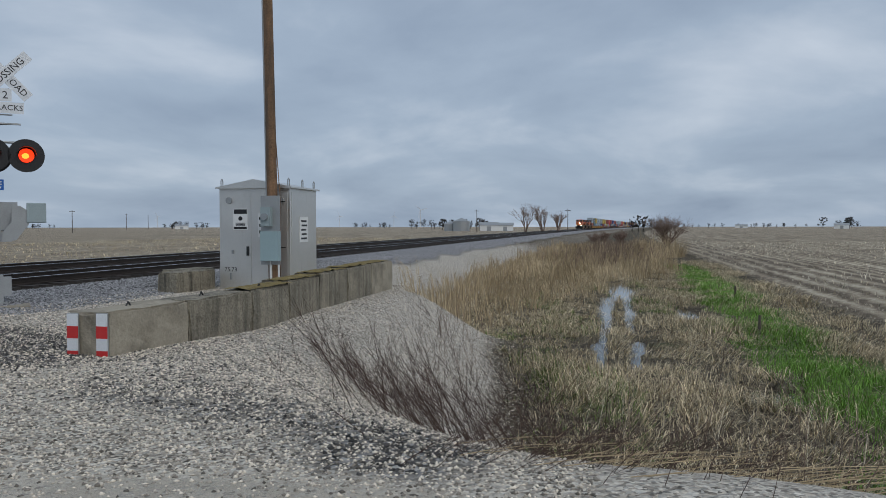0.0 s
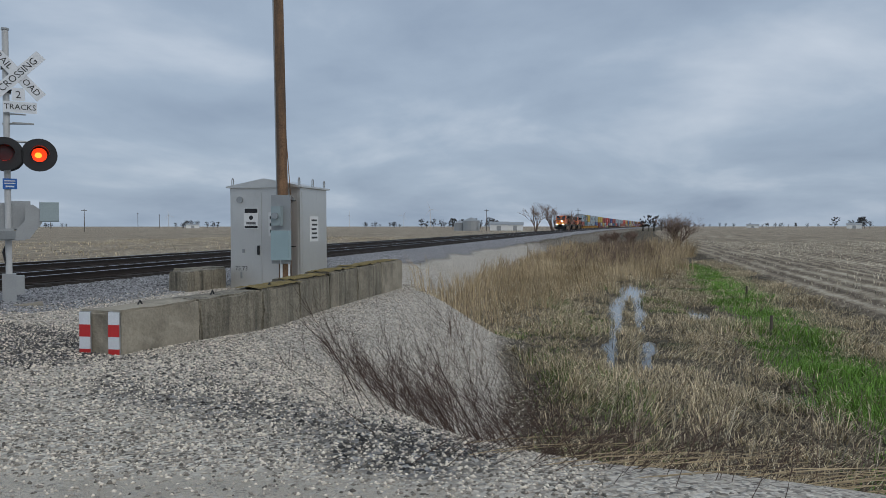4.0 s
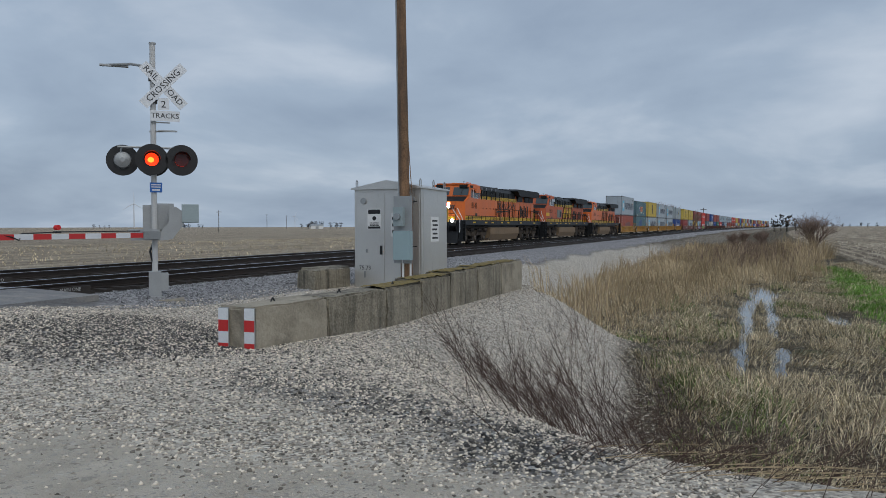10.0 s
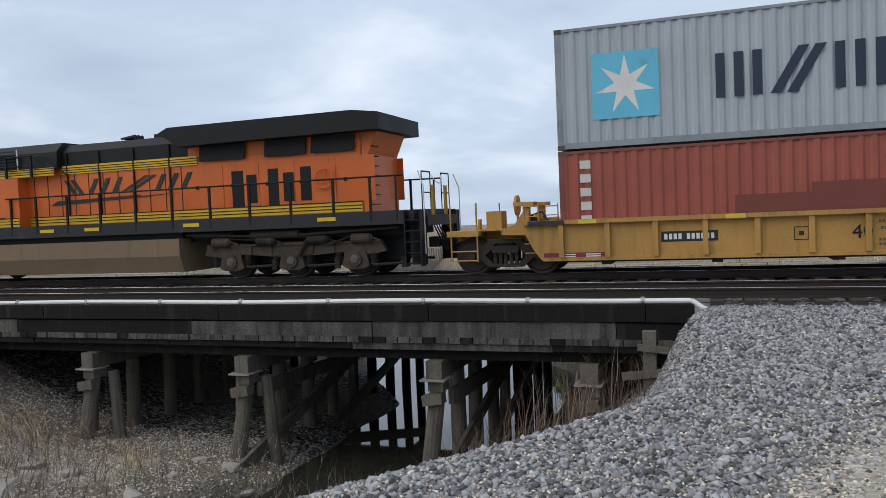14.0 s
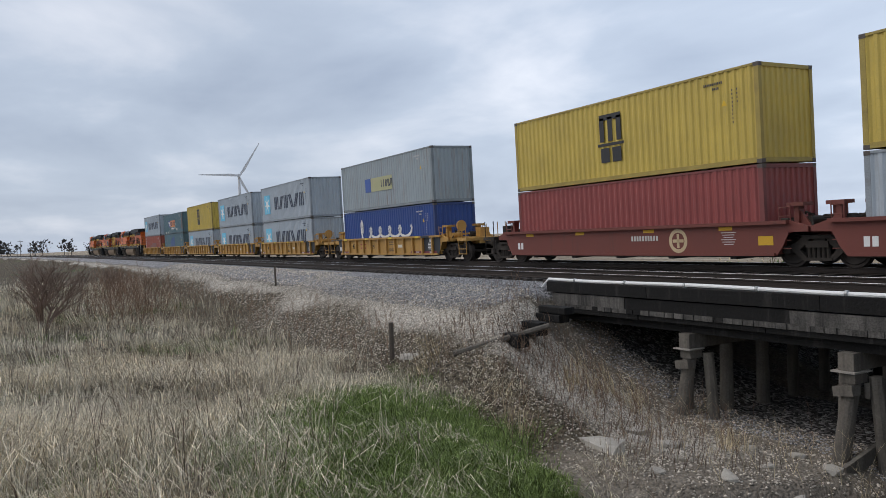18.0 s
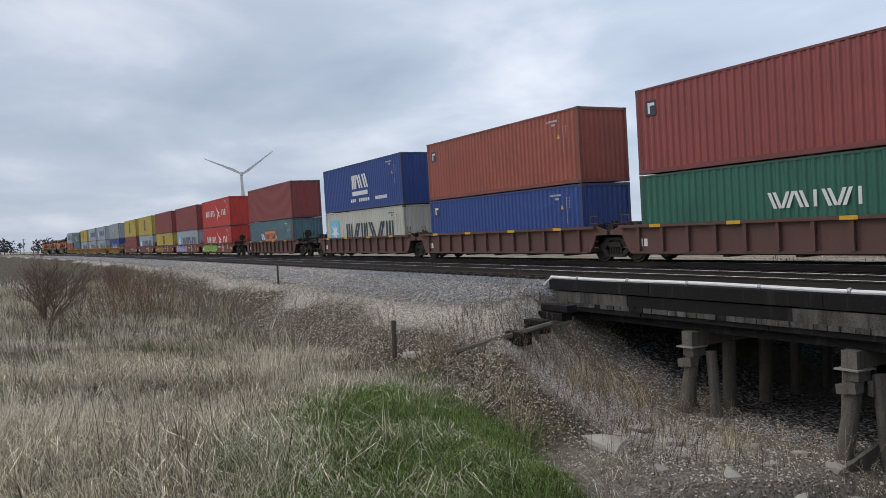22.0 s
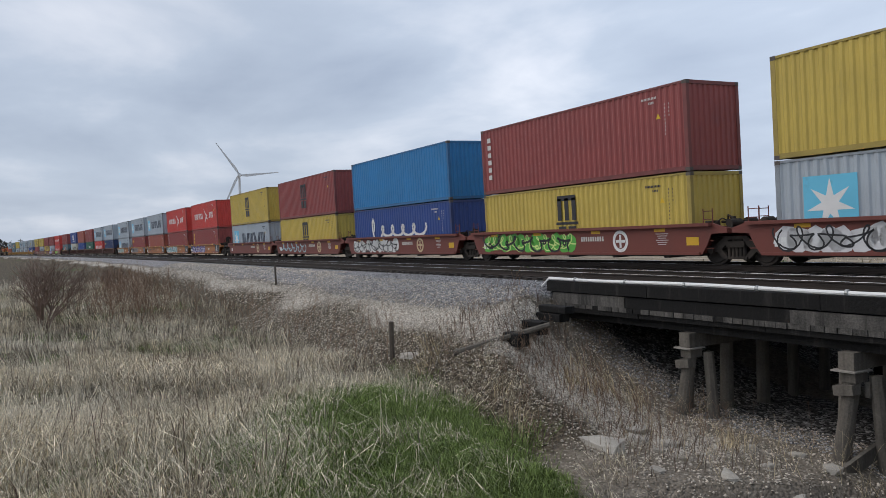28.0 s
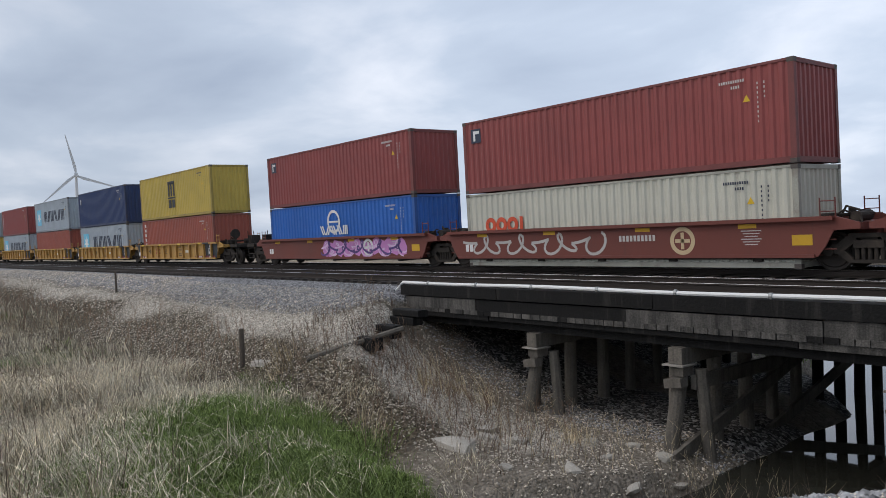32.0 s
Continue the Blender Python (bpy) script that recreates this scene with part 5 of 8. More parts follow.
def locomotive(number, old, words, lead=False):
    lo = thing("locomotive", words, "locomotive", group="locomotives of the train")
    HW = 1.48
    PAINT = ORANGE_OLD if old else ORANGE
    # frame and sill
    part("sill", Build().box(-10.0, 10.3, -HW, HW, 1.40, 1.76), L_GREY, lo)
    part("anticlimber", Build().box(-10.75, -10.0, -1.2, 1.2, 1.32, 1.60), L_BLACK, lo)
    part("anticlimber", Build().box(10.3, 10.7, -1.2, 1.2, 1.32, 1.60), L_BLACK, lo)
    part("plow", Build().prism([(-10.95, 0.16), (-10.55, 0.95), (-10.3, 0.95), (-10.6, 0.16)], -1.35, 1.35, axis="y"), L_BLACK, lo)
    for s in (-1, 1):
        for x0 in (-10.62, 10.02):
            st = Build()
            for k in range(5):
                st.box(x0, x0 + 0.62, s * 1.46 - 0.22, s * 1.46 + 0.05, 0.36 + 0.28 * k, 0.39 + 0.28 * k)
            st.box(x0 - 0.03, x0 + 0.02, s * 1.46 - 0.24, s * 1.46 + 0.04, 0.30, 1.72)
            st.box(x0 + 0.60, x0 + 0.66, s * 1.46 - 0.24, s * 1.46 + 0.04, 0.30, 1.72)
            part("step", st, L_BLACK, lo)
            part("step_panel", Build().box(x0, x0 + 0.62, s * 1.22 - 0.02, s * 1.22 + 0.02, 0.32, 1.74), L_BLACK, lo)
            for z in (0.36, 0.64, 0.92, 1.20):
                part("step_edge", Build().box(x0 + 0.03, x0 + 0.59, s * 1.53 - 0.02, s * 1.53, z, z + 0.025), RAILING, lo)
    # nose: wide cab with a hood that slopes to the windscreen
    nose = Build()
    w0, w1 = 0.95, 1.44
    lo_, hi_ = 1.76, 3.05
    v = [(-10.0, -w0, lo_), (-10.0, w0, lo_), (-10.0, w0, hi_), (-10.0, -w0, hi_), (-9.5, -w1, lo_), (-9.5, w1, lo_), (-9.5, w1, 3.02), (-9.5, -w1, 3.02), (-8.75, -w1, lo_), (-8.75, w1, lo_), (-8.75, w1, 3.42), (-8.75, -w1, 3.42)]
    nose.add(v, [(0, 3, 2, 1), (0, 4, 7, 3), (1, 2, 6, 5), (4, 8, 11, 7), (5, 6, 10, 9), (3, 7, 6, 2), (7, 11, 10, 6), (8, 9, 10, 11), (0, 1, 5, 9, 8, 4)])
    part("nose", nose, PAINT, lo)
    part("nose_top", Build().add([(-9.93, -0.9, 3.062), (-9.93, 0.9, 3.062), (-9.5, 1.3, 3.045), (-8.80, 1.3, 3.42), (-8.80, -1.3, 3.42), (-9.5, -1.3, 3.045)], [(0, 1, 2, 3, 4, 5)]), L_BLACK, lo)
    part("nose_stripe", Build().box(-10.012, -9.99, -w0, w0, 1.80, 1.98), L_YEL, lo)
    flat(lo, "nose_badge", glyphs("pnze", 0.36, 0.34, 0.08, 0.10, 0.4), BLK, 0, 0, y=0, label="dark strokes on the nose").matrix_basis = pose(-10.006, 0, 2.62, 0, 0, -90)
    part("nose_door", Build().box(-10.03, -10.0, -0.28, 0.28, 1.80, 2.95), PAINT, lo)
    # cab
    cab = Build()
    cab.prism([(-8.75, 1.76), (-8.75, 3.42), (-8.42, 4.18), (-8.30, 4.28), (-6.62, 4.28), (-6.55, 4.20), (-6.55, 1.76)], -1.44, 1.44, axis="y")
    cab.box(-8.45, -6.5, -1.20, 1.20, 4.28, 4.36)
    part("cab", cab, PAINT, lo)
    for s in (-1, 1):
        y = s * 1.442
        for x0, x1 in ((-8.42, -8.10), (-7.98, -7.40), (-7.34, -7.0), (-6.92, -6.68)):
            part("cab_window", Build().box(x0, x1, y - 0.012, y + 0.012, 3.35, 3.92), WINDOW, lo)
        part("window_frame", Build().box(-8.03, -7.98, y - 0.03, y + 0.03, 3.32, 3.96).box(-7.41, -7.35, y - 0.03, y + 0.03, 3.32, 3.96).box(-7.98, -7.0, y - 0.03, y + 0.03, 3.32, 3.36), RAILING, lo)
        part("sun_visor", Build().prism([(-8.05, 3.98), (-6.75, 3.98), (-6.85, 3.72), (-7.9, 3.72)], y + s * 0.10, y + s * 0.14, axis="y"), PAINT if not old else RAIL_TOP, lo)
        part("windscreen", Build().add([(-8.735, s * 0.15, 3.50), (-8.735, s * 1.32, 3.50), (-8.47, s * 1.30, 4.08), (-8.47, s * 0.15, 4.08)], [(0, 1, 2, 3)]), WINDOW, lo, m=pose(-0.015, 0, 0.006))
        part("wiper", Build().rod((-8.78, s * 0.75, 3.5), (-8.60, s * 0.85, 3.92), 0.012, n=5), L_BLACK, lo)
        flat(lo, "cab_hatch", [rect(0.42, 0.5)], (0.015, 0.015, 0.015), -7.35 if s < 0 else 7.35, 2.02, y=0).matrix_basis = pose(-7.35, s * 1.449 - (0.004 if s < 0 else 0), 2.02)
        num = part("number", lettering(number, 0.62), L_BLACK, lo, "dark brown painted number", pose(-7.75, y + s * 0.004, 2.78, 0, 0, 0 if s < 0 else 180))
        plate = part("number_board", Build().box(-8.62, -8.52, s * 0.9 - 0.3, s * 0.9 + 0.3, 4.06, 4.26), L_BLACK, lo)
        part("number_board_digits", lettering(number, 0.19), WHITE, plate, m=pose(-8.624, s * 0.9, 4.16, 0, 0, -90))
        side_board = part("number_board", Build().box(-8.58, -8.1, y - 0.02, y + 0.02, 4.04, 4.22), L_BLACK, lo)
    part("roof_rail", Build().path([(-8.3, -1.0, 4.36), (-8.3, -1.0, 4.44), (-7.4, -1.0, 4.44), (-7.4, -1.0, 4.36)], 0.018), PAINT, lo)
    part("roof_rail", Build().path([(-7.2, 0.4, 4.36), (-7.2, 0.4, 4.46), (-6.7, 0.4, 4.46), (-6.7, 0.4, 4.36)], 0.018), PAINT, lo)
    part("roof_unit", Build().box(-7.9, -7.2, -0.5, 0.3, 4.36, 4.42), PAINT, lo)
    part("antenna", Build().rod((-8.0, -0.7, 4.36), (-8.0, -0.7, 4.56), 0.02, n=5).rod((-8.0, -0.7, 4.5), (-7.9, -0.7, 4.56), 0.012, n=5), L_BLACK, lo)
    lamps = Build()
    for z in (2.86, 2.66):
        lamps.rod((-10.05, -0.42, z), (-10.0, -0.42, z), 0.10, n=12)
    part("headlight", lamps, LAMP_ON if lead else WINDOW, lo, "lit headlights on the nose" if lead else "")
    part("ditch_light", Build().rod((-10.82, -0.95, 1.70), (-10.74, -0.95, 1.70), 0.12, n=12), LAMP_ON if lead else WINDOW, lo)
    part("ditch_light", Build().rod((-10.82, 0.95, 1.70), (-10.74, 0.95, 1.70), 0.12, n=12), LAMP_ON if lead else WINDOW, lo)
    # long hood
    hood = Build()
    hood.box(-6.55, 8.35, -1.02 if not old else -1.0, 1.02, 1.76, 3.55)
    hood.box(-6.55, -2.6, -1.30, 1.30, 1.76, 3.30)
    part("hood", hood, PAINT, lo)
    up = Build()
    up.prism([(-1.25, 3.55), (1.25, 3.55), (1.22, 4.05), (0.95, 4.34), (-0.95, 4.34), (-1.22, 4.05)], -6.5, -1.2)
    up.prism([(-1.02, 3.55), (1.02, 3.55), (1.02, 4.02), (0.8, 4.26), (-0.8, 4.26), (-1.02, 4.02)], -1.2, 3.2)
    part("roof", up, L_BLACK, lo)
    for s in (-1, 1):
        band = Build()
        band.box(-6.5, -1.25, s * 1.33 - 0.02, s * 1.33 + 0.02, 3.32, 3.56)
        band.box(-1.25, 3.5, s * 1.04 - 0.02, s * 1.04 + 0.02, 3.34, 3.60)
        part("upper_stripe", band, L_YEL, lo)
        for z in (3.39, 3.46, 3.53):
            ln = Build().box(-6.5, -1.25, s * 1.352 - 0.006, s * 1.352 + 0.006, z - 0.012, z + 0.012)
            part("pinstripe", ln, L_BLACK, lo)
            part("pinstripe", Build().box(-1.25, 3.5, s * 1.062 - 0.006, s * 1.062 + 0.006, z - 0.012, z + 0.012), L_BLACK, lo)
        lowb = Build()
        lowb.box(-9.45, -2.6, s * 1.45 - 0.008, s * 1.45 + 0.008, 1.78, 2.02)
        lowb.box(-2.6, 8.3, s * 1.03 - 0.012, s * 1.03 + 0.012, 1.78, 2.04)
        part("lower_stripe", lowb, L_YEL, lo)
        for z in (1.86, 1.95, 2.045):
            ln = Build().box(-9.45, -2.6, s * 1.462 - 0.006, s * 1.462 + 0.006, z - 0.012, z + 0.012)
            part("pinstripe", ln, L_BLACK, lo)
            part("pinstripe", Build().box(-2.6, 8.3, s * 1.048 - 0.006, s * 1.048 + 0.006, z - 0.012, z + 0.012), L_BLACK, lo)
        side_fill = Build().box(-6.55, -2.6, s * 1.36 - 0.06, s * 1.36 + 0.06, 1.76, 3.30)
        part("side_cabinet", side_fill, PAINT, lo)
        # intakes behind the cab
        for x0 in (-5.8, -3.6):
            g = Build()
            for k in range(6):
                g.box(x0 + 0.05, x0 + 0.85, s * 1.27 - 0.02, s * 1.27 + 0.02, 3.66 + 0.095 * k, 3.70 + 0.095 * k)
            part("intake_louvre", g, L_GREY, lo)
            for xx in (x0 - 0.04, x0 + 0.9):
                part("intake_post", Build().box(xx, xx + 0.06, s * 1.30 - 0.02, s * 1.30 + 0.02, 3.58, 4.2), RAIL_TOP, lo)
        # railing along the intakes, and a pipe bent over the hood's edge
        top = Build()
        for x in (-6.3, -5.2, -4.1, -3.0, -2.0):
            top.box(x - 0.035, x + 0.035, s * 1.45 - 0.03, s * 1.45 + 0.03, 3.30, 3.98)
        top.rod((-6.4, s * 1.45, 3.96), (-1.9, s * 1.45, 3.96), 0.022, n=6).rod((-6.4, s * 1.45, 3.66), (-1.9, s * 1.45, 3.66), 0.018, n=6)
        part("upper_handrail", top, L_BLACK, lo)
        part("grab_rail", Build().path([(-1.9, s * 1.45, 3.96), (-1.5, s * 1.44, 3.9), (-0.9, s * 1.16, 3.3), (-0.9, s * 1.12, 2.75)], 0.018), L_BLACK, lo)
        for x in (-1.0, 0.2, 1.4, 2.6):
            part("hood_rib", Build().box(x - 0.02, x + 0.02, s * 1.05 - 0.02, s * 1.05 + 0.02, 2.06, 4.0), L_BLACK, lo)
        # hood doors: seams, latches
        seams = Build()
        for k in range(11):
            x = -2.35 + 0.53 * k
            seams.box(x - 0.008, x + 0.008, s * 1.028 - 0.008, s * 1.028 + 0.008, 2.06, 3.34)
        part("door_seams", seams, L_GREY, lo)
        for x0, x1, z0, z1 in ((4.55, 4.9, 2.06, 3.08), (5.0, 5.3, 2.15, 2.95), (5.65, 5.95, 2.06, 3.08), (6.1, 6.4, 2.15, 2.95), (6.6, 6.9, 2.15, 3.08)) if not old else ((3.6, 4.05, 2.55, 3.0), (3.6, 4.05, 2.0, 2.45), (4.15, 4.6, 2.55, 3.0), (4.15, 4.6, 2.0, 2.45), (4.85, 5.2, 2.1, 2.95), (6.15, 6.45, 2.0, 2.95), (6.65, 6.9, 2.1, 2.95), (7.1, 7.35, 2.1, 2.95)):
            part("vent_grille", Build().box(x0, x1, s * 1.03 - 0.018, s * 1.03 + 0.018, z0, z1), L_BLACK, lo)
        part("side_door", Build().box(7.02, 7.6, s * 1.03 - 0.012, s * 1.03 + 0.012, 2.06, 3.12), PAINT, lo)
        wheel_ = Build()
        for p_ in range(14):
            a0, a1 = 2 * math.pi * p_ / 14, 2 * math.pi * (p_ + 1) / 14
            wheel_.rod((7.3 + 0.26 * math.cos(a0), s * 1.12, 2.72 + 0.26 * math.sin(a0)), (7.3 + 0.26 * math.cos(a1), s * 1.12, 2.72 + 0.26 * math.sin(a1)), 0.022, n=5)
            if p_ % 3 == 0:
                wheel_.rod((7.3, s * 1.12, 2.72), (7.3 + 0.26 * math.cos(a0), s * 1.12, 2.72 + 0.26 * math.sin(a0)), 0.016, n=4)
        wheel_.rod((7.3, s * 1.03, 2.72), (7.3, s * 1.14, 2.72), 0.05, n=8)
        part("hand_brake_wheel", wheel_, PAINT, lo)
        for x_ in (3.35, 4.45, 5.5, 6.5, 7.75):
            part("door_panel", Build().box(x_ - 0.01 + 0.06, x_ + 0.92, s * 1.026 - 0.008, s * 1.026 + 0.008, 2.07, 3.28), PAINT, lo)
            part("door_latch", Build().box(x_ + 0.08, x_ + 0.16, s * 1.045 - 0.02, s * 1.045 + 0.02, 2.62, 2.72), L_BLACK, lo)
        for x_ in (-5.9, -5.1, -4.3, -3.5):
            part("door_latch", Build().box(x_, x_ + 0.07, s * 1.43 - 0.015, s * 1.43 + 0.015, 2.6, 2.68), L_BLACK, lo)
        # radiator windows under the overhang
        for x0, x1 in ((3.6, 5.0), (5.6, 6.8), (6.95, 8.15)):
            scr = Build().prism([(x0, 3.42), (x1, 3.42), (x1 + 0.05, 3.86), (x0 + 0.05, 3.86)], s * 1.10 - 0.02, s * 1.10 + 0.02, axis="y")
            part("radiator_screen", scr, L_BLACK, lo)
        # handrails: posts and a top rail
        hr = Build()
        xs = [-2.9, -1.9, -0.7, 0.5, 1.7, 2.9, 4.1, 5.3, 6.5, 7.7, 8.7, 9.6]
        for x in xs:
            hr.box(x - 0.03, x + 0.03, s * 1.46 - 0.025, s * 1.46 + 0.025, 1.5, 2.66)
        hr.rod((-3.1, s * 1.46, 2.66), (9.9, s * 1.46, 2.66), 0.024, n=6)
        part("handrail", hr, L_BLACK, lo)
        lowrail = Build()
        for x in (-9.0, -8.2, -6.4, -5.4, -4.4, -3.5):
            lowrail.rod((x, s * 1.5, 1.76), (x, s * 1.5, 2.06), 0.02, n=5)
        lowrail.rod((-9.0, s * 1.5, 2.06), (-3.1, s * 1.5, 2.06), 0.02, n=5)
        part("handrail", lowrail, L_BLACK, lo)
        part("grab_iron", Build().path([(-10.05, s * 1.48, 1.0), (-10.05, s * 1.48, 1.85), (-10.35, s * 1.2, 2.55)], 0.025).path([(-10.68, s * 1.48, 0.9), (-10.68, s * 1.48, 1.75), (-10.9, s * 1.0, 2.5)], 0.025), RAILING, lo, "white grab iron by the steps")
        part("grab_iron", Build().path([(10.72, s * 1.48, 0.6), (10.72, s * 1.48, 2.35), (10.5, s * 1.44, 2.75)], 0.022), RAILING, lo)
        for x in (-7.9, -5.4, -3.9, -1.6, 0.2, 3.4, 7.4):
            flat(lo, "sill_patch", [rect(0.52, 0.1)], (0.72, 0.48, 0.02), x, 1.60, y=s * 1.49 - (0.004 if s < 0 else 0))
        # painted name on the hood
        if not old:
            for i, k in enumerate("pnze"):
                flat(lo, "name_stroke", [[(a + 0.95 + 1.16 * (i - 1.5), b + 2.92) for a, b in p] for p in glyphs(k, 1.0, 0.46, 0.16, 0.15, 0.55)], BLK, 0, 0, y=0).matrix_basis = pose(0, s * 1.037 - (0.004 if s < 0 else 0), 0)
            nm = []
            nm.append([(-1.75, 2.38), (1.6, 2.54), (3.0, 2.58), (1.5, 2.50), (-0.6, 2.42)])
            nm.append([(-1.75, 2.38), (-1.45, 2.52), (1.6, 2.58), (1.6, 2.54)])
            flat(lo, "name_mark", nm, BLK, 0, 0, y=0, label="dark painted swoosh").matrix_basis = pose(0, s * 1.037 - (0.004 if s < 0 else 0), 0)
        else:
            for i, k in enumerate("pnze"):
                flat(lo, "name_stroke", [[(a + 0.55 + 1.14 * (i - 1.5), b + 2.72) for a, b in p] for p in glyphs(k, 0.88, 1.0, 0.26, 0.24)], (0.72, 0.47, 0.03), 0, 0, y=0, label="yellow painted stroke").matrix_basis = pose(0, s * 1.037 - (0.004 if s < 0 else 0), 0)
    if old:
        part("cab_stripe", Build().box(-9.44, -8.3, -1.452, -1.44, 2.32, 2.62).box(-9.44, -8.3, 1.44, 1.452, 2.32, 2.62), L_YEL, lo)
        part("inertial_filter", Build().box(-5.2, -3.4, -1.46, 1.46, 2.2, 3.0), mat("grey_filter", (0.19, 0.20, 0.18), rough=0.6), lo)
        part("filter_vent", Build().box(-4.1, -3.5, -1.475, 1.475, 2.3, 2.82), L_BLACK, lo)
    # radiator wing over the rear
    wing = Build()
    wing.prism([(2.6, 4.28), (3.2, 3.86), (9.0, 3.90), (9.0, 4.34), (8.3, 4.44), (2.9, 4.42)], -1.48, 1.48, axis="y")
    part("radiator_wing", wing, L_BLACK, lo)
    part("wing_top", Build().box(3.0, 6.4, -1.2, 1.2, 4.43, 4.47), RAIL_TOP, lo)
    part("hood_rear", Build().prism([(8.30, 1.76), (8.5, 1.76), (8.5, 3.3), (8.75, 3.9), (8.30, 3.9)], -1.02, 1.02, axis="y").box(3.2, 8.35, -1.02, 1.02, 3.5, 3.92), PAINT, lo)
    for k in range(8):
        part("rear_rung", Build().path([(8.48, -0.98, 1.95 + 0.26 * k), (8.62, -0.98, 1.95 + 0.26 * k), (8.62, -0.58, 1.95 + 0.26 * k), (8.48, -0.58, 1.95 + 0.26 * k)], 0.014, 5), L_BLACK, lo)
    horn = Build()
    for k in range(3):
        horn.rod((0.35, -0.2 + 0.16 * k, 4.40), (0.85, -0.2 + 0.16 * k, 4.42), 0.03, 0.08, n=10)
    horn.rod((0.45, 0, 4.24), (0.45, 0, 4.40), 0.05, n=6)
    part("horn", horn, L_BLACK, lo)
    part("exhaust_outlet", Build().box(1.7, 2.5, -0.45, 0.45, 4.26, 4.42), L_BLACK, lo)
    # fuel tank
    part("fuel_tank", Build().prism([(-1.45, 1.22), (1.45, 1.22), (1.45, 0.72), (1.25, 0.24), (-1.25, 0.24), (-1.45, 0.72)], -4.15, 3.05), L_TANK, lo, "dusty angular fuel tank")
    part("underframe", Build().box(-9.8, 9.8, -0.9, 0.9, 1.1, 1.42), L_BLACK, lo)
    part("centre_sill", Build().box(-9.6, -4.6, -0.62, 0.62, 0.42, 1.10), L_BLACK, lo)
    part("centre_sill", Build().box(4.5, 9.4, -0.62, 0.62, 0.42, 1.10), L_BLACK, lo)
    part("tank_hanger", Build().box(-4.1, 3.0, -1.2, 1.2, 1.21, 1.40), L_BLACK, lo)
    for s in (-1, 1):
        part("brake_pipe", Build().path([(-9.5, s * 1.3, 1.3), (-6, s * 1.32, 1.22), (-4.3, s * 1.3, 1.34)], 0.04), TRUCK, lo)
        part("brake_pipe", Build().path([(3.2, s * 1.3, 1.3), (6, s * 1.32, 1.18), (9.6, s * 1.3, 1.32)], 0.04), TRUCK, lo)
        part("air_reservoir", Build().rod((3.4, s * 1.2, 1.28), (4.6, s * 1.2, 1.28), 0.09, n=8), TRUCK, lo)
        part("air_reservoir", Build().rod((5.2, s * 1.25, 1.24), (6.6, s * 1.25, 1.24), 0.12, n=10), TRUCK, lo)
        for x in (-10.9, 10.8):
            for yy in (0.32, 0.52, 0.72):
                part("hose", Build().path([(x * 0.99, s * yy, 1.32), (x * 1.015, s * (yy + 0.02), 0.95), (x * 1.03, s * (yy - 0.04), 0.55 + 0.15 * yy), (x * 1.045, s * (yy - 0.12), 0.6), (x * 1.05, s * (yy - 0.2), 0.9)], 0.03), L_BLACK, lo)
        for x, h_ in ((-10.45, 2.55), (10.45, 2.75)):
            part("end_rail", Build().path([(x, s * 1.1, 1.76), (x, s * 1.1, h_), (x, s * 0.45, h_), (x, s * 0.45, 1.76)], 0.022).path([(x, s * 1.1, 2.2), (x, s * 0.45, 2.2)], 0.018), L_BLACK, lo)
    part("chain", Build().path([(10.45, -0.45, 2.7), (10.55, -0.2, 2.5), (10.6, 0.0, 2.45), (10.55, 0.2, 2.5), (10.45, 0.45, 2.7)], 0.014, 5), RAILING, lo)
    for x, y, z in ((-10.7, -0.62, 2.55), (-10.7, 0.42, 2.55), (10.55, -0.62, 2.4), (10.55, 0.42, 2.4)):
        part("buffer_post", Build().box(x, x + 0.09, y, y + 0.13, 1.6, z), L_POST, lo)
    coupler(lo, -10.3, -1)
    coupler(lo, 10.3, 1)
    # true lengthways spacing of cab, hood and ends
    for ch in lo.children:
        at = ch.matrix_basis.translation
        if abs(at.x) > 0.5:
            at.x = np.interp(at.x, WARP_A, WARP_B)
            ch.matrix_basis.translation = at
        elif ch.data not in WARPED:
            WARPED.append(ch.data)
            co = np.empty(3 * len(ch.data.vertices))
            ch.data.vertices.foreach_get("co", co)
            co[0::3] = np.interp(co[0::3], WARP_A, WARP_B)
            ch.data.vertices.foreach_set("co", co)
    loco_truck(lo, -7.15)
    loco_truck(lo, 6.95)
    return lo


LOCOS = [
    (locomotive("8141", False, "orange and black diesel freight locomotive with lit headlights, leading the train", True), -73.8 + 11.15),
    (locomotive("5113", True, "older orange diesel freight locomotive with yellow name blocks"), -51.5 + 11.15),
    (locomotive("7976", False, "orange and black diesel freight locomotive, third of the train"), -29.2 + 11.15),
]

# ---- the train's make-up: (set colour, ribbed sides, rear edge of the first stack, units) ----
GR1, GR2, GR3, GR4, GR5 = ((0.02, 0.02, 0.02), YEL), ((0.25, 0.24, 0.5), (0.6, 0.6, 0.7)), ((0.12, 0.45, 0.05), (0.5, 0.65, 0.1)), ((0.35, 0.55, 0.55), (0.75, 0.75, 0.75), (0.08, 0.3, 0.33)), ((0.06, 0.05, 0.25), (0.65, 0.65, 0.7))
GR6, GR7, GR8 = ((0.10, 0.42, 0.06), (0.6, 0.75, 0.25), BLK), ((0.6, 0.25, 0.55), (0.75, 0.55, 0.75), (0.1, 0.05, 0.2)), ((0.65, 0.65, 0.65), BLK)
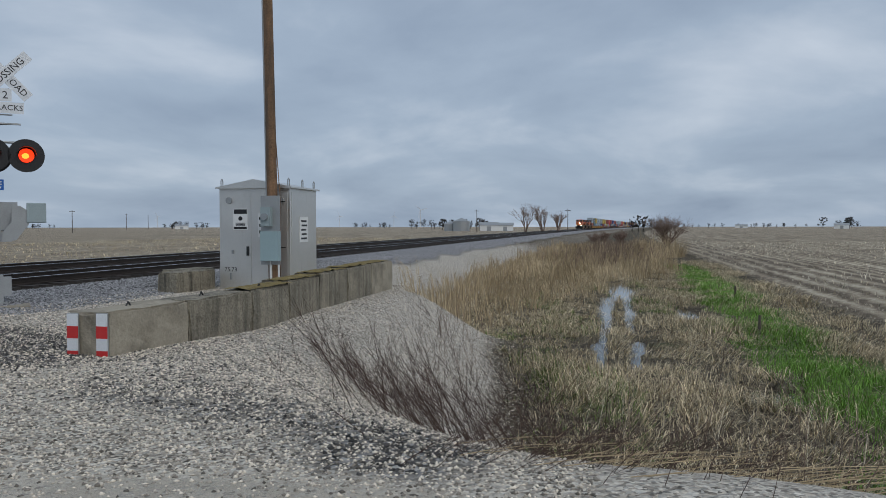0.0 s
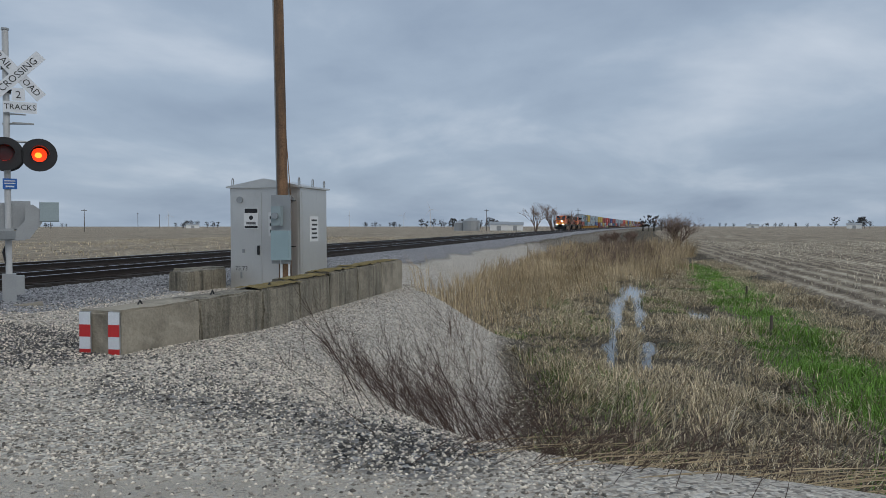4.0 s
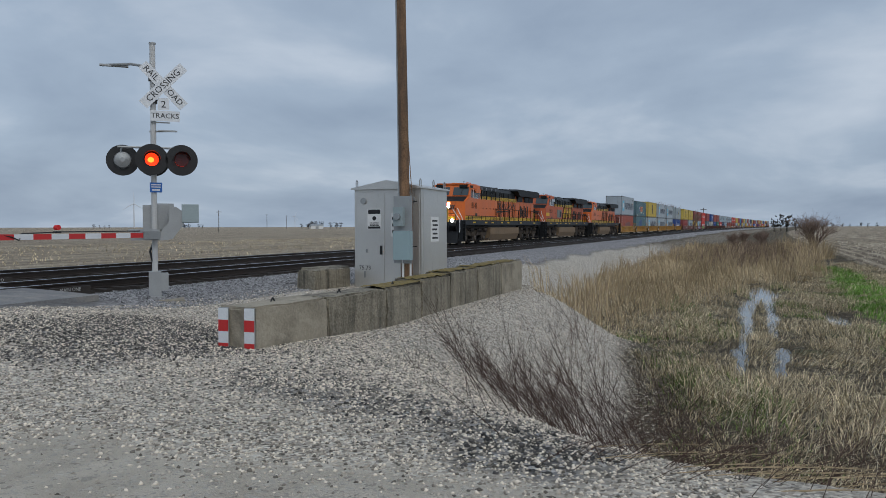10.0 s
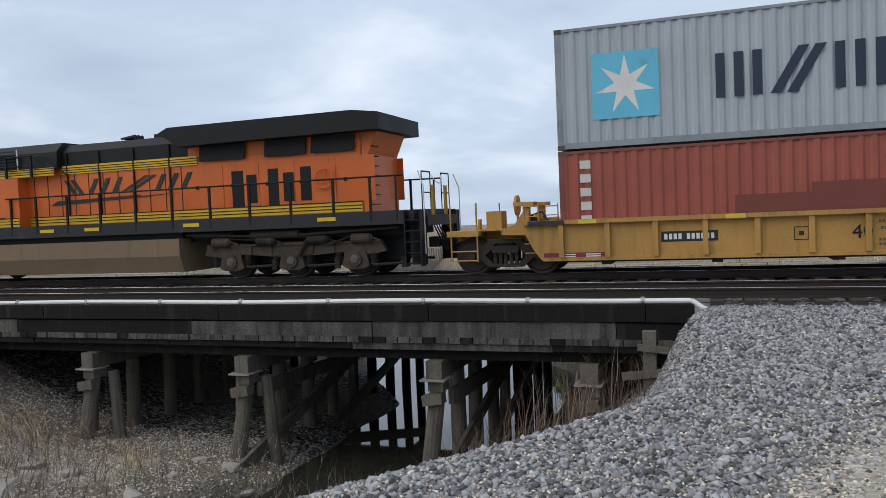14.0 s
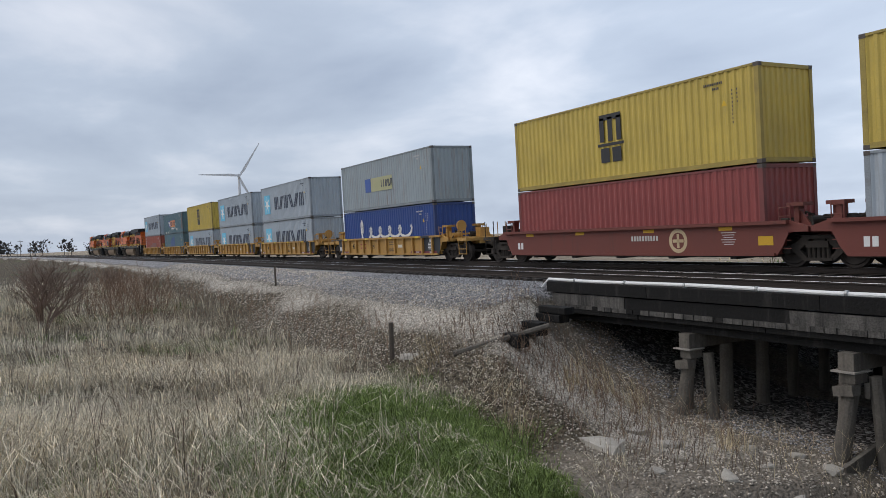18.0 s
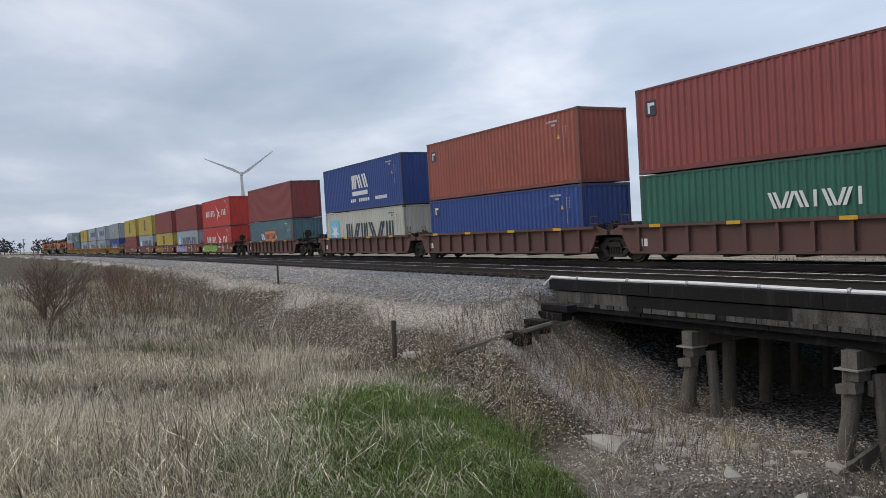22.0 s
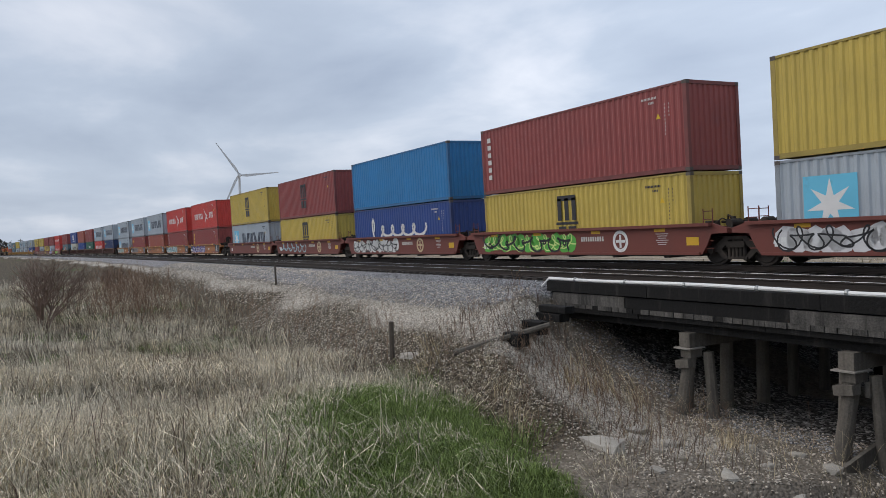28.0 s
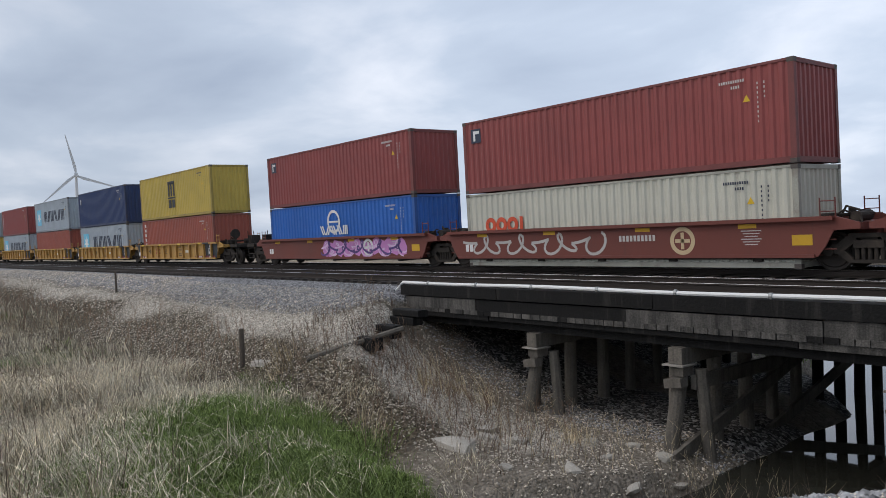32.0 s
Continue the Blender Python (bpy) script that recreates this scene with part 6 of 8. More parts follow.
SETS = [
    ("yellow", True, 8.6, [("grey", "star", "terra", "ghost"), ("teal", "patch", "teal", "bluepatch"), ("yellow", "em", "grey", "star"), ("grey", "star", "grey", "star"), ("grey", "star", "grey", "star")], {}),
    ("yellow", True, 88.1, [("steel", "oldpatch", "blue", "script")], {}),
    ("brown", False, 107.75, [("yellow", "em", "maroon", ""), ("yellow", "em", "grey", "star"), ("maroon", "", "yellow", "em"), ("maroon", "", "grey", "star"), ("red", "bird", "red", "bird")], {2: GR1, 3: GR2, 4: GR3}),
    ("rust", True, 187.6, [("maroon", "", "teal", "patch")], {}),
    ("rust", True, 207.1, [("blue", "big", "cream", "star"), ("terra", "wtag", "blue", "wtag"), ("maroon", "wtag", "green", "capital"), ("grey", "star", "red", "bird"), ("grey", "star", "navy", "ytag")], {}),
    ("orange", False, 287.15, [("grey", "star", "grey", "star"), ("grey", "star", "maroon", "ytag"), ("grey", "star", "terra", "column"), ("red", "bird", "maroon", "column"), ("red", "bird", "maroon", "ycolumn")], {0: ((0.4, 0.4, 0.38), (0.03, 0.3, 0.25)), 1: ((0.35, 0.33, 0.3), BLK), 2: (BLK,), 3: GR4, 4: GR5}),
    ("brown", False, 366.2, [("yellow", "em", "grey", "star"), ("maroon", "em", "yellow", "em"), ("sky", "", "blue", "script"), ("maroon", "column", "yellow", "em"), ("yellow", "em", "grey", "star")], {1: ((0.3, 0.5, 0.55),), 2: ((0.7, 0.7, 0.68), BLK), 3: GR6, 4: GR8}),
    ("yellow", True, 446.6, [("steel", "rusty", "yellow", "em"), ("maroon", "column", "grey", "star"), ("grey", "star", "terra", ""), ("navy", "wtag", "grey", "star"), ("yellow", "em", "terra", "column")], {}),
    ("brown", False, 528.2, [("maroon", "wtag", "royal", "globe"), ("maroon", "wtag", "cream", "redname"), ("grey", "star", "maroon", ""), ("terra", "", "blue", ""), ("yellow", "em", "maroon", "")], {0: GR7, 1: ((0.5, 0.48, 0.45),)}),
    ("yellow", True, 608.0, [("maroon", "", "grey", "star"), ("yellow", "em", "terra", ""), ("grey", "star", "red", "bird"), ("blue", "", "maroon", ""), ("grey", "star", "yellow", "em")], {}),
    ("rust", True, 688.0, [("terra", "", "grey", ""), ("yellow", "", "navy", ""), ("grey", "", "maroon", ""), ("maroon", "", "teal", ""), ("grey", "", "terra", "")], {}),
]
CNAME = {"grey": "light grey", "yellow": "mustard yellow", "maroon": "maroon", "terra": "terracotta", "red": "bright red", "teal": "weathered teal", "blue": "dark blue", "navy": "navy blue", "sky": "sky blue", "green": "dark green", "cream": "cream", "royal": "royal blue", "steel": "rust-streaked grey"}
DNAME = {"star": "with a star emblem and dark blocks", "em": "with a bold block emblem", "bird": "with a white bird shape", "patch": "with orange label panel and scuffs", "oldpatch": "with faded label panels", "script": "with flowing white script stroke", "globe": "with a white round emblem", "redname": "with red name blocks", "big": "with large white blocks", "capital": "with small white blocks", "column": "with white blocks down one end", "ycolumn": "with yellow blocks down one end", "ytag": "with a small yellow name", "bluepatch": "with blue overpainted patches", "ghost": "with a darker overpainted patch", "wtag": "with a small white label", "rusty": "with brown rust patches", "": "with plain sides"}
CARNAME = {"yellow": "yellow ribbed", "brown": "smooth reddish-brown", "rust": "dark rusty ribbed", "orange": "faded orange"}
LOWTOPS = {(8.6, 1), (528.2, 0), (528.2, 1)}
PITCH = {446.6: 15.55, 107.75: 15.18, 287.15: 15.27}  # from stack to stack where it differs
SUNK = {(528.2, 0): 0.10, (528.2, 1): 0.34}  # boxes that sit lower in their wells
for col, ribbed, edge, units, spray in SETS:
    for i, (top, td, low, ld) in enumerate(units):
        o = edge + PITCH.get(edge, 15.28) * i - LEN / 2
        dz = SUNK.get((edge, i), 0.0)
        g = spray.get(i)
        well_car(o, col, ribbed, i == 0, i == len(units) - 1, CARNAME[col] + " double-stack well car" + (" sprayed with graffiti" if g else " carrying two containers"), g, "125T" if (edge, i) == (8.6, 1) else "rear" if (edge, i) in ((528.2, 0),) else "", {(8.6, 0): 0.45, (8.6, 1): -2.6}.get((edge, i), -4.4))
        container(o, 0.40 - dz, low, ld, False, CNAME[low] + " lower shipping container " + DNAME[ld])
        container(o, 3.02 - dz, top, td, (edge, i) not in LOWTOPS, CNAME[top] + " upper shipping container " + DNAME[td])

# ---- by the crossing ----
CONC = mat("aged_concrete", (0.34, 0.30, 0.23), rough=0.9, var=0.22, scale=1.6, fine=25.0, bump=0.6, dirt=0.7, dirtcol=(0.10, 0.088, 0.066))
CONC_D = mat("mossy_concrete", (0.25, 0.222, 0.168), rough=0.95, var=0.55, scale=1.6, fine=25.0, bump=0.9, streak=0.75, dirtcol=(0.022, 0.021, 0.017))
MOSS = mat("dry_moss", (0.20, 0.15, 0.05), rough=1.0, var=0.5, scale=6.0, fine=60.0, bump=0.9)
REFL_W, REFL_R = mat("reflective_white", (0.72, 0.74, 0.76), rough=0.35, var=0.08), mat("reflective_red", (0.55, 0.03, 0.03), rough=0.35, var=0.08)
ALU = mat("aluminium_sheet", (0.66, 0.65, 0.62), rough=0.36, metal=0.75, var=0.10, scale=1.2, streak=0.10, dirtcol=(0.35, 0.33, 0.30), bump=0.02)
GALV = mat("galvanised_steel", (0.36, 0.37, 0.37), rough=0.5, metal=0.5, var=0.12, scale=4.0, dirt=0.15)
POLEW = mat("weathered_pole", (0.215, 0.125, 0.068), rough=0.9, var=0.6, scale=2.0, fine=24.0, bump=0.9, streak=0.85, dirtcol=(0.075, 0.056, 0.043))
BLACKM = mat("black_enamel", (0.012, 0.012, 0.013), rough=0.45, var=0.1)
BOXGREY = mat("grey_enamel", (0.30, 0.36, 0.37), rough=0.5, var=0.1, scale=3.0, dirt=0.1)


def block(x0, y0, x1, y1, z0, z1, seed, m, w=0.62):
    """A cast block with chipped edges, from (x0, y0) to (x1, y1) along its front face."""
    r = random.Random(seed)
    d = Vector((x1 - x0, y1 - y0, 0)); L_ = d.length; d.normalize()
    n = Vector((-d.y, d.x, 0))
    bm = bmesh.new()
    bmesh.ops.create_cube(bm, size=1.0)
    for v in bm.verts:
        a, b, c = v.co
        v.co = Vector((x0, y0, 0)) + d * ((a + 0.5) * L_) + n * ((b + 0.5) * w) + Vector((0, 0, z0 + (c + 0.5) * (z1 - z0)))
    bmesh.ops.bevel(bm, geom=bm.edges[:], offset=0.03, segments=2, affect="EDGES")
    bmesh.ops.subdivide_edges(bm, edges=[e for e in bm.edges if e.calc_length() > 0.25], cuts=6, use_grid_fill=True)
    for v in bm.verts:
        v.co += Vector((r.uniform(-1, 1), r.uniform(-1, 1), r.uniform(-1, 1))) * 0.009 + 0.02 * noise.noise_vector(v.co * 2.3)
    me = bpy.data.meshes.new("concrete_block")
    bm.to_mesh(me); bm.free()
    me.materials.append(m)
    return me


WALL_LINE = [(8.82, 6.28, 0.21), (10.60, 6.21, 0.20), (12.40, 6.10, 0.20), (14.2, 6.22, 0.24), (16.0, 6.32, 0.28), (17.8, 6.32, 0.30), (19.7, 6.33, 0.31), (21.7, 6.35, 0.31)]
for _i in range(len(WALL_LINE) - 1):
    (xa, ya, za), (xb, yb, zb) = WALL_LINE[_i], WALL_LINE[_i + 1]
    ob = new("concrete_block", block(xa + 0.012, ya, xb - 0.012, yb, -0.62 if _i < 3 else -0.70, za, _i, CONC if _i in (0, 6) else CONC_D))
    tagged(ob, ("clean grey cast" if _i in (0, 6) else "dark stained") + " concrete block of a low barrier wall", "concrete block", "barrier blocks beside the gravel")
    if 0 <= _i < 3:
        lp = Build().path([(xa + 0.8, ya + 0.3, za - 0.01), (xa + 0.86, ya + 0.3, za + 0.06), (xa + 0.92, ya + 0.3, za - 0.01)], 0.012)
        part("lifting_loop", lp, BLACKM, ob)
    if _i >= 2:
        bmm = bmesh.new()
        bmesh.ops.create_grid(bmm, x_segments=18, y_segments=7, size=0.5)
        for v in bmm.verts:
            a, b = v.co.x + 0.5, v.co.y + 0.5
            v.co = Vector((xa + (xb - xa) * a, ya + 0.05 + 0.5 * b, za + 0.022 + 0.03 * noise.noise(Vector((xa + a * 5, b * 3, _i))) + 0.022 * noise.noise(Vector((xa + a * 19, b * 9, _i)))))
        mm = bpy.data.meshes.new("moss_mat"); bmm.to_mesh(mm); bmm.free()
        part("moss_mat", mm, MOSS, ob, "dry yellow moss on the top")
for _x, _y in ((17.9, 10.9), (19.0, 11.5)):
    tagged(new("concrete_block", block(_x, _y, _x + 1.6, _y - 0.15, -0.6, 0.12, int(_x * 3), CONC_D)), "mossy concrete block set behind the signal cabinet", "concrete block", "barrier blocks beside the gravel")
# object markers on the end of the wall
for _p in ((8.80, 6.75), (8.84, 6.36)):
    mk = thing("object_marker", "red and white reflective marker strip on a concrete block", "marker")
    mk.matrix_basis = pose(_p[0] - 0.005, _p[1], 0)
    for k in range(4):
        part("stripe", Build().box(-0.022, -0.006, -0.075, 0.075, 0.20 - 0.155 * (k + 1), 0.20 - 0.155 * k + 0.0), (REFL_W, REFL_R)[k % 2], mk)
    part("backing", Build().box(-0.006, 0.012, -0.078, 0.078, -0.42, 0.21), GALV, mk)


def signal_cabinet():
    c = thing("signal_cabinet", "tall aluminium railway signal cabinet with a shallow gable roof", "signal cabinet", pose(19.5, 8.55, -0.44))
    W, D, Hh = 1.85, 2.05, 2.76
    part("body", Build().box(0, W, 0, D, 0, Hh), ALU, c)
    roof = Build().prism([(-0.08, Hh), (D + 0.08, Hh), (D + 0.08, Hh + 0.04), (D / 2, Hh + 0.25), (-0.08, Hh + 0.04)], -0.08, W + 0.08)
    part("roof", roof, ALU, c)
    for y0, y1 in ((0.06, 0.36), (0.40, 1.08), (1.12, 1.98)):
        part("door_panel", Build().box(-0.018, 0.0, y0, y1, 0.05, Hh - 0.12), ALU, c)
    part("side_panel", Build().box(0.10, W - 0.08, -0.012, 0.0, 0.05, Hh - 0.1), ALU, c)
    for x, y in ((0.05, 0.05), (0.05, D - 0.05), (W - 0.05, 0.05), (0.9, 0.02), (W - 0.1, D - 0.1)):
        part("lifting_ring", Build().path([(x - 0.05, y, Hh + 0.06), (x - 0.05, y, Hh + 0.22), (x, y, Hh + 0.27), (x + 0.05, y, Hh + 0.22), (x + 0.05, y, Hh + 0.06)], 0.014), GALV, c)
    for y in (0.25, 1.75):
        part("vent_cap", Build().rod((-0.06, y, Hh - 0.32), (0.0, y, Hh - 0.32), 0.09, n=14), GALV, c)
    for y, z0, z1, w, nm in ((1.42, 1.65, 2.22, 0.42, "danger_sign"), (0.78, 1.45, 2.1, 0.26, "notice_sign")):
        s_ = part(nm, Build().box(-0.030, -0.019, y - w / 2, y + w / 2, z0, z1), WHITE, c)
        b = Build()
        if nm == "danger_sign":
            b.box(-0.034, -0.030, y - w / 2 + 0.02, y + w / 2 - 0.02, z1 - 0.14, z1 - 0.02).box(-0.034, -0.030, y - w / 2 + 0.02, y + w / 2 - 0.02, z0 + 0.02, z0 + 0.08)
            b.rod((-0.034, y, (z0 + z1) / 2 + 0.02), (-0.030, y, (z0 + z1) / 2 + 0.02), 0.06, n=16)
            for k in range(3):
                b.box(-0.034, -0.030, y - 0.14, y + 0.14, z0 + 0.10 + 0.035 * k, z0 + 0.118 + 0.035 * k)
        else:
            for k in range(3):
                b.box(-0.034, -0.030, y - 0.09, y + 0.09, z0 + 0.1 + 0.18 * k, z0 + 0.18 + 0.18 * k)
        part("sign_text", b, BLACKM, s_)
    s_ = part("notice_sign", Build().box(0.62, 1.18, -0.024, -0.013, 1.30, 2.0), WHITE, c)
    b = Build()
    for k in range(5):
        b.box(0.70 + 0.03 * (k % 2), 1.10 - 0.03 * (k % 3), -0.028, -0.024, 1.38 + 0.12 * k, 1.43 + 0.12 * k)
    part("sign_text", b, BLACKM, s_)
    part("milepost_number", lettering("75.73", 0.17, 0.001), BLACKM, c, "black painted milepost number", pose(-0.021, 1.72, 0.57, 0, 0, -90))
    part("latch", Build().box(-0.05, -0.018, 1.18, 1.24, 0.95, 1.2), BLACKM, c)
    part("handle", Build().box(-0.05, -0.018, 1.62, 1.68, 1.0, 1.1), GALV, c)
    part("handle", Build().box(-0.05, -0.018, 1.7, 1.74, 0.3, 0.48), GALV, c)
    part("plinth", Build().box(-0.1, W + 0.1, -0.1, D + 0.1, -0.15, 0.0), CONC, c)
    return c


signal_cabinet()


def utility_pole():
    p = thing("utility_pole", "weathered wooden utility pole with meter boxes and conduit", "utility pole", pose(19.18, 8.86, -0.45))
    hgt, lean = 13.0, 0.016
    b = Build().rod((0, 0, 0), (0, lean * hgt, hgt), 0.145, 0.105, 16)
    part("pole", b, POLEW, p)
    part("conduit", Build().path([(-0.02, 0.175, 1.9), (0.0, 0.23, 5.0), (0.0, 0.35, hgt)], 0.03, 8), GALV, p, "grey conduit up the pole")
    part("conduit", Build().path([(-0.16, 0.02, 0.0), (-0.16, 0.02, 0.9)], 0.035, 8), WHITE, p, "white conduit")
    part("conduit", Build().path([(-0.16, -0.2, 0.0), (-0.16, -0.2, 0.9)], 0.025, 8), WHITE, p, "white conduit")
    part("backboard", Build().box(-0.19, -0.165, -0.26, 0.28, 0.75, 2.55), GALV, p)
    part("meter_box", Build().box(-0.34, -0.19, -0.05, 0.22, 1.75, 2.25), BOXGREY, p)
    part("meter", Build().rod((-0.42, 0.09, 2.0), (-0.34, 0.09, 2.0), 0.09, n=16), glass_mat("meter_glass", (0.25, 0.27, 0.28)), p)
    part("switch_box", Build().box(-0.36, -0.19, -0.28, 0.22, 0.85, 1.62), mat("switch_grey", (0.30, 0.40, 0.42), rough=0.5, var=0.08, scale=2.0), p)
    part("earth_wire", Build().path([(0.05, -0.16, 0.2), (0.05, -0.17, 2.4), (0.02, -0.05, 4.2)], 0.012, 5), POLEW, p)
    for z in (1.2, 2.4):
        part("step_bolt", Build().rod((-0.05, -0.15, z), (-0.08, -0.36, z), 0.014, n=5), BLACKM, p)
    return p


utility_pole()
LIT, CORE, LENS = mat("lamp_lit_red", (1.0, 0.035, 0.004), emit=1.8, bump=0, var=0.01), mat("lamp_core", (1.0, 0.22, 0.02), emit=3.2, bump=0, var=0.01), mat("lamp_lens_dark", (0.11, 0.008, 0.006), rough=0.2, var=0.05)
SIG_AT = (13.94, 12.66)
FLASHERS = []


def crossing_signal():
    z0 = -0.33
    s = thing("crossing_signal", "crossing signal mast with crossbuck, flashing red lamps and a gate", "crossing signal", pose(*SIG_AT, 0) @ pose(0, 0, 0, 0, 0, -46))
    part("mast", Build().rod((0, 0, z0), (0, 0, 5.36), 0.062, n=16), mat("mast_paint", (0.52, 0.52, 0.51), rough=0.5, var=0.12, scale=2.0, streak=0.2, dirtcol=(0.28, 0.26, 0.23)), s)
    part("mast_cap", Build().rod((0, 0, 5.36), (0, 0, 5.40), 0.075, n=16), GALV, s)
    part("base", Build().prism([(-0.2, -0.2), (0.2, -0.2), (0.2, 0.2), (-0.2, 0.2)], z0, z0 + 0.06, axis="z").prism([(-0.13, -0.13), (0.13, -0.13), (0.13, 0.13), (-0.13, 0.13)], z0 + 0.06, z0 + 0.62, axis="z"), GALV, s, "galvanised mast base")
    part("junction_box", Build().box(0.13, 0.28, -0.12, 0.12, z0 + 0.18, z0 + 0.58), GALV, s)
    part("plinth", Build().prism([(-0.55, -0.5), (0.6, -0.55), (0.62, 0.5), (-0.5, 0.55)], z0 - 0.3, z0 + 0.004, axis="z"), CONC, s)
    # crossbuck, its blades set askew on the mast
    for k, (a, word) in enumerate(((-46, "RAIL    ROAD"), (46, "CROSSING"))):
        m = pose(0.22, -0.12 - 0.014 * k, 4.44) @ pose(0, 0, 0, 0, -a, 0)
        bl = part("crossbuck_blade", Build().box(-0.62, 0.62, -0.005, 0.005, -0.115, 0.115), REFL_W, s, "white crossbuck blade", m)
        me = lettering(word, 0.20 if k else 0.185, 0.001)
        part("lettering", me, BLACKM, bl, m=pose(0, -0.007, 0))
    part("crossbuck_bracket", Build().path([(0, 0, 4.62), (0.25, -0.1, 4.5)], 0.02).path([(0, 0, 4.1), (0.3, -0.1, 4.15)], 0.02).box(-0.09, 0.09, -0.09, 0.09, 4.55, 4.6).box(-0.09, 0.09, -0.09, 0.09, 4.05, 4.1), BLACKM, s)
    p2 = part("track_count", Build().box(0.10, 0.34, -0.125, -0.115, 3.9, 4.16), REFL_W, s)
    part("lettering", lettering("2", 0.22, 0.001), BLACKM, p2, m=pose(0.22, -0.128, 4.02))
    p3 = part("tracks_sign", Build().box(-0.06, 0.56, -0.125, -0.115, 3.65, 3.88), REFL_W, s)
    part("lettering", lettering("TRACKS", 0.16, 0.001), BLACKM, p3, m=pose(0.25, -0.128, 3.765))
    part("sign_bracket", Build().path([(-0.08, 0, 3.42), (0.45, -0.1, 3.44)], 0.02).box(0.1, 0.5, -0.14, -0.06, 3.42, 3.45).path([(-0.05, -0.08, 3.62), (0.35, -0.1, 3.62)], 0.015), GALV, s)
    # antenna-like arm at the back
    part("side_arm", Build().path([(0, 0.05, 4.86), (-0.45, 0.3, 4.95), (-1.05, 0.5, 4.92)], 0.03).box(-1.1, -0.5, 0.42, 0.52, 4.9, 4.94), GALV, s)
    # lamps
    part("lamp_crossarm", Build().rod((-0.75, 0.0, 3.06), (0.8, 0.0, 3.06), 0.025, n=8).rod((-0.68, 0.1, 3.06), (-0.68, 0.1, 2.78), 0.02, n=6).rod((0.7, -0.1, 3.06), (0.7, -0.1, 2.78), 0.02, n=6), GALV, s)
    for x, y, front in ((-0.045, -0.22, True), (0.585, -0.22, True), (-0.645, 0.18, False), (0.0, 0.22, False)):
        lamp = part("lamp", Build().rod((x, y - 0.006, 2.78), (x, y + 0.006, 2.78), 0.345, n=32), BLACKM, s, "black round target of a flashing lamp")
        sg = -1 if front else 1
        hood = Build()
        n = 20
        for k in range(n):
            a0, a1 = math.pi * (k / n), math.pi * ((k + 1) / n)
            q = [(x + 0.175 * math.cos(t), 2.78 + 0.175 * math.sin(t)) for t in (a0, a1)]
            hood.add([(q[0][0], y, q[0][1]), (q[1][0], y, q[1][1]), (q[1][0], y + sg * 0.30, q[1][1]), (q[0][0], y + sg * 0.30, q[0][1])], [(0, 1, 2, 3)])
        part("visor", hood, BLACKM, lamp)
        part("housing", Build().rod((x, y - sg * 0.005, 2.78), (x, y - sg * 0.12, 2.78), 0.19, 0.17, n=20).rod((x, y - sg * 0.12, 2.78), (x, y - sg * 0.17, 2.78), 0.17, 0.05, n=20), GALV, lamp)
        if front:
            FLASHERS.append((x, y, s))
        else:
            part("lens", Build().rod((x, y + sg * 0.007, 2.78), (x, y + sg * 0.02, 2.78), 0.15, n=20), LENS, lamp)
    for x, y, _s in list(FLASHERS):
        # a lens that turns to show its lit and its dark face in turn
        f = tagged(new("flasher"), kind="")
        f.parent = s
        f.matrix_basis = pose(x, y - 0.03, 2.78)
        part("lit_lens", Build().rod((0, -0.010, 0), (0, -0.001, 0), 0.145, n=24), LIT, f, "glowing red lens")
        part("lamp_core", Build().prism([(0.07 * math.cos(k * 0.6283) - 0.02, 0.06 * math.sin(k * 0.6283) - 0.01) for k in range(10)], -0.014, -0.0105, axis="y"), CORE, f, "bright orange centre of the lamp")
        part("dark_lens", Build().rod((0, 0.001, 0), (0, 0.010, 0), 0.145, n=24), LENS, f, "unlit dark red lens")
        FLASHERS[FLASHERS.index((x, y, _s))] = f
    bp = part("blue_plate", Build().box(-0.09, 0.17, -0.085, -0.07, 2.06, 2.28), mat("blue_sign", (0.02, 0.12, 0.42), rough=0.4), s)
    part("plate_bars", Build().box(-0.06, 0.14, -0.09, -0.085, 2.22, 2.24).box(-0.06, 0.14, -0.09, -0.085, 2.17, 2.19).box(-0.04, 0.12, -0.09, -0.085, 2.10, 2.13), WHITE, bp)
    # gate machine
    part("gate_machine", Build().box(-0.24, 0.0, 0.06, 0.45, 1.15, 1.78, bev=0.03).box(0.0, 0.42, 0.08, 0.5, 1.2, 1.82, bev=0.03), GALV, s)
    part("counterweight_arm", Build().prism([(0.15, 0.98), (0.38, 1.02), (0.62, 1.35), (0.62, 1.62), (0.45, 1.74), (0.30, 1.70), (0.30, 1.4), (0.10, 1.15)], -0.16, -0.12, axis="y"), GALV, s)
    part("counterweight", Build().box(0.58, 0.94, -0.20, -0.02, 1.38, 1.80, bev=0.02), BOXGREY, s)
    part("gate_bracket", Build().box(-0.55, 0.10, -0.18, -0.12, 1.19, 1.24).box(-0.5, 0.30, -0.18, -0.12, 0.99, 1.06).box(-0.50, -0.1, -0.17, -0.13, 1.06, 1.19), GALV, s)
    part("cable", Build().path([(0.0, 0.1, 1.0), (-0.1, 0.02, 0.75), (-0.06, -0.02, 0.55), (0.06, 0.1, 0.2)], 0.025), BLACKM, s)
    return s


crossing_signal()


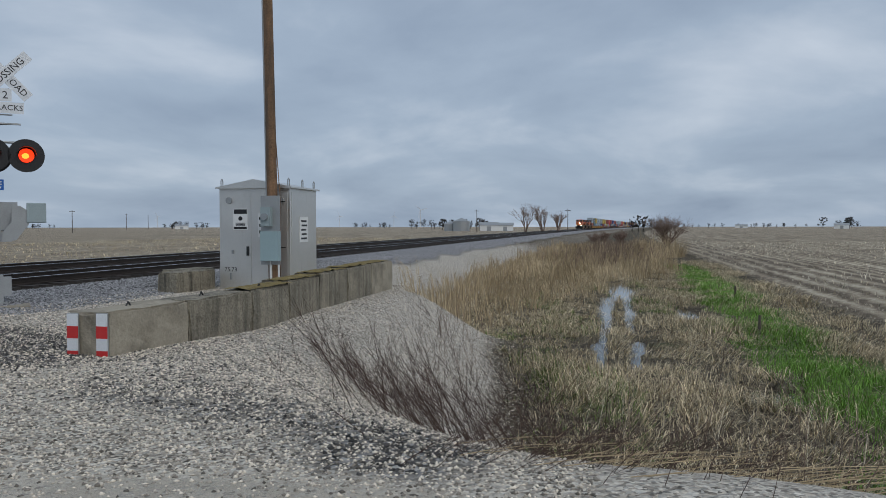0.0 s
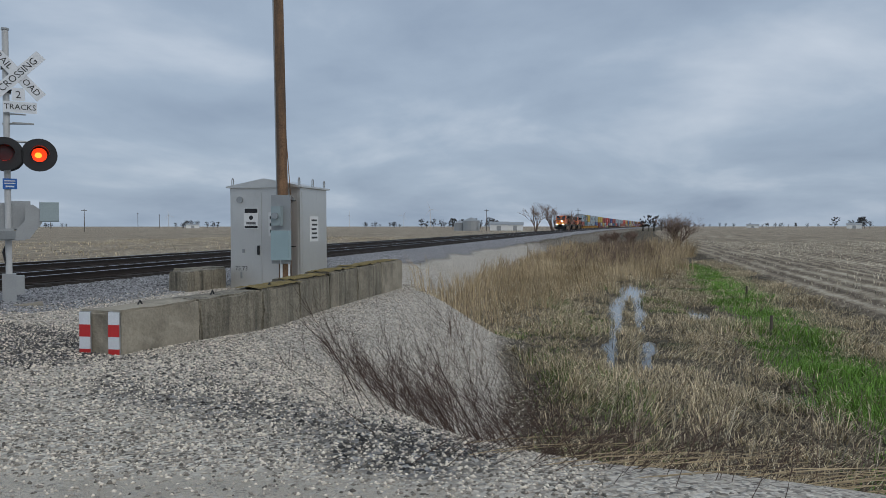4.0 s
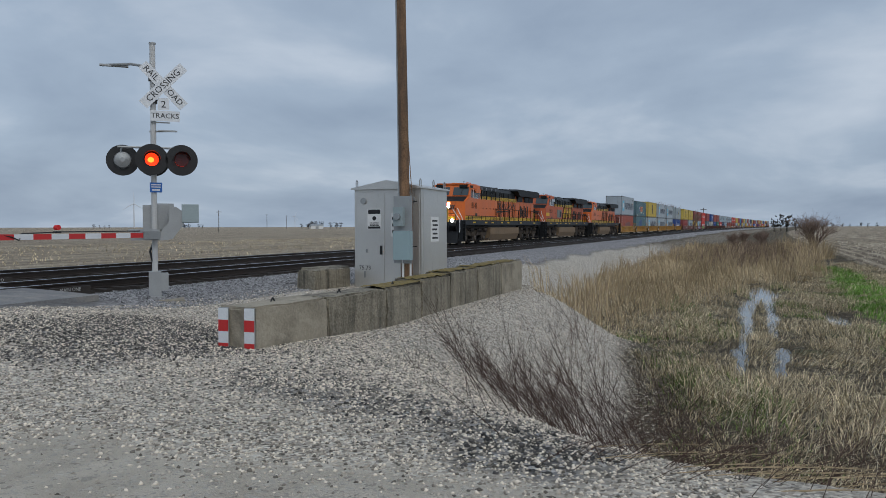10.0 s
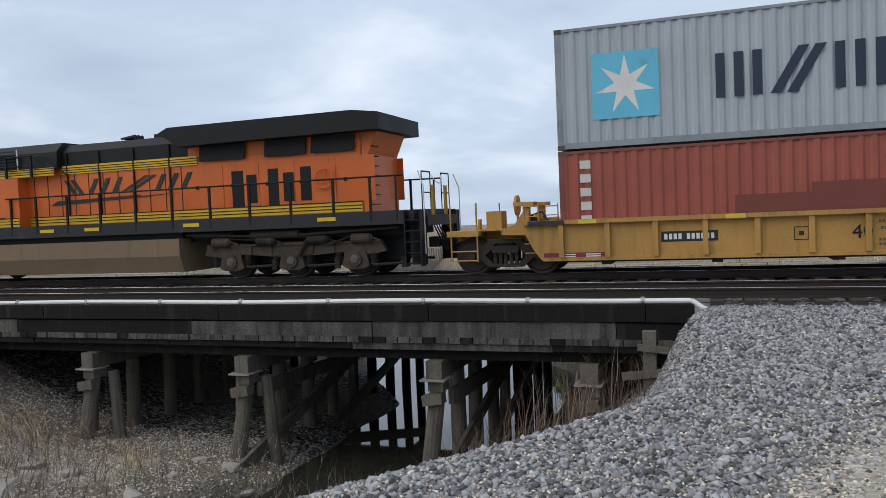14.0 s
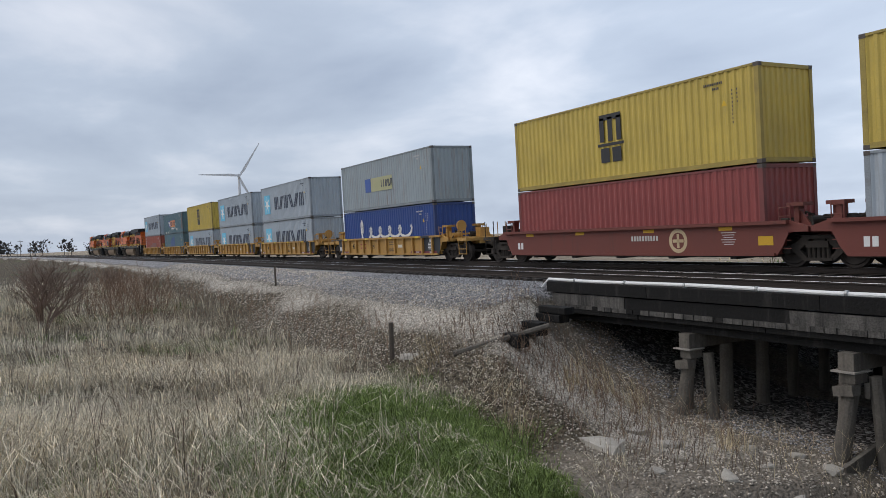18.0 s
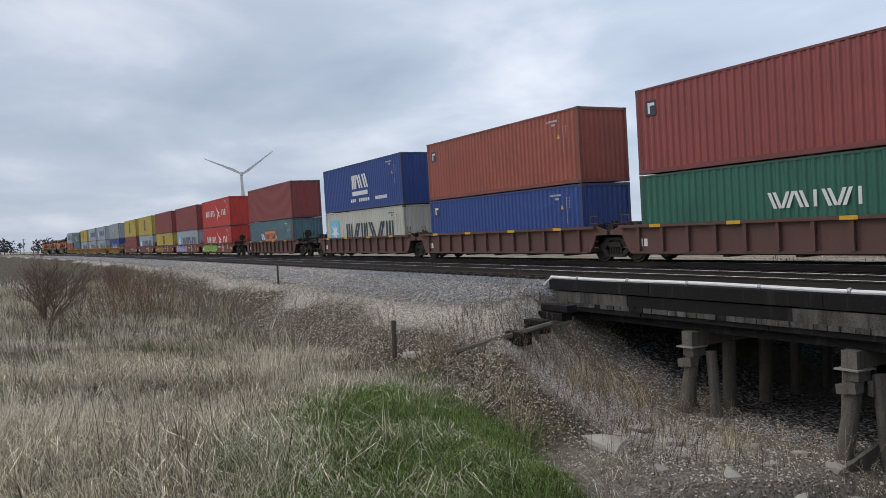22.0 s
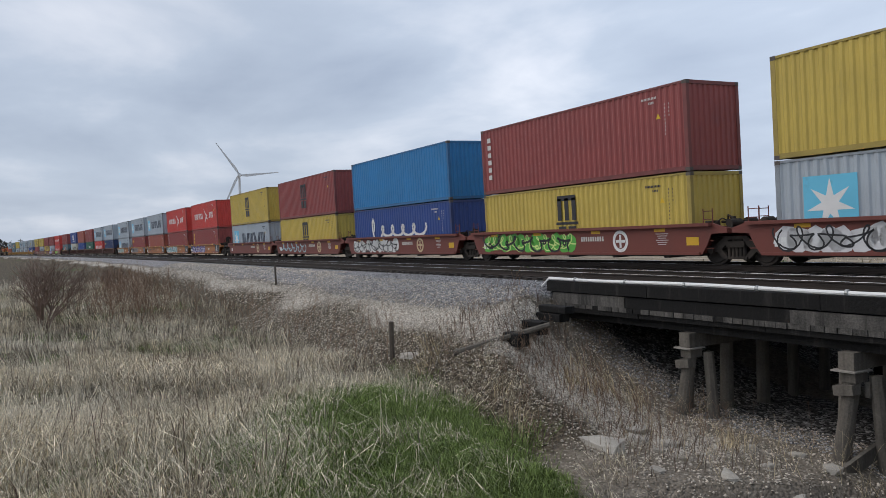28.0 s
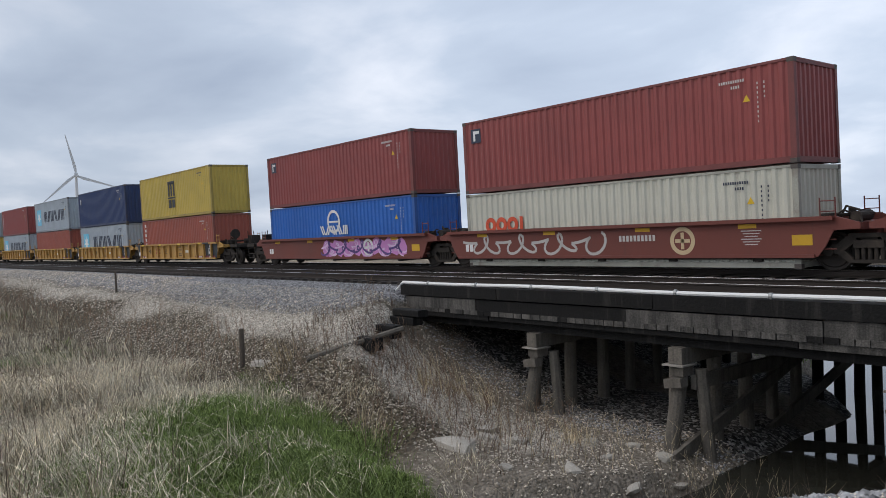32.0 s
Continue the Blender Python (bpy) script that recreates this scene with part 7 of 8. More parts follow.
def gate_arm():
    g = thing("gate_arm", "lowered red and white striped crossing gate with red lamps", "crossing gate", pose(13.55, 12.5, 1.11))
    n, ln = 14, 5.55
    for k in range(n):
        a, b = -ln * k / n - 0.12, -ln * (k + 1) / n - 0.12
        part("stripe", Build().box(b, a, -0.022, 0.022, -0.055, 0.05), (REFL_W, REFL_R)[(k + 1) % 2], g)
    for x in (-2.35, -3.9, -5.35):
        l_ = part("gate_lamp", Build().rod((x, -0.045, 0.17), (x, 0.045, 0.17), 0.05, n=14), mat("gate_lamp_red", (0.5, 0.02, 0.02), emit=0.15, bump=0, var=0.01), g, "small red gate lamp")
        part("lamp_base", Build().box(x - 0.05, x + 0.05, -0.05, 0.05, 0.065, 0.10), BLACKM, l_)
    part("lamp_cable", Build().path([(-0.2, 0.03, 0.09), (-2.2, 0.03, 0.085), (-3.1, 0.03, 0.06), (-3.2, -0.03, -0.06), (-3.35, -0.03, 0.0), (-3.8, 0.03, 0.1), (-5.2, 0.03, 0.09)], 0.012, 5), BLACKM, g)
    part("root", Build().box(-0.15, 0.35, -0.05, 0.05, -0.09, 0.08), GALV, g)
    return g


gate_arm()
# painted track names on board at the panel ends
for _x, _y, _w in ((12.05, 14.05, "MAIN ONE"), (13.4, 18.2, "MAIN TWO"), (4.95, 14.05, "MAIN ONE"), (5.6, 18.2, "MAIN TWO")):
    tb = tagged(part("track_board", Build().box(-0.55, 0.55, -0.03, 0.03, -0.24, -0.07), TIE, None, m=pose(_x + (0.8 if _x > 6 else -0.8), _y, 0.045)), "dark timber with the track's name in white letters", "board", "track name boards at the crossing")
    part("lettering", lettering(_w, 0.115, 0.001), mat("dull_white_paint", (0.42, 0.42, 0.40), rough=0.8, var=0.25, scale=8.0), tb, m=pose(0, -0.034, -0.13))

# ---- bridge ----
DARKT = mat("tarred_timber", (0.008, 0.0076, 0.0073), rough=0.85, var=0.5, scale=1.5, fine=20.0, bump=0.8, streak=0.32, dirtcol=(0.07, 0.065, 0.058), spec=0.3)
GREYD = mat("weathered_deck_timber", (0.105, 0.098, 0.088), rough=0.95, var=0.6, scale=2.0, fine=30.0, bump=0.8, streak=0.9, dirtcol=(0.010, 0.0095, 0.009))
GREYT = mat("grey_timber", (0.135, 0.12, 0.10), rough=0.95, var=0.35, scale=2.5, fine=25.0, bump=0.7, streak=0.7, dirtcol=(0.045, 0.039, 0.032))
PALET = mat("bleached_timber", (0.27, 0.25, 0.22), rough=0.95, var=0.3, scale=2.5, fine=25.0, bump=0.6)
BY0, BY1, BX0, BX1 = 13.2, 23.2, -17.6, -0.4


def bridge():
    b = thing("trestle_bridge", "old tarred timber trestle bridge carrying two tracks over a creek", "bridge", pose(0, 0, 0))
    b["kind"] = "structure"
    part("ballast_deck", Build().box(BX0 - 1.2, BX1 + 1.2, BY0 + 0.18, BY1 - 0.1, -0.52, -0.27), mat("deck_ballast", (0.17, 0.165, 0.165), rough=0.95, var=0.45, scale=8.0, fine=22.0, bump=1.0), b)
    r = random.Random(5)
    for y in (BY0, BY1 - 0.2):
        x = BX0
        for row, (z0, z1, out) in enumerate(((-0.40, -0.10, 0.06), (-0.70, -0.41, 0.02), (-0.93, -0.71, 0.0))):
            x = BX0 + (0.2 if row else 0.0)
            while x < BX1 - 0.2:
                ln = min(r.uniform(2.6, 4.6), BX1 - x)
                m = GREYD if (r.random() < 0.30 and row) else DARKT
                part("deck_timber", Build().box(x + 0.008, x + ln - 0.008, y - out - r.uniform(0, 0.03), y + 0.2, z0 + r.uniform(0, 0.015), z1 - r.uniform(0, 0.02), m=pose(0, 0, 0)), m, b)
                x += ln
        # ends of the deck planks under the curb
        x = BX0 + 0.3
        while x < BX1 - 0.4:
            w = r.uniform(0.22, 0.30)
            part("plank_end", Build().box(x, x + w - 0.02, y - 0.03 - r.uniform(0, 0.03), y + 0.1, -0.80, -0.69), DARKT if r.random() < 0.15 else GREYD, b)
            x += w
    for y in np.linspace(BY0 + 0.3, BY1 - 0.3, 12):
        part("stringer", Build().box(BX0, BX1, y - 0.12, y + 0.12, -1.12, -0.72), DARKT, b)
    # white pipe along the edge
    pp = Build().path([(BX0 - 0.35, BY0 - 0.05, -0.34), (BX0 + 0.05, BY0 - 0.03, -0.05)], 0.035, 8)
    xs = np.linspace(BX0 + 0.05, BX1 - 0.05, 24)
    pp.path([(x, BY0 - 0.03, -0.045 + 0.012 * math.sin(x * 0.9)) for x in xs], 0.042, 8)
    pp.path([(BX1 - 0.05, BY0 - 0.03, -0.045), (BX1 + 0.35, BY0 - 0.1, -0.32)], 0.042, 8)
    part("pipe", pp, WHITE, b, "white plastic pipe along the deck edge")
    for k in range(9):
        x = BX0 + 1.2 + 1.9 * k
        part("pipe_clamp", Build().rod((x - 0.03, BY0 - 0.03, -0.045), (x + 0.03, BY0 - 0.03, -0.045), 0.06, n=8), GALV, b)
    # bents
    for bi, bx in enumerate((-12.65, -8.85, -4.85, -2.1)):
        cap = part("bent_cap", Build().box(bx - 0.15, bx + 0.15, BY0 - 0.06, BY1 + 0.1, -1.44, -1.12), GREYT, b)
        part("cap_plate", Build().box(bx - 0.25, bx + 0.22, BY0 - 0.14, BY0 + 0.35, -1.475, -1.445), PALET, cap)
        part("splice_block", Build().box(bx - 0.12, bx + 0.17, BY0 - 0.06, BY0 + 0.30, -1.66, -1.48), GREYT, b)
        part("splice_block", Build().box(-0.22, 0.16, BY0 - 0.14, BY0 + 0.1, -0.09, 0.09, m=pose(bx, 0, -1.80, 0, -8, 0)), GREYT, b)
        # first five piles of each bent are grey timber, the rear four near-black
        for k, y in enumerate(np.linspace(BY0 + 0.1, BY1 - 0.4, 9)):
            lean = -0.25 if k == 0 else r.uniform(-0.06, 0.06)
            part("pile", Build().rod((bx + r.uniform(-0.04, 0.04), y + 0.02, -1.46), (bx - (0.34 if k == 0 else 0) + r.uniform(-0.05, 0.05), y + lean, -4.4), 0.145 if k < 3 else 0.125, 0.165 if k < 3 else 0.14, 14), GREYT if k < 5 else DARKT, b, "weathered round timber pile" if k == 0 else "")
        if bi in (0, 1):
            for dx in (-0.27, 0.30):
                part("pile", Build().rod((bx + dx, BY0 + 0.35, -1.55), (bx + dx * 1.6, BY0 + 0.4, -4.2), 0.12, 0.13, 9), GREYT, b)
        if bi in (1, 2):
            part("diagonal_brace", Build().box(-0.04, 0.04, 0, 8.6, -0.13, 0.13, m=pose(bx + 0.24, BY0 - 0.55, -3.16, 14.4, 0, 0)), GREYT, b)
            part("diagonal_brace", Build().box(-0.04, 0.04, 0, 6.6, -0.13, 0.13, m=pose(bx + 0.26, BY0 + 2.7, -3.39, 13.4, 0, 0)), GREYT, b)
            part("sway_beam", Build().box(-0.05, 0.05, 0, 4.4, -0.14, 0.14, m=pose(bx + 0.22, BY0 + 0.2, -1.80, -1.0, 0, 0)), GREYT, b)
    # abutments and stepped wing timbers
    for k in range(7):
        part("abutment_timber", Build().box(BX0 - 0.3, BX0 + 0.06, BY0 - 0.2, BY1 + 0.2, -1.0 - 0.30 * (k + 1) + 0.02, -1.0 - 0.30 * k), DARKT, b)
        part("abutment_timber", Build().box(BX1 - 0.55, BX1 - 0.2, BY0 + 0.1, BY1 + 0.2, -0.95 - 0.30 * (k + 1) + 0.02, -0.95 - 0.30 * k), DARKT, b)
    for x0, x1, y0, z0, z1 in ((-16.9, -15.9, 12.2, -1.06, -0.86), (-16.8, -15.7, 12.22, -0.84, -0.66), (-16.5, -15.75, 11.4, -1.30, -1.14), (-16.45, -15.7, 11.42, -1.12, -0.97), (-15.95, -15.3, 10.5, -1.45, -1.14)):
        part("wing_timber", Build().box(x0, x1, y0, y0 + 0.32, z0, z1, bev=0.02), DARKT, b, "dark squared timber of the stepped wing wall")
    part("corner_post", Build().box(-1.17, -0.97, 12.52, 12.70, -2.4, -0.46), GREYT, b)
    part("post_brace", Build().box(-1.50, -0.80, 12.46, 12.52, -0.06, 0.06, m=pose(0, 0, -0.98, 0, -7, 0)), GREYT, b)
    part("post_brace", Build().box(-1.25, -0.72, 12.45, 12.51, -0.05, 0.05, m=pose(0, 0, -0.83, 0, 6, 0)), GREYT, b)
    return b


bridge()
lt = tagged(part("loose_timber", Build().rod((-16.57, 9.46, -1.60), (-15.05, 11.26, -0.95), 0.075, 0.065, 7), GREYT), "loose grey timber lying on the bank", "timber")

# ---- vegetation ----
STRAW = mat("straw_grass", (0.56, 0.465, 0.31), rough=0.9, var=0.32, scale=1.2, bump=0, island=0.6, spec=0.2)
BROWN = mat("dead_stalk", (0.18, 0.13, 0.10), rough=0.95, var=0.2, scale=2.0, bump=0, island=0.5, spec=0.2)
PALE = mat("bleached_grass", (0.65, 0.58, 0.45), rough=0.95, var=0.3, scale=1.2, bump=0, island=0.62, spec=0.15)
REED = mat("reed_tan", (0.45, 0.35, 0.215), rough=0.9, var=0.15, scale=2.0, bump=0, island=0.35, spec=0.2)
STRIP = mat("lush_grass", (0.17, 0.31, 0.055), rough=0.8, var=0.35, scale=1.5, bump=0, island=0.55, spec=0.3)
GREEN = mat("spring_grass", (0.16, 0.22, 0.062), rough=0.8, var=0.4, scale=2.2, bump=0, island=0.6, spec=0.3)
SCRUB = mat("warm_brown_scrub", (0.27, 0.18, 0.125), rough=0.95, var=0.25, scale=2.0, bump=0, island=0.45, spec=0.2)
TWIG = mat("bare_twig", (0.075, 0.05, 0.040), rough=0.95, var=0.2, scale=2.0, bump=0, island=0.25, spec=0.2)


def blades(name, xy, h, w, lean, mtl, label, seed, spread=0.25, category="grass", far=0.012, patchy=0.6, tuft=0, tr=0.12):
    """One mesh of bent grass blades at the points xy, drawn together into tussocks of so many blades where tuft is given."""
    r = np.random.RandomState(seed)
    away = np.zeros((len(xy), 2))
    if tuft:
        mid = xy[: max(1, len(xy) // tuft)][np.arange(len(xy)) % max(1, len(xy) // tuft)]
        away = r.normal(0, 1, (len(xy), 2))
        xy = mid + away * tr * (1 + 0.5 * far * np.hypot(mid[:, 0], mid[:, 1])[:, None])
        away *= 0.75
    n = len(xy)
    x, y = xy[:, 0], xy[:, 1]
    z = height(x, y) - 0.02
    hh = h * r.uniform(0.45, 1.3, n) * (1 + patchy * np.clip(1.6 * lumps(x, y, 1.3, 61) + 1.1 * lumps(x, y, 0.45, 62), -0.6, 0.9))
    a = r.uniform(0, 2 * np.pi, n)
    side = np.stack([np.cos(a), np.sin(a), 0 * a], 1) * (w * (1 + far * np.hypot(x, y)) * r.uniform(0.5, 1.5, n))[:, None]
    b = r.uniform(0, 2 * np.pi, n)
    off = np.stack([np.cos(b), np.sin(b)], 1) * (hh * spread * r.uniform(0.3, 1.6, n) * (0.5 if tuft else 1.0))[:, None] + away * (hh * spread)[:, None] + (np.array(lean) + patchy * np.stack([lumps(x, y, 0.9, 63), lumps(x, y, 0.9, 64)], 1) * 1.6) * hh[:, None]
    base = np.stack([x, y, z], 1)
    mid = base + np.concatenate([off * 0.35, (hh * 0.6)[:, None]], 1)
    tip = base + np.concatenate([off, (hh * np.clip(1.05 - 0.5 * np.hypot(off[:, 0], off[:, 1]) / hh, 0.35, 1))[:, None]], 1)
    co = np.stack([base - side, base + side, mid + side * 0.7, mid - side * 0.7, tip], 1).reshape(-1, 3)
    k = np.arange(n)[:, None] * 5
    loops = np.concatenate([k + np.array([[0, 1, 2, 3]]), k + np.array([[3, 2, 4]])], 1).ravel()
    starts = (np.arange(n)[:, None] * 7 + np.array([[0, 4]])).ravel()
    me = bpy.data.meshes.new(name)
    me.vertices.add(len(co)); me.vertices.foreach_set("co", co.ravel())
    me.loops.add(len(loops)); me.loops.foreach_set("vertex_index", loops.astype(np.int32))
    me.polygons.add(len(starts)); me.polygons.foreach_set("loop_start", starts.astype(np.int32))
    me.update(calc_edges=True)
    me.materials.append(mtl)
    return tagged(new(name, me), label, category, kind="stuff")


def scatter(n, x0, x1, y0, y1, keep, seed, near=0.0):
    """Random points in a box, thinned by keep(x, y); near > 0 draws them in towards the road."""
    r = np.random.RandomState(seed)
    u = r.uniform(0, 1, n)
    if near:
        u = u ** near
    x = x0 + (x1 - x0) * u
    y = r.uniform(y0, y1, n)
    ok = r.uniform(0, 1, n) < keep(x, y)
    return np.stack([x[ok], y[ok]], 1)


def meadow_w(x, y):
    v = y - bendn(x)
    n1 = lumps(x, y, 0.8, 21)
    creekside = sm(1.0, 4.0, np.abs(x + 5.2))
    return (0.30 + 0.70 * sm(-0.28, 0.22, lumps(x, y, 0.95, 33))) * np.where(y > 1.5, sm(-9.8, -11.5, x), sm(-4.2, -5.6, x)) * sm(9.2, 7.0, v + 1.0 * n1) * np.clip(1.0 - 0.9 * sm(2.1, 1.3, mound(x, y)), 0, 1) * (1 - 0.9 * sm(6.0, 3.5, np.abs(x + 9.5)) * sm(6.8, 8.2, y))


def patch_green(x, y):
    n2 = lumps(x, y, 2.3, 22)
    return np.maximum(sm(2.35, 1.15, mound(x, y) + 0.7 * n2), 0.3 * (x > -11) * (y < 6.8) * (y > 2.5))


blades("dry_grass", scatter(80000, -5, -24, -4, 8.5, meadow_w, 71), 0.62, 0.0048, (0.55, -0.3), PALE, "tangled bleached grass lying over in the near meadow", 71, 0.75, tuft=26, tr=0.15)
blades("dry_grass", scatter(130000, -5, -60, -12, 11.5, meadow_w, 1, 1.7), 0.58, 0.0058, (0.2, -0.1), PALE, "matted pale dry grass on the meadow by the railway", 11, 0.45, tuft=12, tr=0.13)
blades("brown_weeds", scatter(9000, -5, -50, 0, 11.5, lambda x, y: 0.7 * meadow_w(x, y), 2, 1.6), 0.85, 0.005, (0.1, 0.05), BROWN, "thin brown dead weeds among the dry grass", 12, 0.25, "weeds", tuft=5, tr=0.12)
blades("green_grass", scatter(230000, -6, -20, 1.0, 10, patch_green, 3), 0.28, 0.0050, (0.15, -0.2), GREEN, "fresh green grass on a low mound", 13, 0.7, tuft=30, tr=0.13)
blades("dry_grass", scatter(24000, -6, -19, 2.0, 9.5, lambda x, y: sm(3.2, 1.6, mound(x, y)) * sm(-0.15, 0.4, lumps(x, y, 1.6, 28)), 78), 0.42, 0.0045, (0.5, -0.4), PALE, "bent straw tussocks among the green grass", 78, 0.9, tuft=34, tr=0.16)
blades("green_grass", scatter(75000, -8, -60, -12, 9, lambda x, y: 0.7 * sm(0.0, 0.4, lumps(x, y, 0.8, 21)) * (y < 8), 4, 1.5), 0.24, 0.006, (0, 0), GREEN, "patchy green grass in the dry meadow", 14, 0.6, tuft=14, tr=0.14)


def bank_w(x, y):
    return 0.6 * sm(-8.5, -10, x) * sm(-21, -18, x) * sm(7.8, 9.0, y) * sm(13.3, 12.6, y) * sm(-0.2, 0.4, lumps(x, y, 1.1, 26) + 0.35)


blades("bank_weeds", scatter(5000, -8, -24, 7.5, 13, bank_w, 5), 0.55, 0.0045, (0.1, -0.1), BROWN, "sparse brown weeds on the stony bank", 15, 0.35, "weeds")
blades("bank_grass", scatter(16000, -22, 2, 23.4, 34, lambda x, y: np.where(height(x, y) > -3.4, 0.9, 0.0), 80), 0.35, 0.009, (0, -0.2), STRIP, "fresh green grass on the creek's far banks", 80, 0.6, tuft=16, tr=0.2)
blades("creek_reeds", scatter(1100, -5.0, -0.6, 8.4, 14.5, lambda x, y: sm(-4.9, -4.2, x) * sm(-0.8, -1.8, x), 6), 0.9, 0.005, (0.05, -0.05), BROWN, "bare brown stems along the creek", 16, 0.35, "weeds")


def ditch_e(x, y):
    v = y - bendn(x)
    wet = np.where(height(x, y) < -2.34, 1.0, 0.0)
    edge = 1.2 + 0.14 * np.maximum(0, x - 12) + 3.8 * sm(22.5, 25.0, x) + 0.5 * lumps(x, y, 0.8, 21)
    return sm(7.0, 9.5, x) * sm(edge + 0.6, edge - 0.8, np.where(x > 40, v - 1.0, y)) * sm(-9.3, -8.2, v) * (1 - 0.97 * wet)


def strip_e(x, y):
    return sm(1.6, 0.6, np.abs(y + 4.7 + 0.02 * (x - 20) + 0.7 * lumps(x, y, 0.8, 21))) * sm(6.5, 10, x)


blades("marsh_grass", scatter(150000, 6, 80, -8.5, 9, lambda x, y: ditch_e(x, y) * (1 - 0.8 * strip_e(x, y)), 7, 1.7), 0.30, 0.0065, (-0.4, -0.2), STRAW, "flattened pale marsh grass in the wet ditch", 17, 0.9, tuft=24, tr=0.17)
blades("brown_weeds", scatter(3500, 6, 60, -8.5, 8, lambda x, y: 0.6 * ditch_e(x, y), 8, 1.6), 0.34, 0.005, (-0.2, 0.1), BROWN, "brown dead weeds standing in the ditch", 18, 0.35, "weeds")
blades("reeds", scatter(26000, 24, 130, -5, 9, lambda x, y: ditch_e(x, y) * sm(38, 52, x + 3.5 * y), 9, 1.3), 0.95, 0.009, (-0.08, 0), REED, "tan reeds standing in the ditch", 19, 0.22, "reeds")
blades("green_grass", scatter(80000, 6, 70, -8, -2.5, lambda x, y: strip_e(x, y) * (0.5 + 0.5 * sm(-0.3, 0.2, lumps(x, y, 1.5, 34))), 10, 1.5), 0.26, 0.0065, (0, 0), STRIP, "strip of bright green grass beside the field", 20, 0.6, tuft=18, tr=0.16)
blades("green_grass", scatter(48000, 8, 50, -5, 4, lambda x, y: 0.8 * ditch_e(x, y) * sm(0.0, 0.4, lumps(x, y, 1.1, 26)), 11, 1.4), 0.2, 0.007, (0, 0), GREEN, "patchy green grass in the wet ditch", 21, 0.6, tuft=16, tr=0.14)
blades("corn_stubble", scatter(70000, 8, 130, -60, -8.6, lambda x, y: sm(-8.2, -9.2, y - bendn(x)) * (np.sin(y * 8.3) > 0.55), 12, 1.6), 0.2, 0.013, (0, 0), PALE, "rows of cut corn stubble in the field", 22, 0.5, "stubble")
blades("corn_stubble", scatter(30000, -40, 170, 28, 90, lambda x, y: 1.0 * (np.sin(y * 8.3) > 0.0) * (np.abs(x - 0.543 * (y - 21.5) - 7.4) > 9.5), 13), 0.2, 0.02, (0, 0), STRAW, "rows of cut corn stubble beyond the tracks", 23, 0.5, "stubble")
blades("verge_grass", scatter(9000, -40, 120, 25.5, 28.5, lambda x, y: np.abs(x - 0.543 * (y - 21.5) - 7.3) > 5.4, 14), 0.35, 0.008, (0, 0), STRAW, "dry grass along the far side of the tracks", 24, 0.4)


blades("verge_grass", scatter(26000, 10, 90, 25.0, 140, lambda x, y: 0.9 * sm(1.9, 0.8, np.abs(x - 0.543 * (y - 21.5) - 13.2)) + 0.5 * sm(1.2, 0.6, np.abs(x - 0.543 * (y - 21.5) - 2.2)), 15), 0.22, 0.012, (0, 0), STRIP, "green grass along the verges of the far road", 25, 0.6, tuft=10, tr=0.25)


def stems(name, label, spots, mtl, seed, tall, twigs, r0=0.006, lean=(0, 0), category="weeds"):
    """Dead brushy weeds: a stem with side twigs, all three-sided rods in one mesh."""
    r = random.Random(seed)
    b = Build()
    for x, y in spots:
        z = gz(x, y)
        h = tall * r.uniform(0.6, 1.2)
        p = Vector((x, y, z - 0.03))
        d = Vector((lean[0] + r.uniform(-0.35, 0.35), lean[1] + r.uniform(-0.35, 0.35), 1)).normalized()
        pts = [p]
        for k in range(3):
            d = (d + Vector((r.uniform(-0.15, 0.15) + 0.1 * lean[0], r.uniform(-0.15, 0.15) + 0.1 * lean[1], -0.05))).normalized()
            pts.append(pts[-1] + d * h / 3)
        for k in range(3):
            b.rod(pts[k], pts[k + 1], r0 * (1 - 0.27 * k), r0 * (0.73 - 0.27 * k), 3)
        for k in range(twigs):
            t = r.uniform(0.25, 1.0)
            i = min(2, int(t * 3))
            q = pts[i].lerp(pts[i + 1], t * 3 - i)
            e = (d + Vector((r.uniform(-0.9, 0.9), r.uniform(-0.9, 0.9), r.uniform(-0.1, 0.6)))).normalized()
            b.rod(q, q + e * h * r.uniform(0.12, 0.35), r0 * 0.5, r0 * 0.2, 3)
    me = bpy.data.meshes.new(name)
    me.from_pydata([tuple(v) for v in b.v], [], b.f)
    me.materials.append(mtl)
    return tagged(new(name, me), label, category, kind="stuff")


_r = random.Random(8)


def along(n, x0, y0, x1, y1, sx, sy):
    return [(x0 + (x1 - x0) * t + _r.gauss(0, sx), y0 + (y1 - y0) * t + _r.gauss(0, sy)) for t in (_r.random() for _ in range(n))]


stems("dead_brush", "tangle of dead brown brush leaning over the gravel slope", along(230, 6.4, 0.6, 12.2, 4.0, 0.6, 0.45), TWIG, 31, 1.0, 10, 0.0042, (-0.32, 0.32))
stems("dead_brush", "low dead brush at the edge of the gravel", along(70, 5.4, -0.6, 8.6, 1.0, 0.4, 0.4), TWIG, 32, 0.6, 6, 0.0035, (0.9, -0.6))
stems("fallen_stalks", "long bleached stalks lying along the edge of the gravel", along(34, 5.7, 1.3, 6.7, -2.4, 0.2, 0.3), REED, 42, 1.5, 3, 0.0045, (0.8, -4.0))
stems("dead_brush", "dark matted brush along the edge of the gravel", along(75, 5.7, 1.5, 7.0, -1.4, 0.25, 0.3), TWIG, 44, 0.6, 9, 0.0032, (0.5, -1.2))
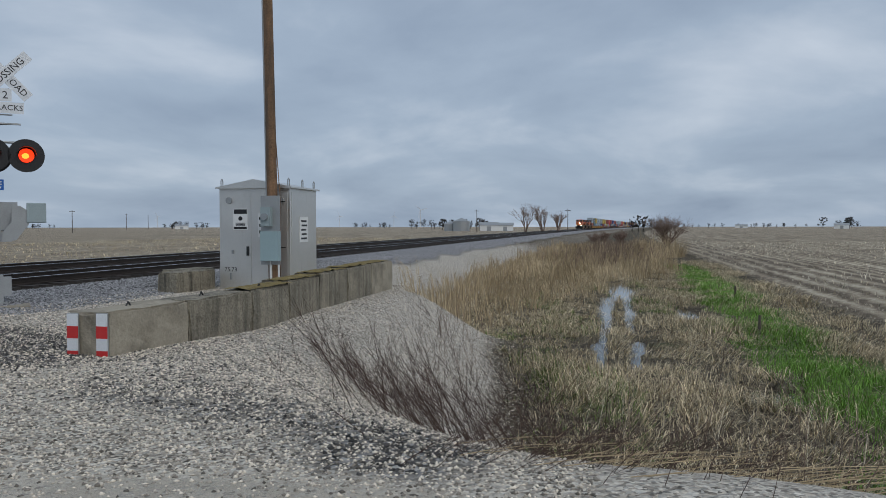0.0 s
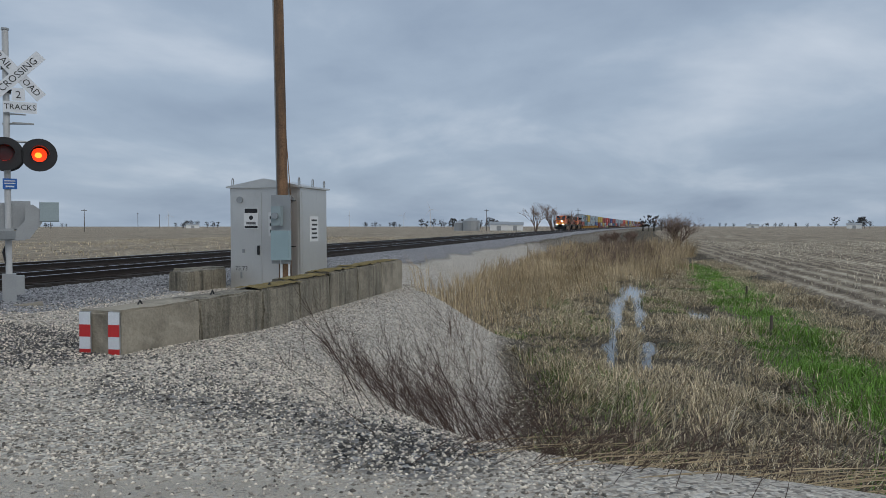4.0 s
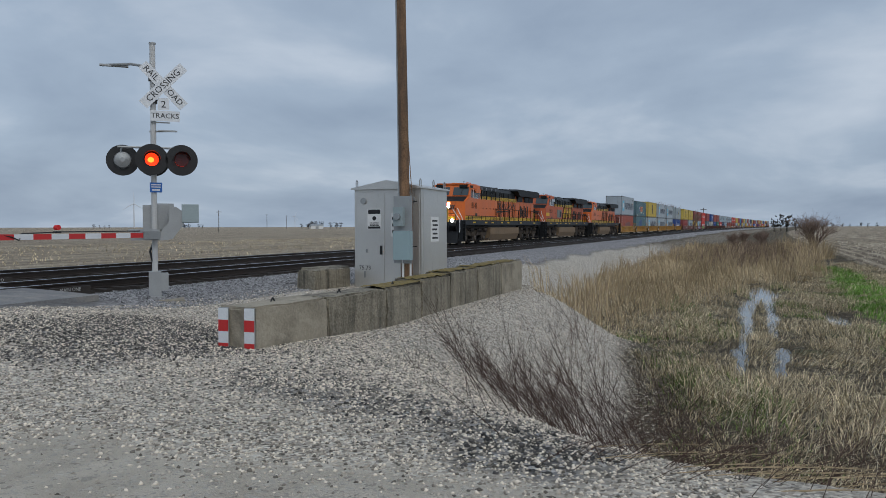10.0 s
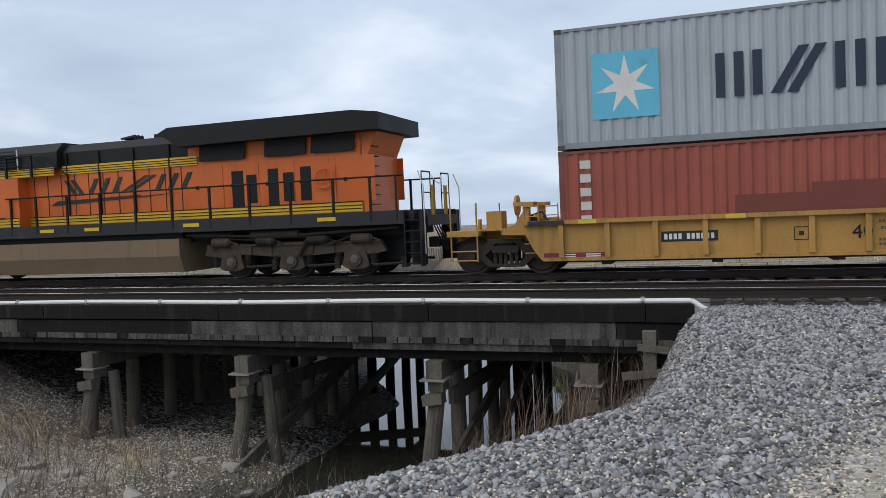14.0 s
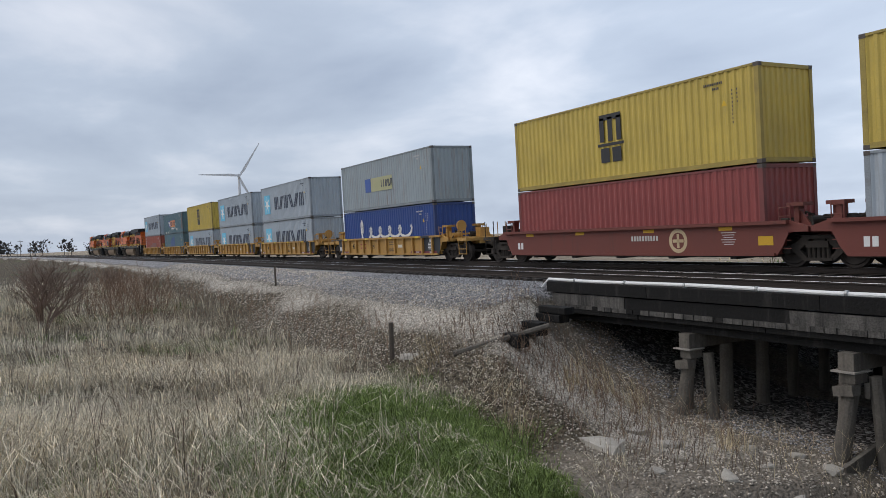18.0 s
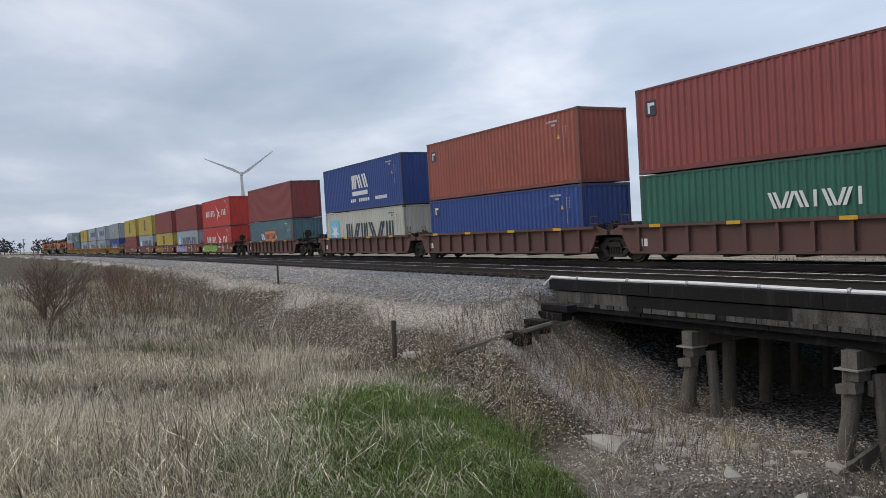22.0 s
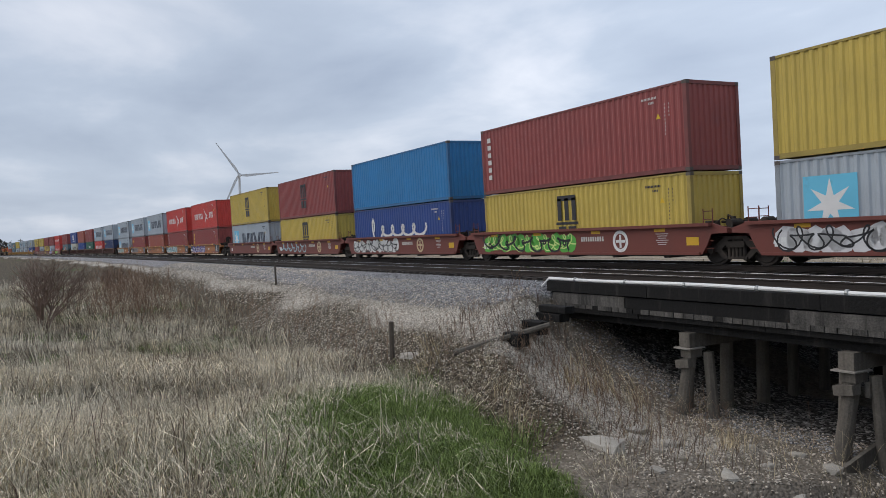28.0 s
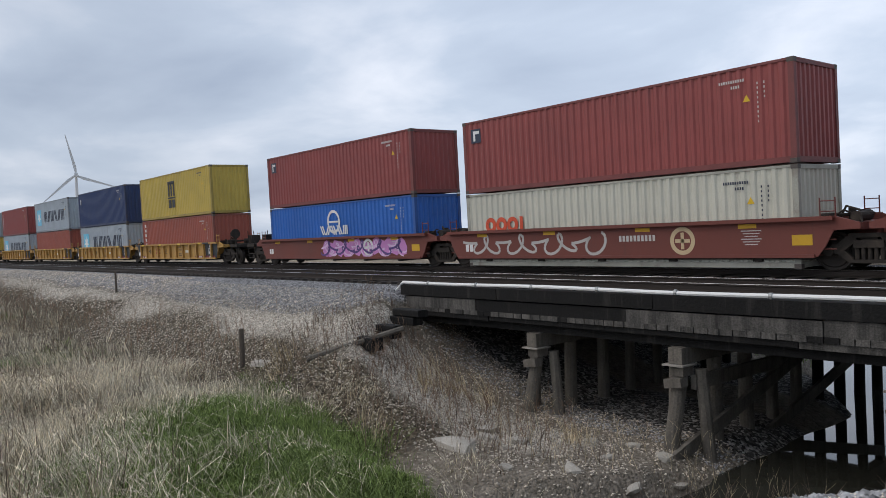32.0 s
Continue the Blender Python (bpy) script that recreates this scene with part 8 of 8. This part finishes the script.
stems("dead_stalks", "tall bleached single stalks in the ditch", along(34, 8.0, -3.2, 12.5, 0.2, 1.0, 0.9), PALE, 43, 1.15, 3, 0.0055, (0.1, -0.1))
stems("dead_brush", "brown brush standing at the foot of the gravel slope", along(70, 9.0, 0.2, 15.5, 2.4, 0.6, 0.5), TWIG, 41, 0.8, 8, 0.004, (-0.1, 0.1))
stems("dead_stalks", "tall thin dead stalks along the ditch's edge", along(40, 7.0, -2.5, 12.0, 0.5, 0.8, 0.8), BROWN, 33, 1.15, 5, 0.005, (0, 0))
stems("dead_stalks", "thin dead stalks on the gravel slope", along(70, 13.0, 3.0, 22.0, 4.2, 1.0, 0.5), BROWN, 34, 0.8, 7, 0.005, (0, 0))
stems("creek_brush", "bare brush by the creek and the bridge piles", along(150, -6.5, 9.6, -2.5, 11.5, 1.0, 0.7), BROWN, 35, 1.1, 7, 0.006, (0, 0))
stems("creek_brush", "grey-brown brush on the bank under the bridge's end", along(330, -16.8, 11.3, -10.8, 10.9, 0.9, 1.0), SCRUB, 36, 0.75, 9, 0.0055, (0.1, -0.1))
blades("dry_grass", scatter(5000, -18, -10, 8.6, 13.0, lambda x, y: sm(0.1, 0.5, lumps(x, y, 1.3, 29)), 79), 0.6, 0.0045, (0.1, -0.1), STRAW, "tufts of straw-coloured grass on the stony bank", 79, 0.4, tuft=22, tr=0.09)
stems("creek_brush", "thin pale weeds on the stony creek bank", along(120, -11.5, 10.2, -6.6, 12.2, 0.8, 1.0), STRAW, 45, 0.85, 5, 0.0045, (0, -0.1))
stems("dead_brush", "low tangled grey brush at the meadow's edge", along(260, -17.5, 1.2, -9.0, 0.0, 0.9, 0.7), PALE, 37, 0.7, 9, 0.004, (0.8, -0.1))
stems("brown_scrub", "brown scrub at the foot of the western slope", along(420, -37, 4.6, -58, 7.0, 2.5, 1.1), SCRUB, 39, 1.5, 10, 0.010, (0, 0), "scrub")
stems("slope_weeds", "low warm-brown weeds along the western stone slope", along(520, -19, 9.3, -62, 8.6, 1.5, 0.7), SCRUB, 46, 0.6, 7, 0.007, (0, 0))
stems("brown_scrub", "brown scrub between ditch and railway", along(500, 60, 1.5, 120, -1.0, 3, 2.6), BROWN, 40, 1.7, 7, 0.02, (0, 0), "scrub")
stems("slope_weeds", "dry weeds at the foot of the stone slope", along(300, 30, 7.6, 95, 7.6, 1.5, 0.9), BROWN, 38, 0.9, 6, 0.008, (0, 0))


BARK = mat("bare_bark", (0.23, 0.165, 0.13), rough=0.95, var=0.2, scale=2.0, bump=0, island=0.3, spec=0.2)


def bare_tree(name, x, y, tall, wide, seed, label, stems_=5, depth=4, r0=0.06, z=None):
    r = random.Random(seed)
    t = thing(name, label, "tree" if tall > 4 else "bush", pose(x, y, gz(x, y) if z is None else z))
    trunk, crown = Build(), Build()

    def grow(p, d, ln, rad, lev):
        q = p + d * ln
        (trunk if lev >= depth - 1 else crown).rod(p, q, rad, rad * 0.66, 5 if lev >= depth - 1 else 3)
        if lev == 0:
            return
        for _ in range(r.choice((2, 3, 3))):
            e = (d + Vector((r.uniform(-1, 1) * wide, r.uniform(-1, 1) * wide, r.uniform(-0.15, 0.5)))).normalized()
            grow(p.lerp(q, r.uniform(0.55, 1.0)), e, ln * r.uniform(0.55, 0.85), rad * 0.6, lev - 1)

    for _ in range(stems_):
        d = Vector((r.uniform(-1, 1) * wide * 0.6, r.uniform(-1, 1) * wide * 0.6, 1)).normalized()
        grow(Vector((r.uniform(-0.1, 0.1), r.uniform(-0.1, 0.1), -0.1)), d, tall * 0.32, r0, depth)
    part("trunk", trunk, BARK, t)
    part("crown", crown, BARK, t)
    return t


bare_tree("bush", -35.3, 1.1, 4.2, 0.9, 3, "bare brown bush standing in dry grass", 13, 5, 0.045)
bare_tree("bush", -52.0, 5.5, 2.4, 0.9, 4, "low bare bush beside the stone slope", 8, 4, 0.04)
bare_tree("bush", -31.0, -6.0, 2.0, 0.9, 5, "low bare bush in the meadow", 6, 4, 0.03)
bare_tree("bush", 109.8, -7.0, 6.0, 1.0, 6, "bare rounded tree at the field's edge", 20, 5, 0.075, -1.9)
blades("reeds", scatter(5000, 84, 102, -9, -1, lambda x, y: sm(1.0, 0.5, np.hypot((x - 93) / 8, (y + 4.9) / 3.4)), 77), 1.9, 0.009, (0, 0), REED, "dense golden reeds below the bare tree", 77, 0.25, "reeds")
bare_tree("bush", 92.0, -3.0, 2.2, 1.1, 7, "low brown bush in the ditch", 16, 4, 0.035)
bare_tree("bush", 150.0, -1.0, 3.4, 0.9, 8, "dark dense bush by the railway", 14, 4, 0.12)
bare_tree("bush", 158.0, 2.0, 3.2, 0.9, 9, "dark dense bush by the railway", 14, 4, 0.12)
bare_tree("bush", 128.0, 3.0, 3.4, 1.0, 10, "bare brown bush by the railway", 16, 4, 0.06)
for _k, (_a, _h) in enumerate(((83.5, 11.5), (84.8, 11.8), (85.9, 9.2))):
    bare_tree("tree", 250 * math.sin(radians(_a)), 250 * math.cos(radians(_a)), _h, 0.55, 20 + _k, "bare roadside tree with spreading branches", 4, 5, 0.22, -1.4)

# ---- posts, stones ----
POSTW = mat("old_post", (0.10, 0.082, 0.066), rough=0.95, var=0.3, scale=6.0, bump=0.5)
for _x, _y, _h, _d in ((26.8, -4.5, 0.62, 0.055), (39.6, -5.6, 0.6, 0.055), (-18.9, 8.9, 1.0, 0.075), (-36.3, 11.1, 0.95, 0.05)):
    _z = gz(_x, _y)
    p = tagged(part("fence_post", Build().rod((0, 0, -0.3), (0.02, 0.01, _h), _d, _d * 0.85, 9), POSTW, None, m=pose(_x, _y, _z, 2, 3, 0)), "short weathered wooden post in the grass", "post", "short posts by the railway")
STONE = mat("pale_stone", (0.40, 0.37, 0.32), rough=0.9, var=0.25, scale=4.0, bump=0.5, dirt=0.3)


def rock_mesh(seed, sx, sy, sz):
    bm = bmesh.new()
    bmesh.ops.create_icosphere(bm, subdivisions=1, radius=0.5)
    for v in bm.verts:
        n = noise.noise(v.co * 2.7 + Vector((seed * 7.0, 0, 0)))
        v.co *= 1 + 0.5 * n
        v.co = Vector((v.co.x * sx, v.co.y * sy, max(-0.3, min(0.36, v.co.z)) * sz))
    me = bpy.data.meshes.new("rock"); bm.to_mesh(me); bm.free()
    return me


for _k, (_x, _y, _s) in enumerate(((-10.97, 9.31, 0.95), (-11.4, 10.55, 0.55), (-10.91, 10.86, 0.62), (-11.9, 11.0, 0.7), (-8.9, 10.1, 0.45), (-9.6, 9.2, 0.35), (-18.2, 9.1, 0.6), (-13.9, 8.2, 0.28), (-8.2, 10.8, 0.45), (-8.6, 12.3, 0.5), (-9.5, 12.6, 0.4), (-9.2, 11.4, 0.3), (-10.2, 12.2, 0.35), (-8.0, 11.9, 0.4))):
    tagged(part("rock", rock_mesh(_k, _s, _s * 0.7, _s * 0.42), STONE, None, m=pose(_x, _y, gz(_x, _y) + 0.04 * _s, 0, 8 * math.sin(_k), 37 * _k)), "pale broken stone on the creek bank", "rock", "stones on the creek bank")


def gravel(name, label, n, x0, x1, y0, y1, keep, size, mtl, seed):
    """Loose stones: squashed, turned octahedra in one mesh."""
    r = np.random.RandomState(seed)
    xy = scatter(n, x0, x1, y0, y1, keep, seed)
    m = len(xy)
    base = np.array([(1, 0, 0), (-1, 0, 0), (0, 1, 0), (0, -1, 0), (0, 0, 1), (0, 0, -1)], float)
    a = r.uniform(0, 2 * np.pi, m)
    s = size * r.uniform(0.45, 1.3, (m, 3)) * r.uniform(0.6, 1.3, (m, 1)); s[:, 2] *= 0.7
    co = base[None] * s[:, None] * r.uniform(0.75, 1.25, (m, 6, 1))
    tilt = r.uniform(-0.5, 0.5, m)
    cz, sz = np.cos(tilt)[:, None], np.sin(tilt)[:, None]
    co = np.stack([co[..., 0] * cz - co[..., 2] * sz, co[..., 1], co[..., 0] * sz + co[..., 2] * cz], -1)
    ca, sa = np.cos(a)[:, None], np.sin(a)[:, None]
    co = np.stack([co[..., 0] * ca - co[..., 1] * sa, co[..., 0] * sa + co[..., 1] * ca, co[..., 2]], -1)
    z = height(xy[:, 0], xy[:, 1])
    co += np.stack([xy[:, 0], xy[:, 1], z + 0.2 * s[:, 2]], -1)[:, None]
    tri = np.array([(0, 2, 4), (2, 1, 4), (1, 3, 4), (3, 0, 4), (2, 0, 5), (1, 2, 5), (3, 1, 5), (0, 3, 5)])
    loops = (np.arange(m)[:, None, None] * 6 + tri[None]).ravel()
    me = bpy.data.meshes.new(name)
    me.vertices.add(m * 6); me.vertices.foreach_set("co", co.ravel())
    me.loops.add(len(loops)); me.loops.foreach_set("vertex_index", loops.astype(np.int32))
    me.polygons.add(m * 8); me.polygons.foreach_set("loop_start", np.arange(0, m * 24, 3, dtype=np.int32))
    me.update(calc_edges=True)
    me.materials.append(mtl)
    return tagged(new(name, me), label, "gravel", kind="stuff")


G_LIME = mat("limestone_chips", (0.52, 0.465, 0.39), rough=0.95, var=0.1, bump=0, island=0.8, spec=0.2)
G_DARK = mat("dark_chips", (0.10, 0.094, 0.089), rough=0.95, var=0.1, bump=0, island=0.6, spec=0.2)
G_BLUE = mat("ballast_chips", (0.275, 0.275, 0.28), rough=0.95, var=0.1, bump=0, island=0.75, spec=0.2)


def roadish(x, y):
    w = -2.85 + 2.25 * sm(3.6, 8.0, y)
    e = 8.4 - 2.9 * sm(5.5, 0.0, y)
    t1 = sm(1.0, 0.35, np.abs(x - 1.2 - 0.085 * np.maximum(0, y - 4.0) ** 1.85) + 0.25 * lumps(x, y, 2.3, 22))
    t2 = sm(5.9, 4.9, y + 0.5 * lumps(x, y, 0.8, 21)) * sm(2.4, 3.2, x) * sm(5.2, 4.4, x + 0.3 * lumps(x, y, 2.3, 22))
    t2 = np.maximum(t2, 0.8 * sm(10.3, 11.3, y + 0.4 * lumps(x, y, 0.8, 21)) * sm(3.4, 4.4, x) * sm(9.6, 8.4, x))
    return np.clip(1 - 0.93 * np.maximum(t1, t2), 0, 1) * (x > w - 3.4) * (np.hypot(x, y) > 1.2)


gravel("road_gravel", "loose pale limestone gravel on the road and its bank", 150000, -6, 11, 0.2, 12.3, lambda x, y: roadish(x, y) * np.clip(7.0 / (np.hypot(x, y) + 1), 0.25, 1), 0.017, G_LIME, 51)
gravel("slope_gravel", "loose pale gravel on the slope behind the barrier", 80000, 7, 26, 0.8, 12, lambda x, y: sm(0.6, 1.6, y - 0.16 * np.maximum(0, x - 10)) * np.clip(9.0 / (np.hypot(x, y) + 1), 0.2, 1), 0.02, G_LIME, 52)
gravel("dark_gravel", "coarse dark stones scattered on the gravel", 26000, 4.5, 13, 1.5, 12, lambda x, y: np.clip(sm(2.0, 0.8, np.hypot((x - 8.8) * 0.8, (y - 8.3) * 0.55) + 0.7 * lumps(x, y, 2.3, 22)) + 0.42 * sm(1.1, 0.1, np.abs(x - 5.5 - 0.37 * y) + 0.6 * lumps(x, y, 2.3, 22)) * (y < 5.8), 0, 1), 0.022, G_DARK, 53)
gravel("bank_stones", "coarse grey stones on the bank beside the bridge", 62000, -5.0, 4.6, 3.0, 13.1, lambda x, y: sm(-4.8, -3.8, x - 0.2 * (y - 6)) * sm(0.7, -0.5, x - bank_edge(y) + 0.4 * lumps(x, y, 2.3, 22)) * 0.95, 0.033, G_BLUE, 54)
gravel("ballast_stones", "grey ballast stones along the near track", 60000, -30, 34, 11.0, 14.3, lambda x, y: np.where((x > 4.4) & (x < 12.6), 0, 1.0) * np.where((x > -17.8) & (x < -0.2) & (y < 13.3), 0, 1), 0.028, G_BLUE, 55)
gravel("bank_stones", "mixed stones on the western bank", 52000, -34, -7.2, 7.6, 14.5, lambda x, y: sm(7.8, 9.6, y) * 0.8 * np.where((x < -17) & (y > 12.6), 0, 1) * (1 - 0.40 * sm(-13.0, -10.5, x)), 0.027, mat("mixed_chips", (0.50, 0.445, 0.375), rough=0.95, var=0.15, bump=0, island=0.6, spec=0.2), 56)

gravel("bank_stones", "pale stones on the western slope of the track bed", 45000, -70, -33, -6.0, 15.0, lambda x, y: sm(8.9, 10.4, y - bendn(x)) * sm(14.0, 13.2, y - bendn(x)), 0.042, MATS["mixed_chips"], 57)

# ---- far things ----
TURB = mat("turbine_white", (0.62, 0.64, 0.66), rough=0.5, var=0.03, bump=0)
ROTORS = []


def turbine(az, dist, hub, blade, phase, label):
    x, y = dist * math.sin(radians(az)), dist * math.cos(radians(az))
    t = thing("wind_turbine", label, "wind turbine", pose(x, y, -1.3, 0, 0, -az), "wind turbines on the plain")
    part("tower", Build().rod((0, 0, 0), (0, 0, hub), 0.028 * hub, 0.016 * hub, 14), TURB, t)
    part("nacelle", Build().box(-0.02 * hub, 0.02 * hub, -0.04 * hub, 0.06 * hub, hub - 0.012 * hub, hub + 0.03 * hub), TURB, t)
    rot = new("rotor")
    rot.parent = t
    rot.matrix_basis = pose(0, -0.05 * hub, hub)
    for k in range(3):
        b = Build().prism([(-0.012 * blade, 0), (0.03 * blade, 0.02 * blade), (0.055 * blade, 0.2 * blade), (0.012 * blade, blade), (-0.004 * blade, blade), (-0.014 * blade, 0.2 * blade)], -0.006 * blade, 0.006 * blade, axis="y")
        part("blade", b, TURB, rot, m=pose(0, 0, 0, 0, 120 * k, 0))
    part("hub", Build().rod((0, -0.03 * hub, 0), (0, 0.02 * hub, 0), 0.022 * hub, n=10), TURB, rot)
    ROTORS.append((rot, phase))
    return t


turbine(-75.36, 910, 80, 44, 0.0, "white wind turbine turning beyond the railway")
for _az, _el, _ph in ((75.7, 1.23, 20), (73.73, 0.80, 70), (69.7, 0.78, 45), (46.0, 1.6, 10), (33.2, 1.13, 60), (34.3, 1.14, 95), (57.0, 0.75, 30), (48.5, 0.8, 15), (-68.0, 1.2, 40)):
    _d = 80 / math.tan(radians(_el))
    if _d > 2900:
        _d = 2900
    turbine(_az, _d, (math.tan(radians(_el)) * _d) + 2.6, 0.5 * math.tan(radians(_el)) * _d, _ph, "distant white wind turbine on the plain")

FARW = mat("far_wood", (0.04, 0.038, 0.035), rough=1.0, var=0.3, scale=0.2, bump=0, island=0.35)


def grove(az, dist, wide, tall, seed, label, n=12):
    r = random.Random(seed)
    cx, cy = dist * math.sin(radians(az)), dist * math.cos(radians(az))
    b = Build()
    for _ in range(n):
        u = r.uniform(-wide / 2, wide / 2)
        x, y = cx + u * math.cos(radians(az)), cy - u * math.sin(radians(az)) + r.uniform(-8, 8)
        h = tall * r.uniform(0.5, 1.1)
        b.rod((x, y, -1.6), (x, y, h * 0.5), 0.25, 0.12, 4)
        for _k in range(34):
            p = Vector((x + r.gauss(0, h * 0.20), y + r.gauss(0, h * 0.20), h * r.uniform(0.15, 1.0)))
            q = p + Vector((r.uniform(-1, 1), r.uniform(-1, 1), r.uniform(0.3, 1.2))) * h * 0.16
            b.rod(p, q, 0.16 * h * r.uniform(0.25, 0.6), 0.02, 4)
    me = bpy.data.meshes.new("grove")
    me.from_pydata([tuple(v) for v in b.v], [], b.f)
    me.materials.append(FARW)
    return tagged(new("grove", me), label, "trees", kind="stuff")


for _k, (_az, _d, _w, _t, _n) in enumerate(((58.9, 900, 55, 7.5, 12), (76.6, 800, 30, 8.0, 8), (78.6, 560, 22, 6.5, 7), (80.0, 700, 20, 7.5, 7), (71.6, 1100, 60, 7, 10), (105.2, 800, 30, 8.5, 9), (98.0, 1100, 120, 5, 14), (101.0, 1200, 60, 5, 8), (31.5, 1000, 16, 7, 4), (44.0, 1100, 18, 6, 4), (91.4, 420, 12, 6, 6), (-88.0, 520, 60, 7.5, 12), (-91.5, 460, 40, 9.5, 10), (-84.0, 700, 40, 9, 8), (-94.0, 300, 26, 6, 8), (49.0, 1300, 70, 6, 10))):
    grove(_az, _d, _w, _t, 60 + _k, "distant bare trees on the plain", _n)


def at(az, dist):
    return dist * math.sin(radians(az)), dist * math.cos(radians(az))


def silo(az, dist, r_, h, label):
    x, y = at(az, dist)
    s = thing("grain_silo", label, "silo", pose(x, y, -1.4), "farm silos")
    part("tank", Build().rod((0, 0, 0), (0, 0, h), r_, n=20), GALV, s)
    part("roof", Build().rod((0, 0, h), (0, 0, h * 1.35), r_ * 1.03, 0.3, n=20), GALV, s)
    part("stair", Build().rod((r_ * -1.0, -r_, 0.4), (r_ * 0.7, -r_ * 0.9, h * 1.05), 0.25, n=4), GALV, s)


silo(78.75, 420, 4.6, 5.4, "galvanised grain silo with a conical roof")
silo(77.95, 425, 3.6, 4.2, "small galvanised grain silo with a conical roof")


def barn(az, dist, wide, deep, h, wall, label):
    x, y = at(az, dist)
    s = thing("farm_shed", label, "shed", pose(x, y, -1.4, 0, 0, -az), "farm sheds")
    part("wall", Build().box(-wide / 2, wide / 2, 0, deep, 0, h), wall, s)
    part("roof", Build().prism([(-0.4, h), (deep + 0.4, h), (deep / 2, h * 1.5)], -wide / 2 - 0.4, wide / 2 + 0.4), GALV, s)
    part("door", Build().box(-wide * 0.12, wide * 0.12, -0.06, 0.0, 0, h * 0.8), GALV, s)


barn(80.8, 430, 10, 9, 3.4, WHITE, "long pale metal farm shed")
barn(82.0, 432, 9, 9, 3.2, WHITE, "low pale metal farm shed")
barn(58.6, 880, 14, 10, 3.6, WHITE, "distant white farmhouse among trees")
barn(104.8, 780, 12, 9, 3.4, WHITE, "distant white farm building")
barn(98.6, 1000, 14, 9, 3.2, WHITE, "distant white farm building")
for _az, _d, _h in ((51.65, 360, 8.6), (55.0, 800, 14), (56.4, 900, 14), (79.9, 380, 9.6), (49.6, 700, 9), (-89.5, 420, 7.5), (66.6, 900, 13), (86.6, 300, 8)):
    _x, _y = at(_az, _d)
    t = thing("power_pole", "distant wooden power pole with a crossarm", "power pole", pose(_x, _y, -1.4, 0, 0, -_az), "power poles on the plain")
    part("pole", Build().rod((0, 0, 0), (0, 0, _h + 1.4), 0.16 * _h / 8, 0.11 * _h / 8, 6), POSTW, t)
    part("crossarm", Build().box(-1.1, 1.1, -0.08, 0.08, _h + 0.6, _h + 0.8), POSTW, t)
# marker stakes by the far road
for _k in range(3):
    tagged(part("marker_stake", Build().rod((0, 0, -0.1), (0.03, 0, 1.0), 0.04, n=6), WHITE, None, m=pose(15.6 + 0.55 * _k, 25.5 + 0.5 * _k, gz(15.6, 25.5), 4, 5 * _k, 0)), "white marker stake beside the road", "stake", "stakes beside the road")


# ---- what moves ----
def on_track(s, z=0.0):
    a = math.degrees(math.atan((bend(s + 1) - bend(s - 1)) / 2))
    return pose(s, FAR_Y + bend(s), 0, 0, 0, a) @ pose(0, 0, 0, LEAN, 0, 0) @ pose(0, 0, z)


def flash_rows(f, phase):
    """The lens turns its lit face out for half of each beat of the flasher."""
    p = f.matrix_basis.translation.copy()
    face = phase
    rows = [(0.0, pose(*p, 0, 0, 180 * face))]
    beats = [0.28 + 0.5 * k for k in range(0, 8)] + [4.52] + [5.30 + 0.5 * k for k in range(0, 17)]
    turn = 180.0 * face
    for b in beats:
        for j in (0, 1, 2, 3):
            rows.append((b + j / 30.0, pose(*p, 0, 0, turn + 60 * j)))
        turn += 180
    rows.append((32.0, pose(*p, 0, 0, turn)))
    return rows


def motions():
    for ob, o in LOCOS + CARS:
        walk(ob, [(t, on_track(o - PX * (t - T0))) for t in range(0, 33, 2)])
    for ob, o, z in CONTAINERS:
        walk(ob, [(t, on_track(o - PX * (t - T0), z)) for t in range(0, 33, 2)])
    for rot, ph in ROTORS:
        q = rot.matrix_basis.translation.copy()
        walk(rot, [(t, pose(q.x, q.y, q.z, 0, ph + 65.4 * (t - 17.5), 0)) for t in range(0, 33)])
    walk(FLASHERS[0], flash_rows(FLASHERS[0], 1))
    walk(FLASHERS[1], flash_rows(FLASHERS[1], 0))


motions()
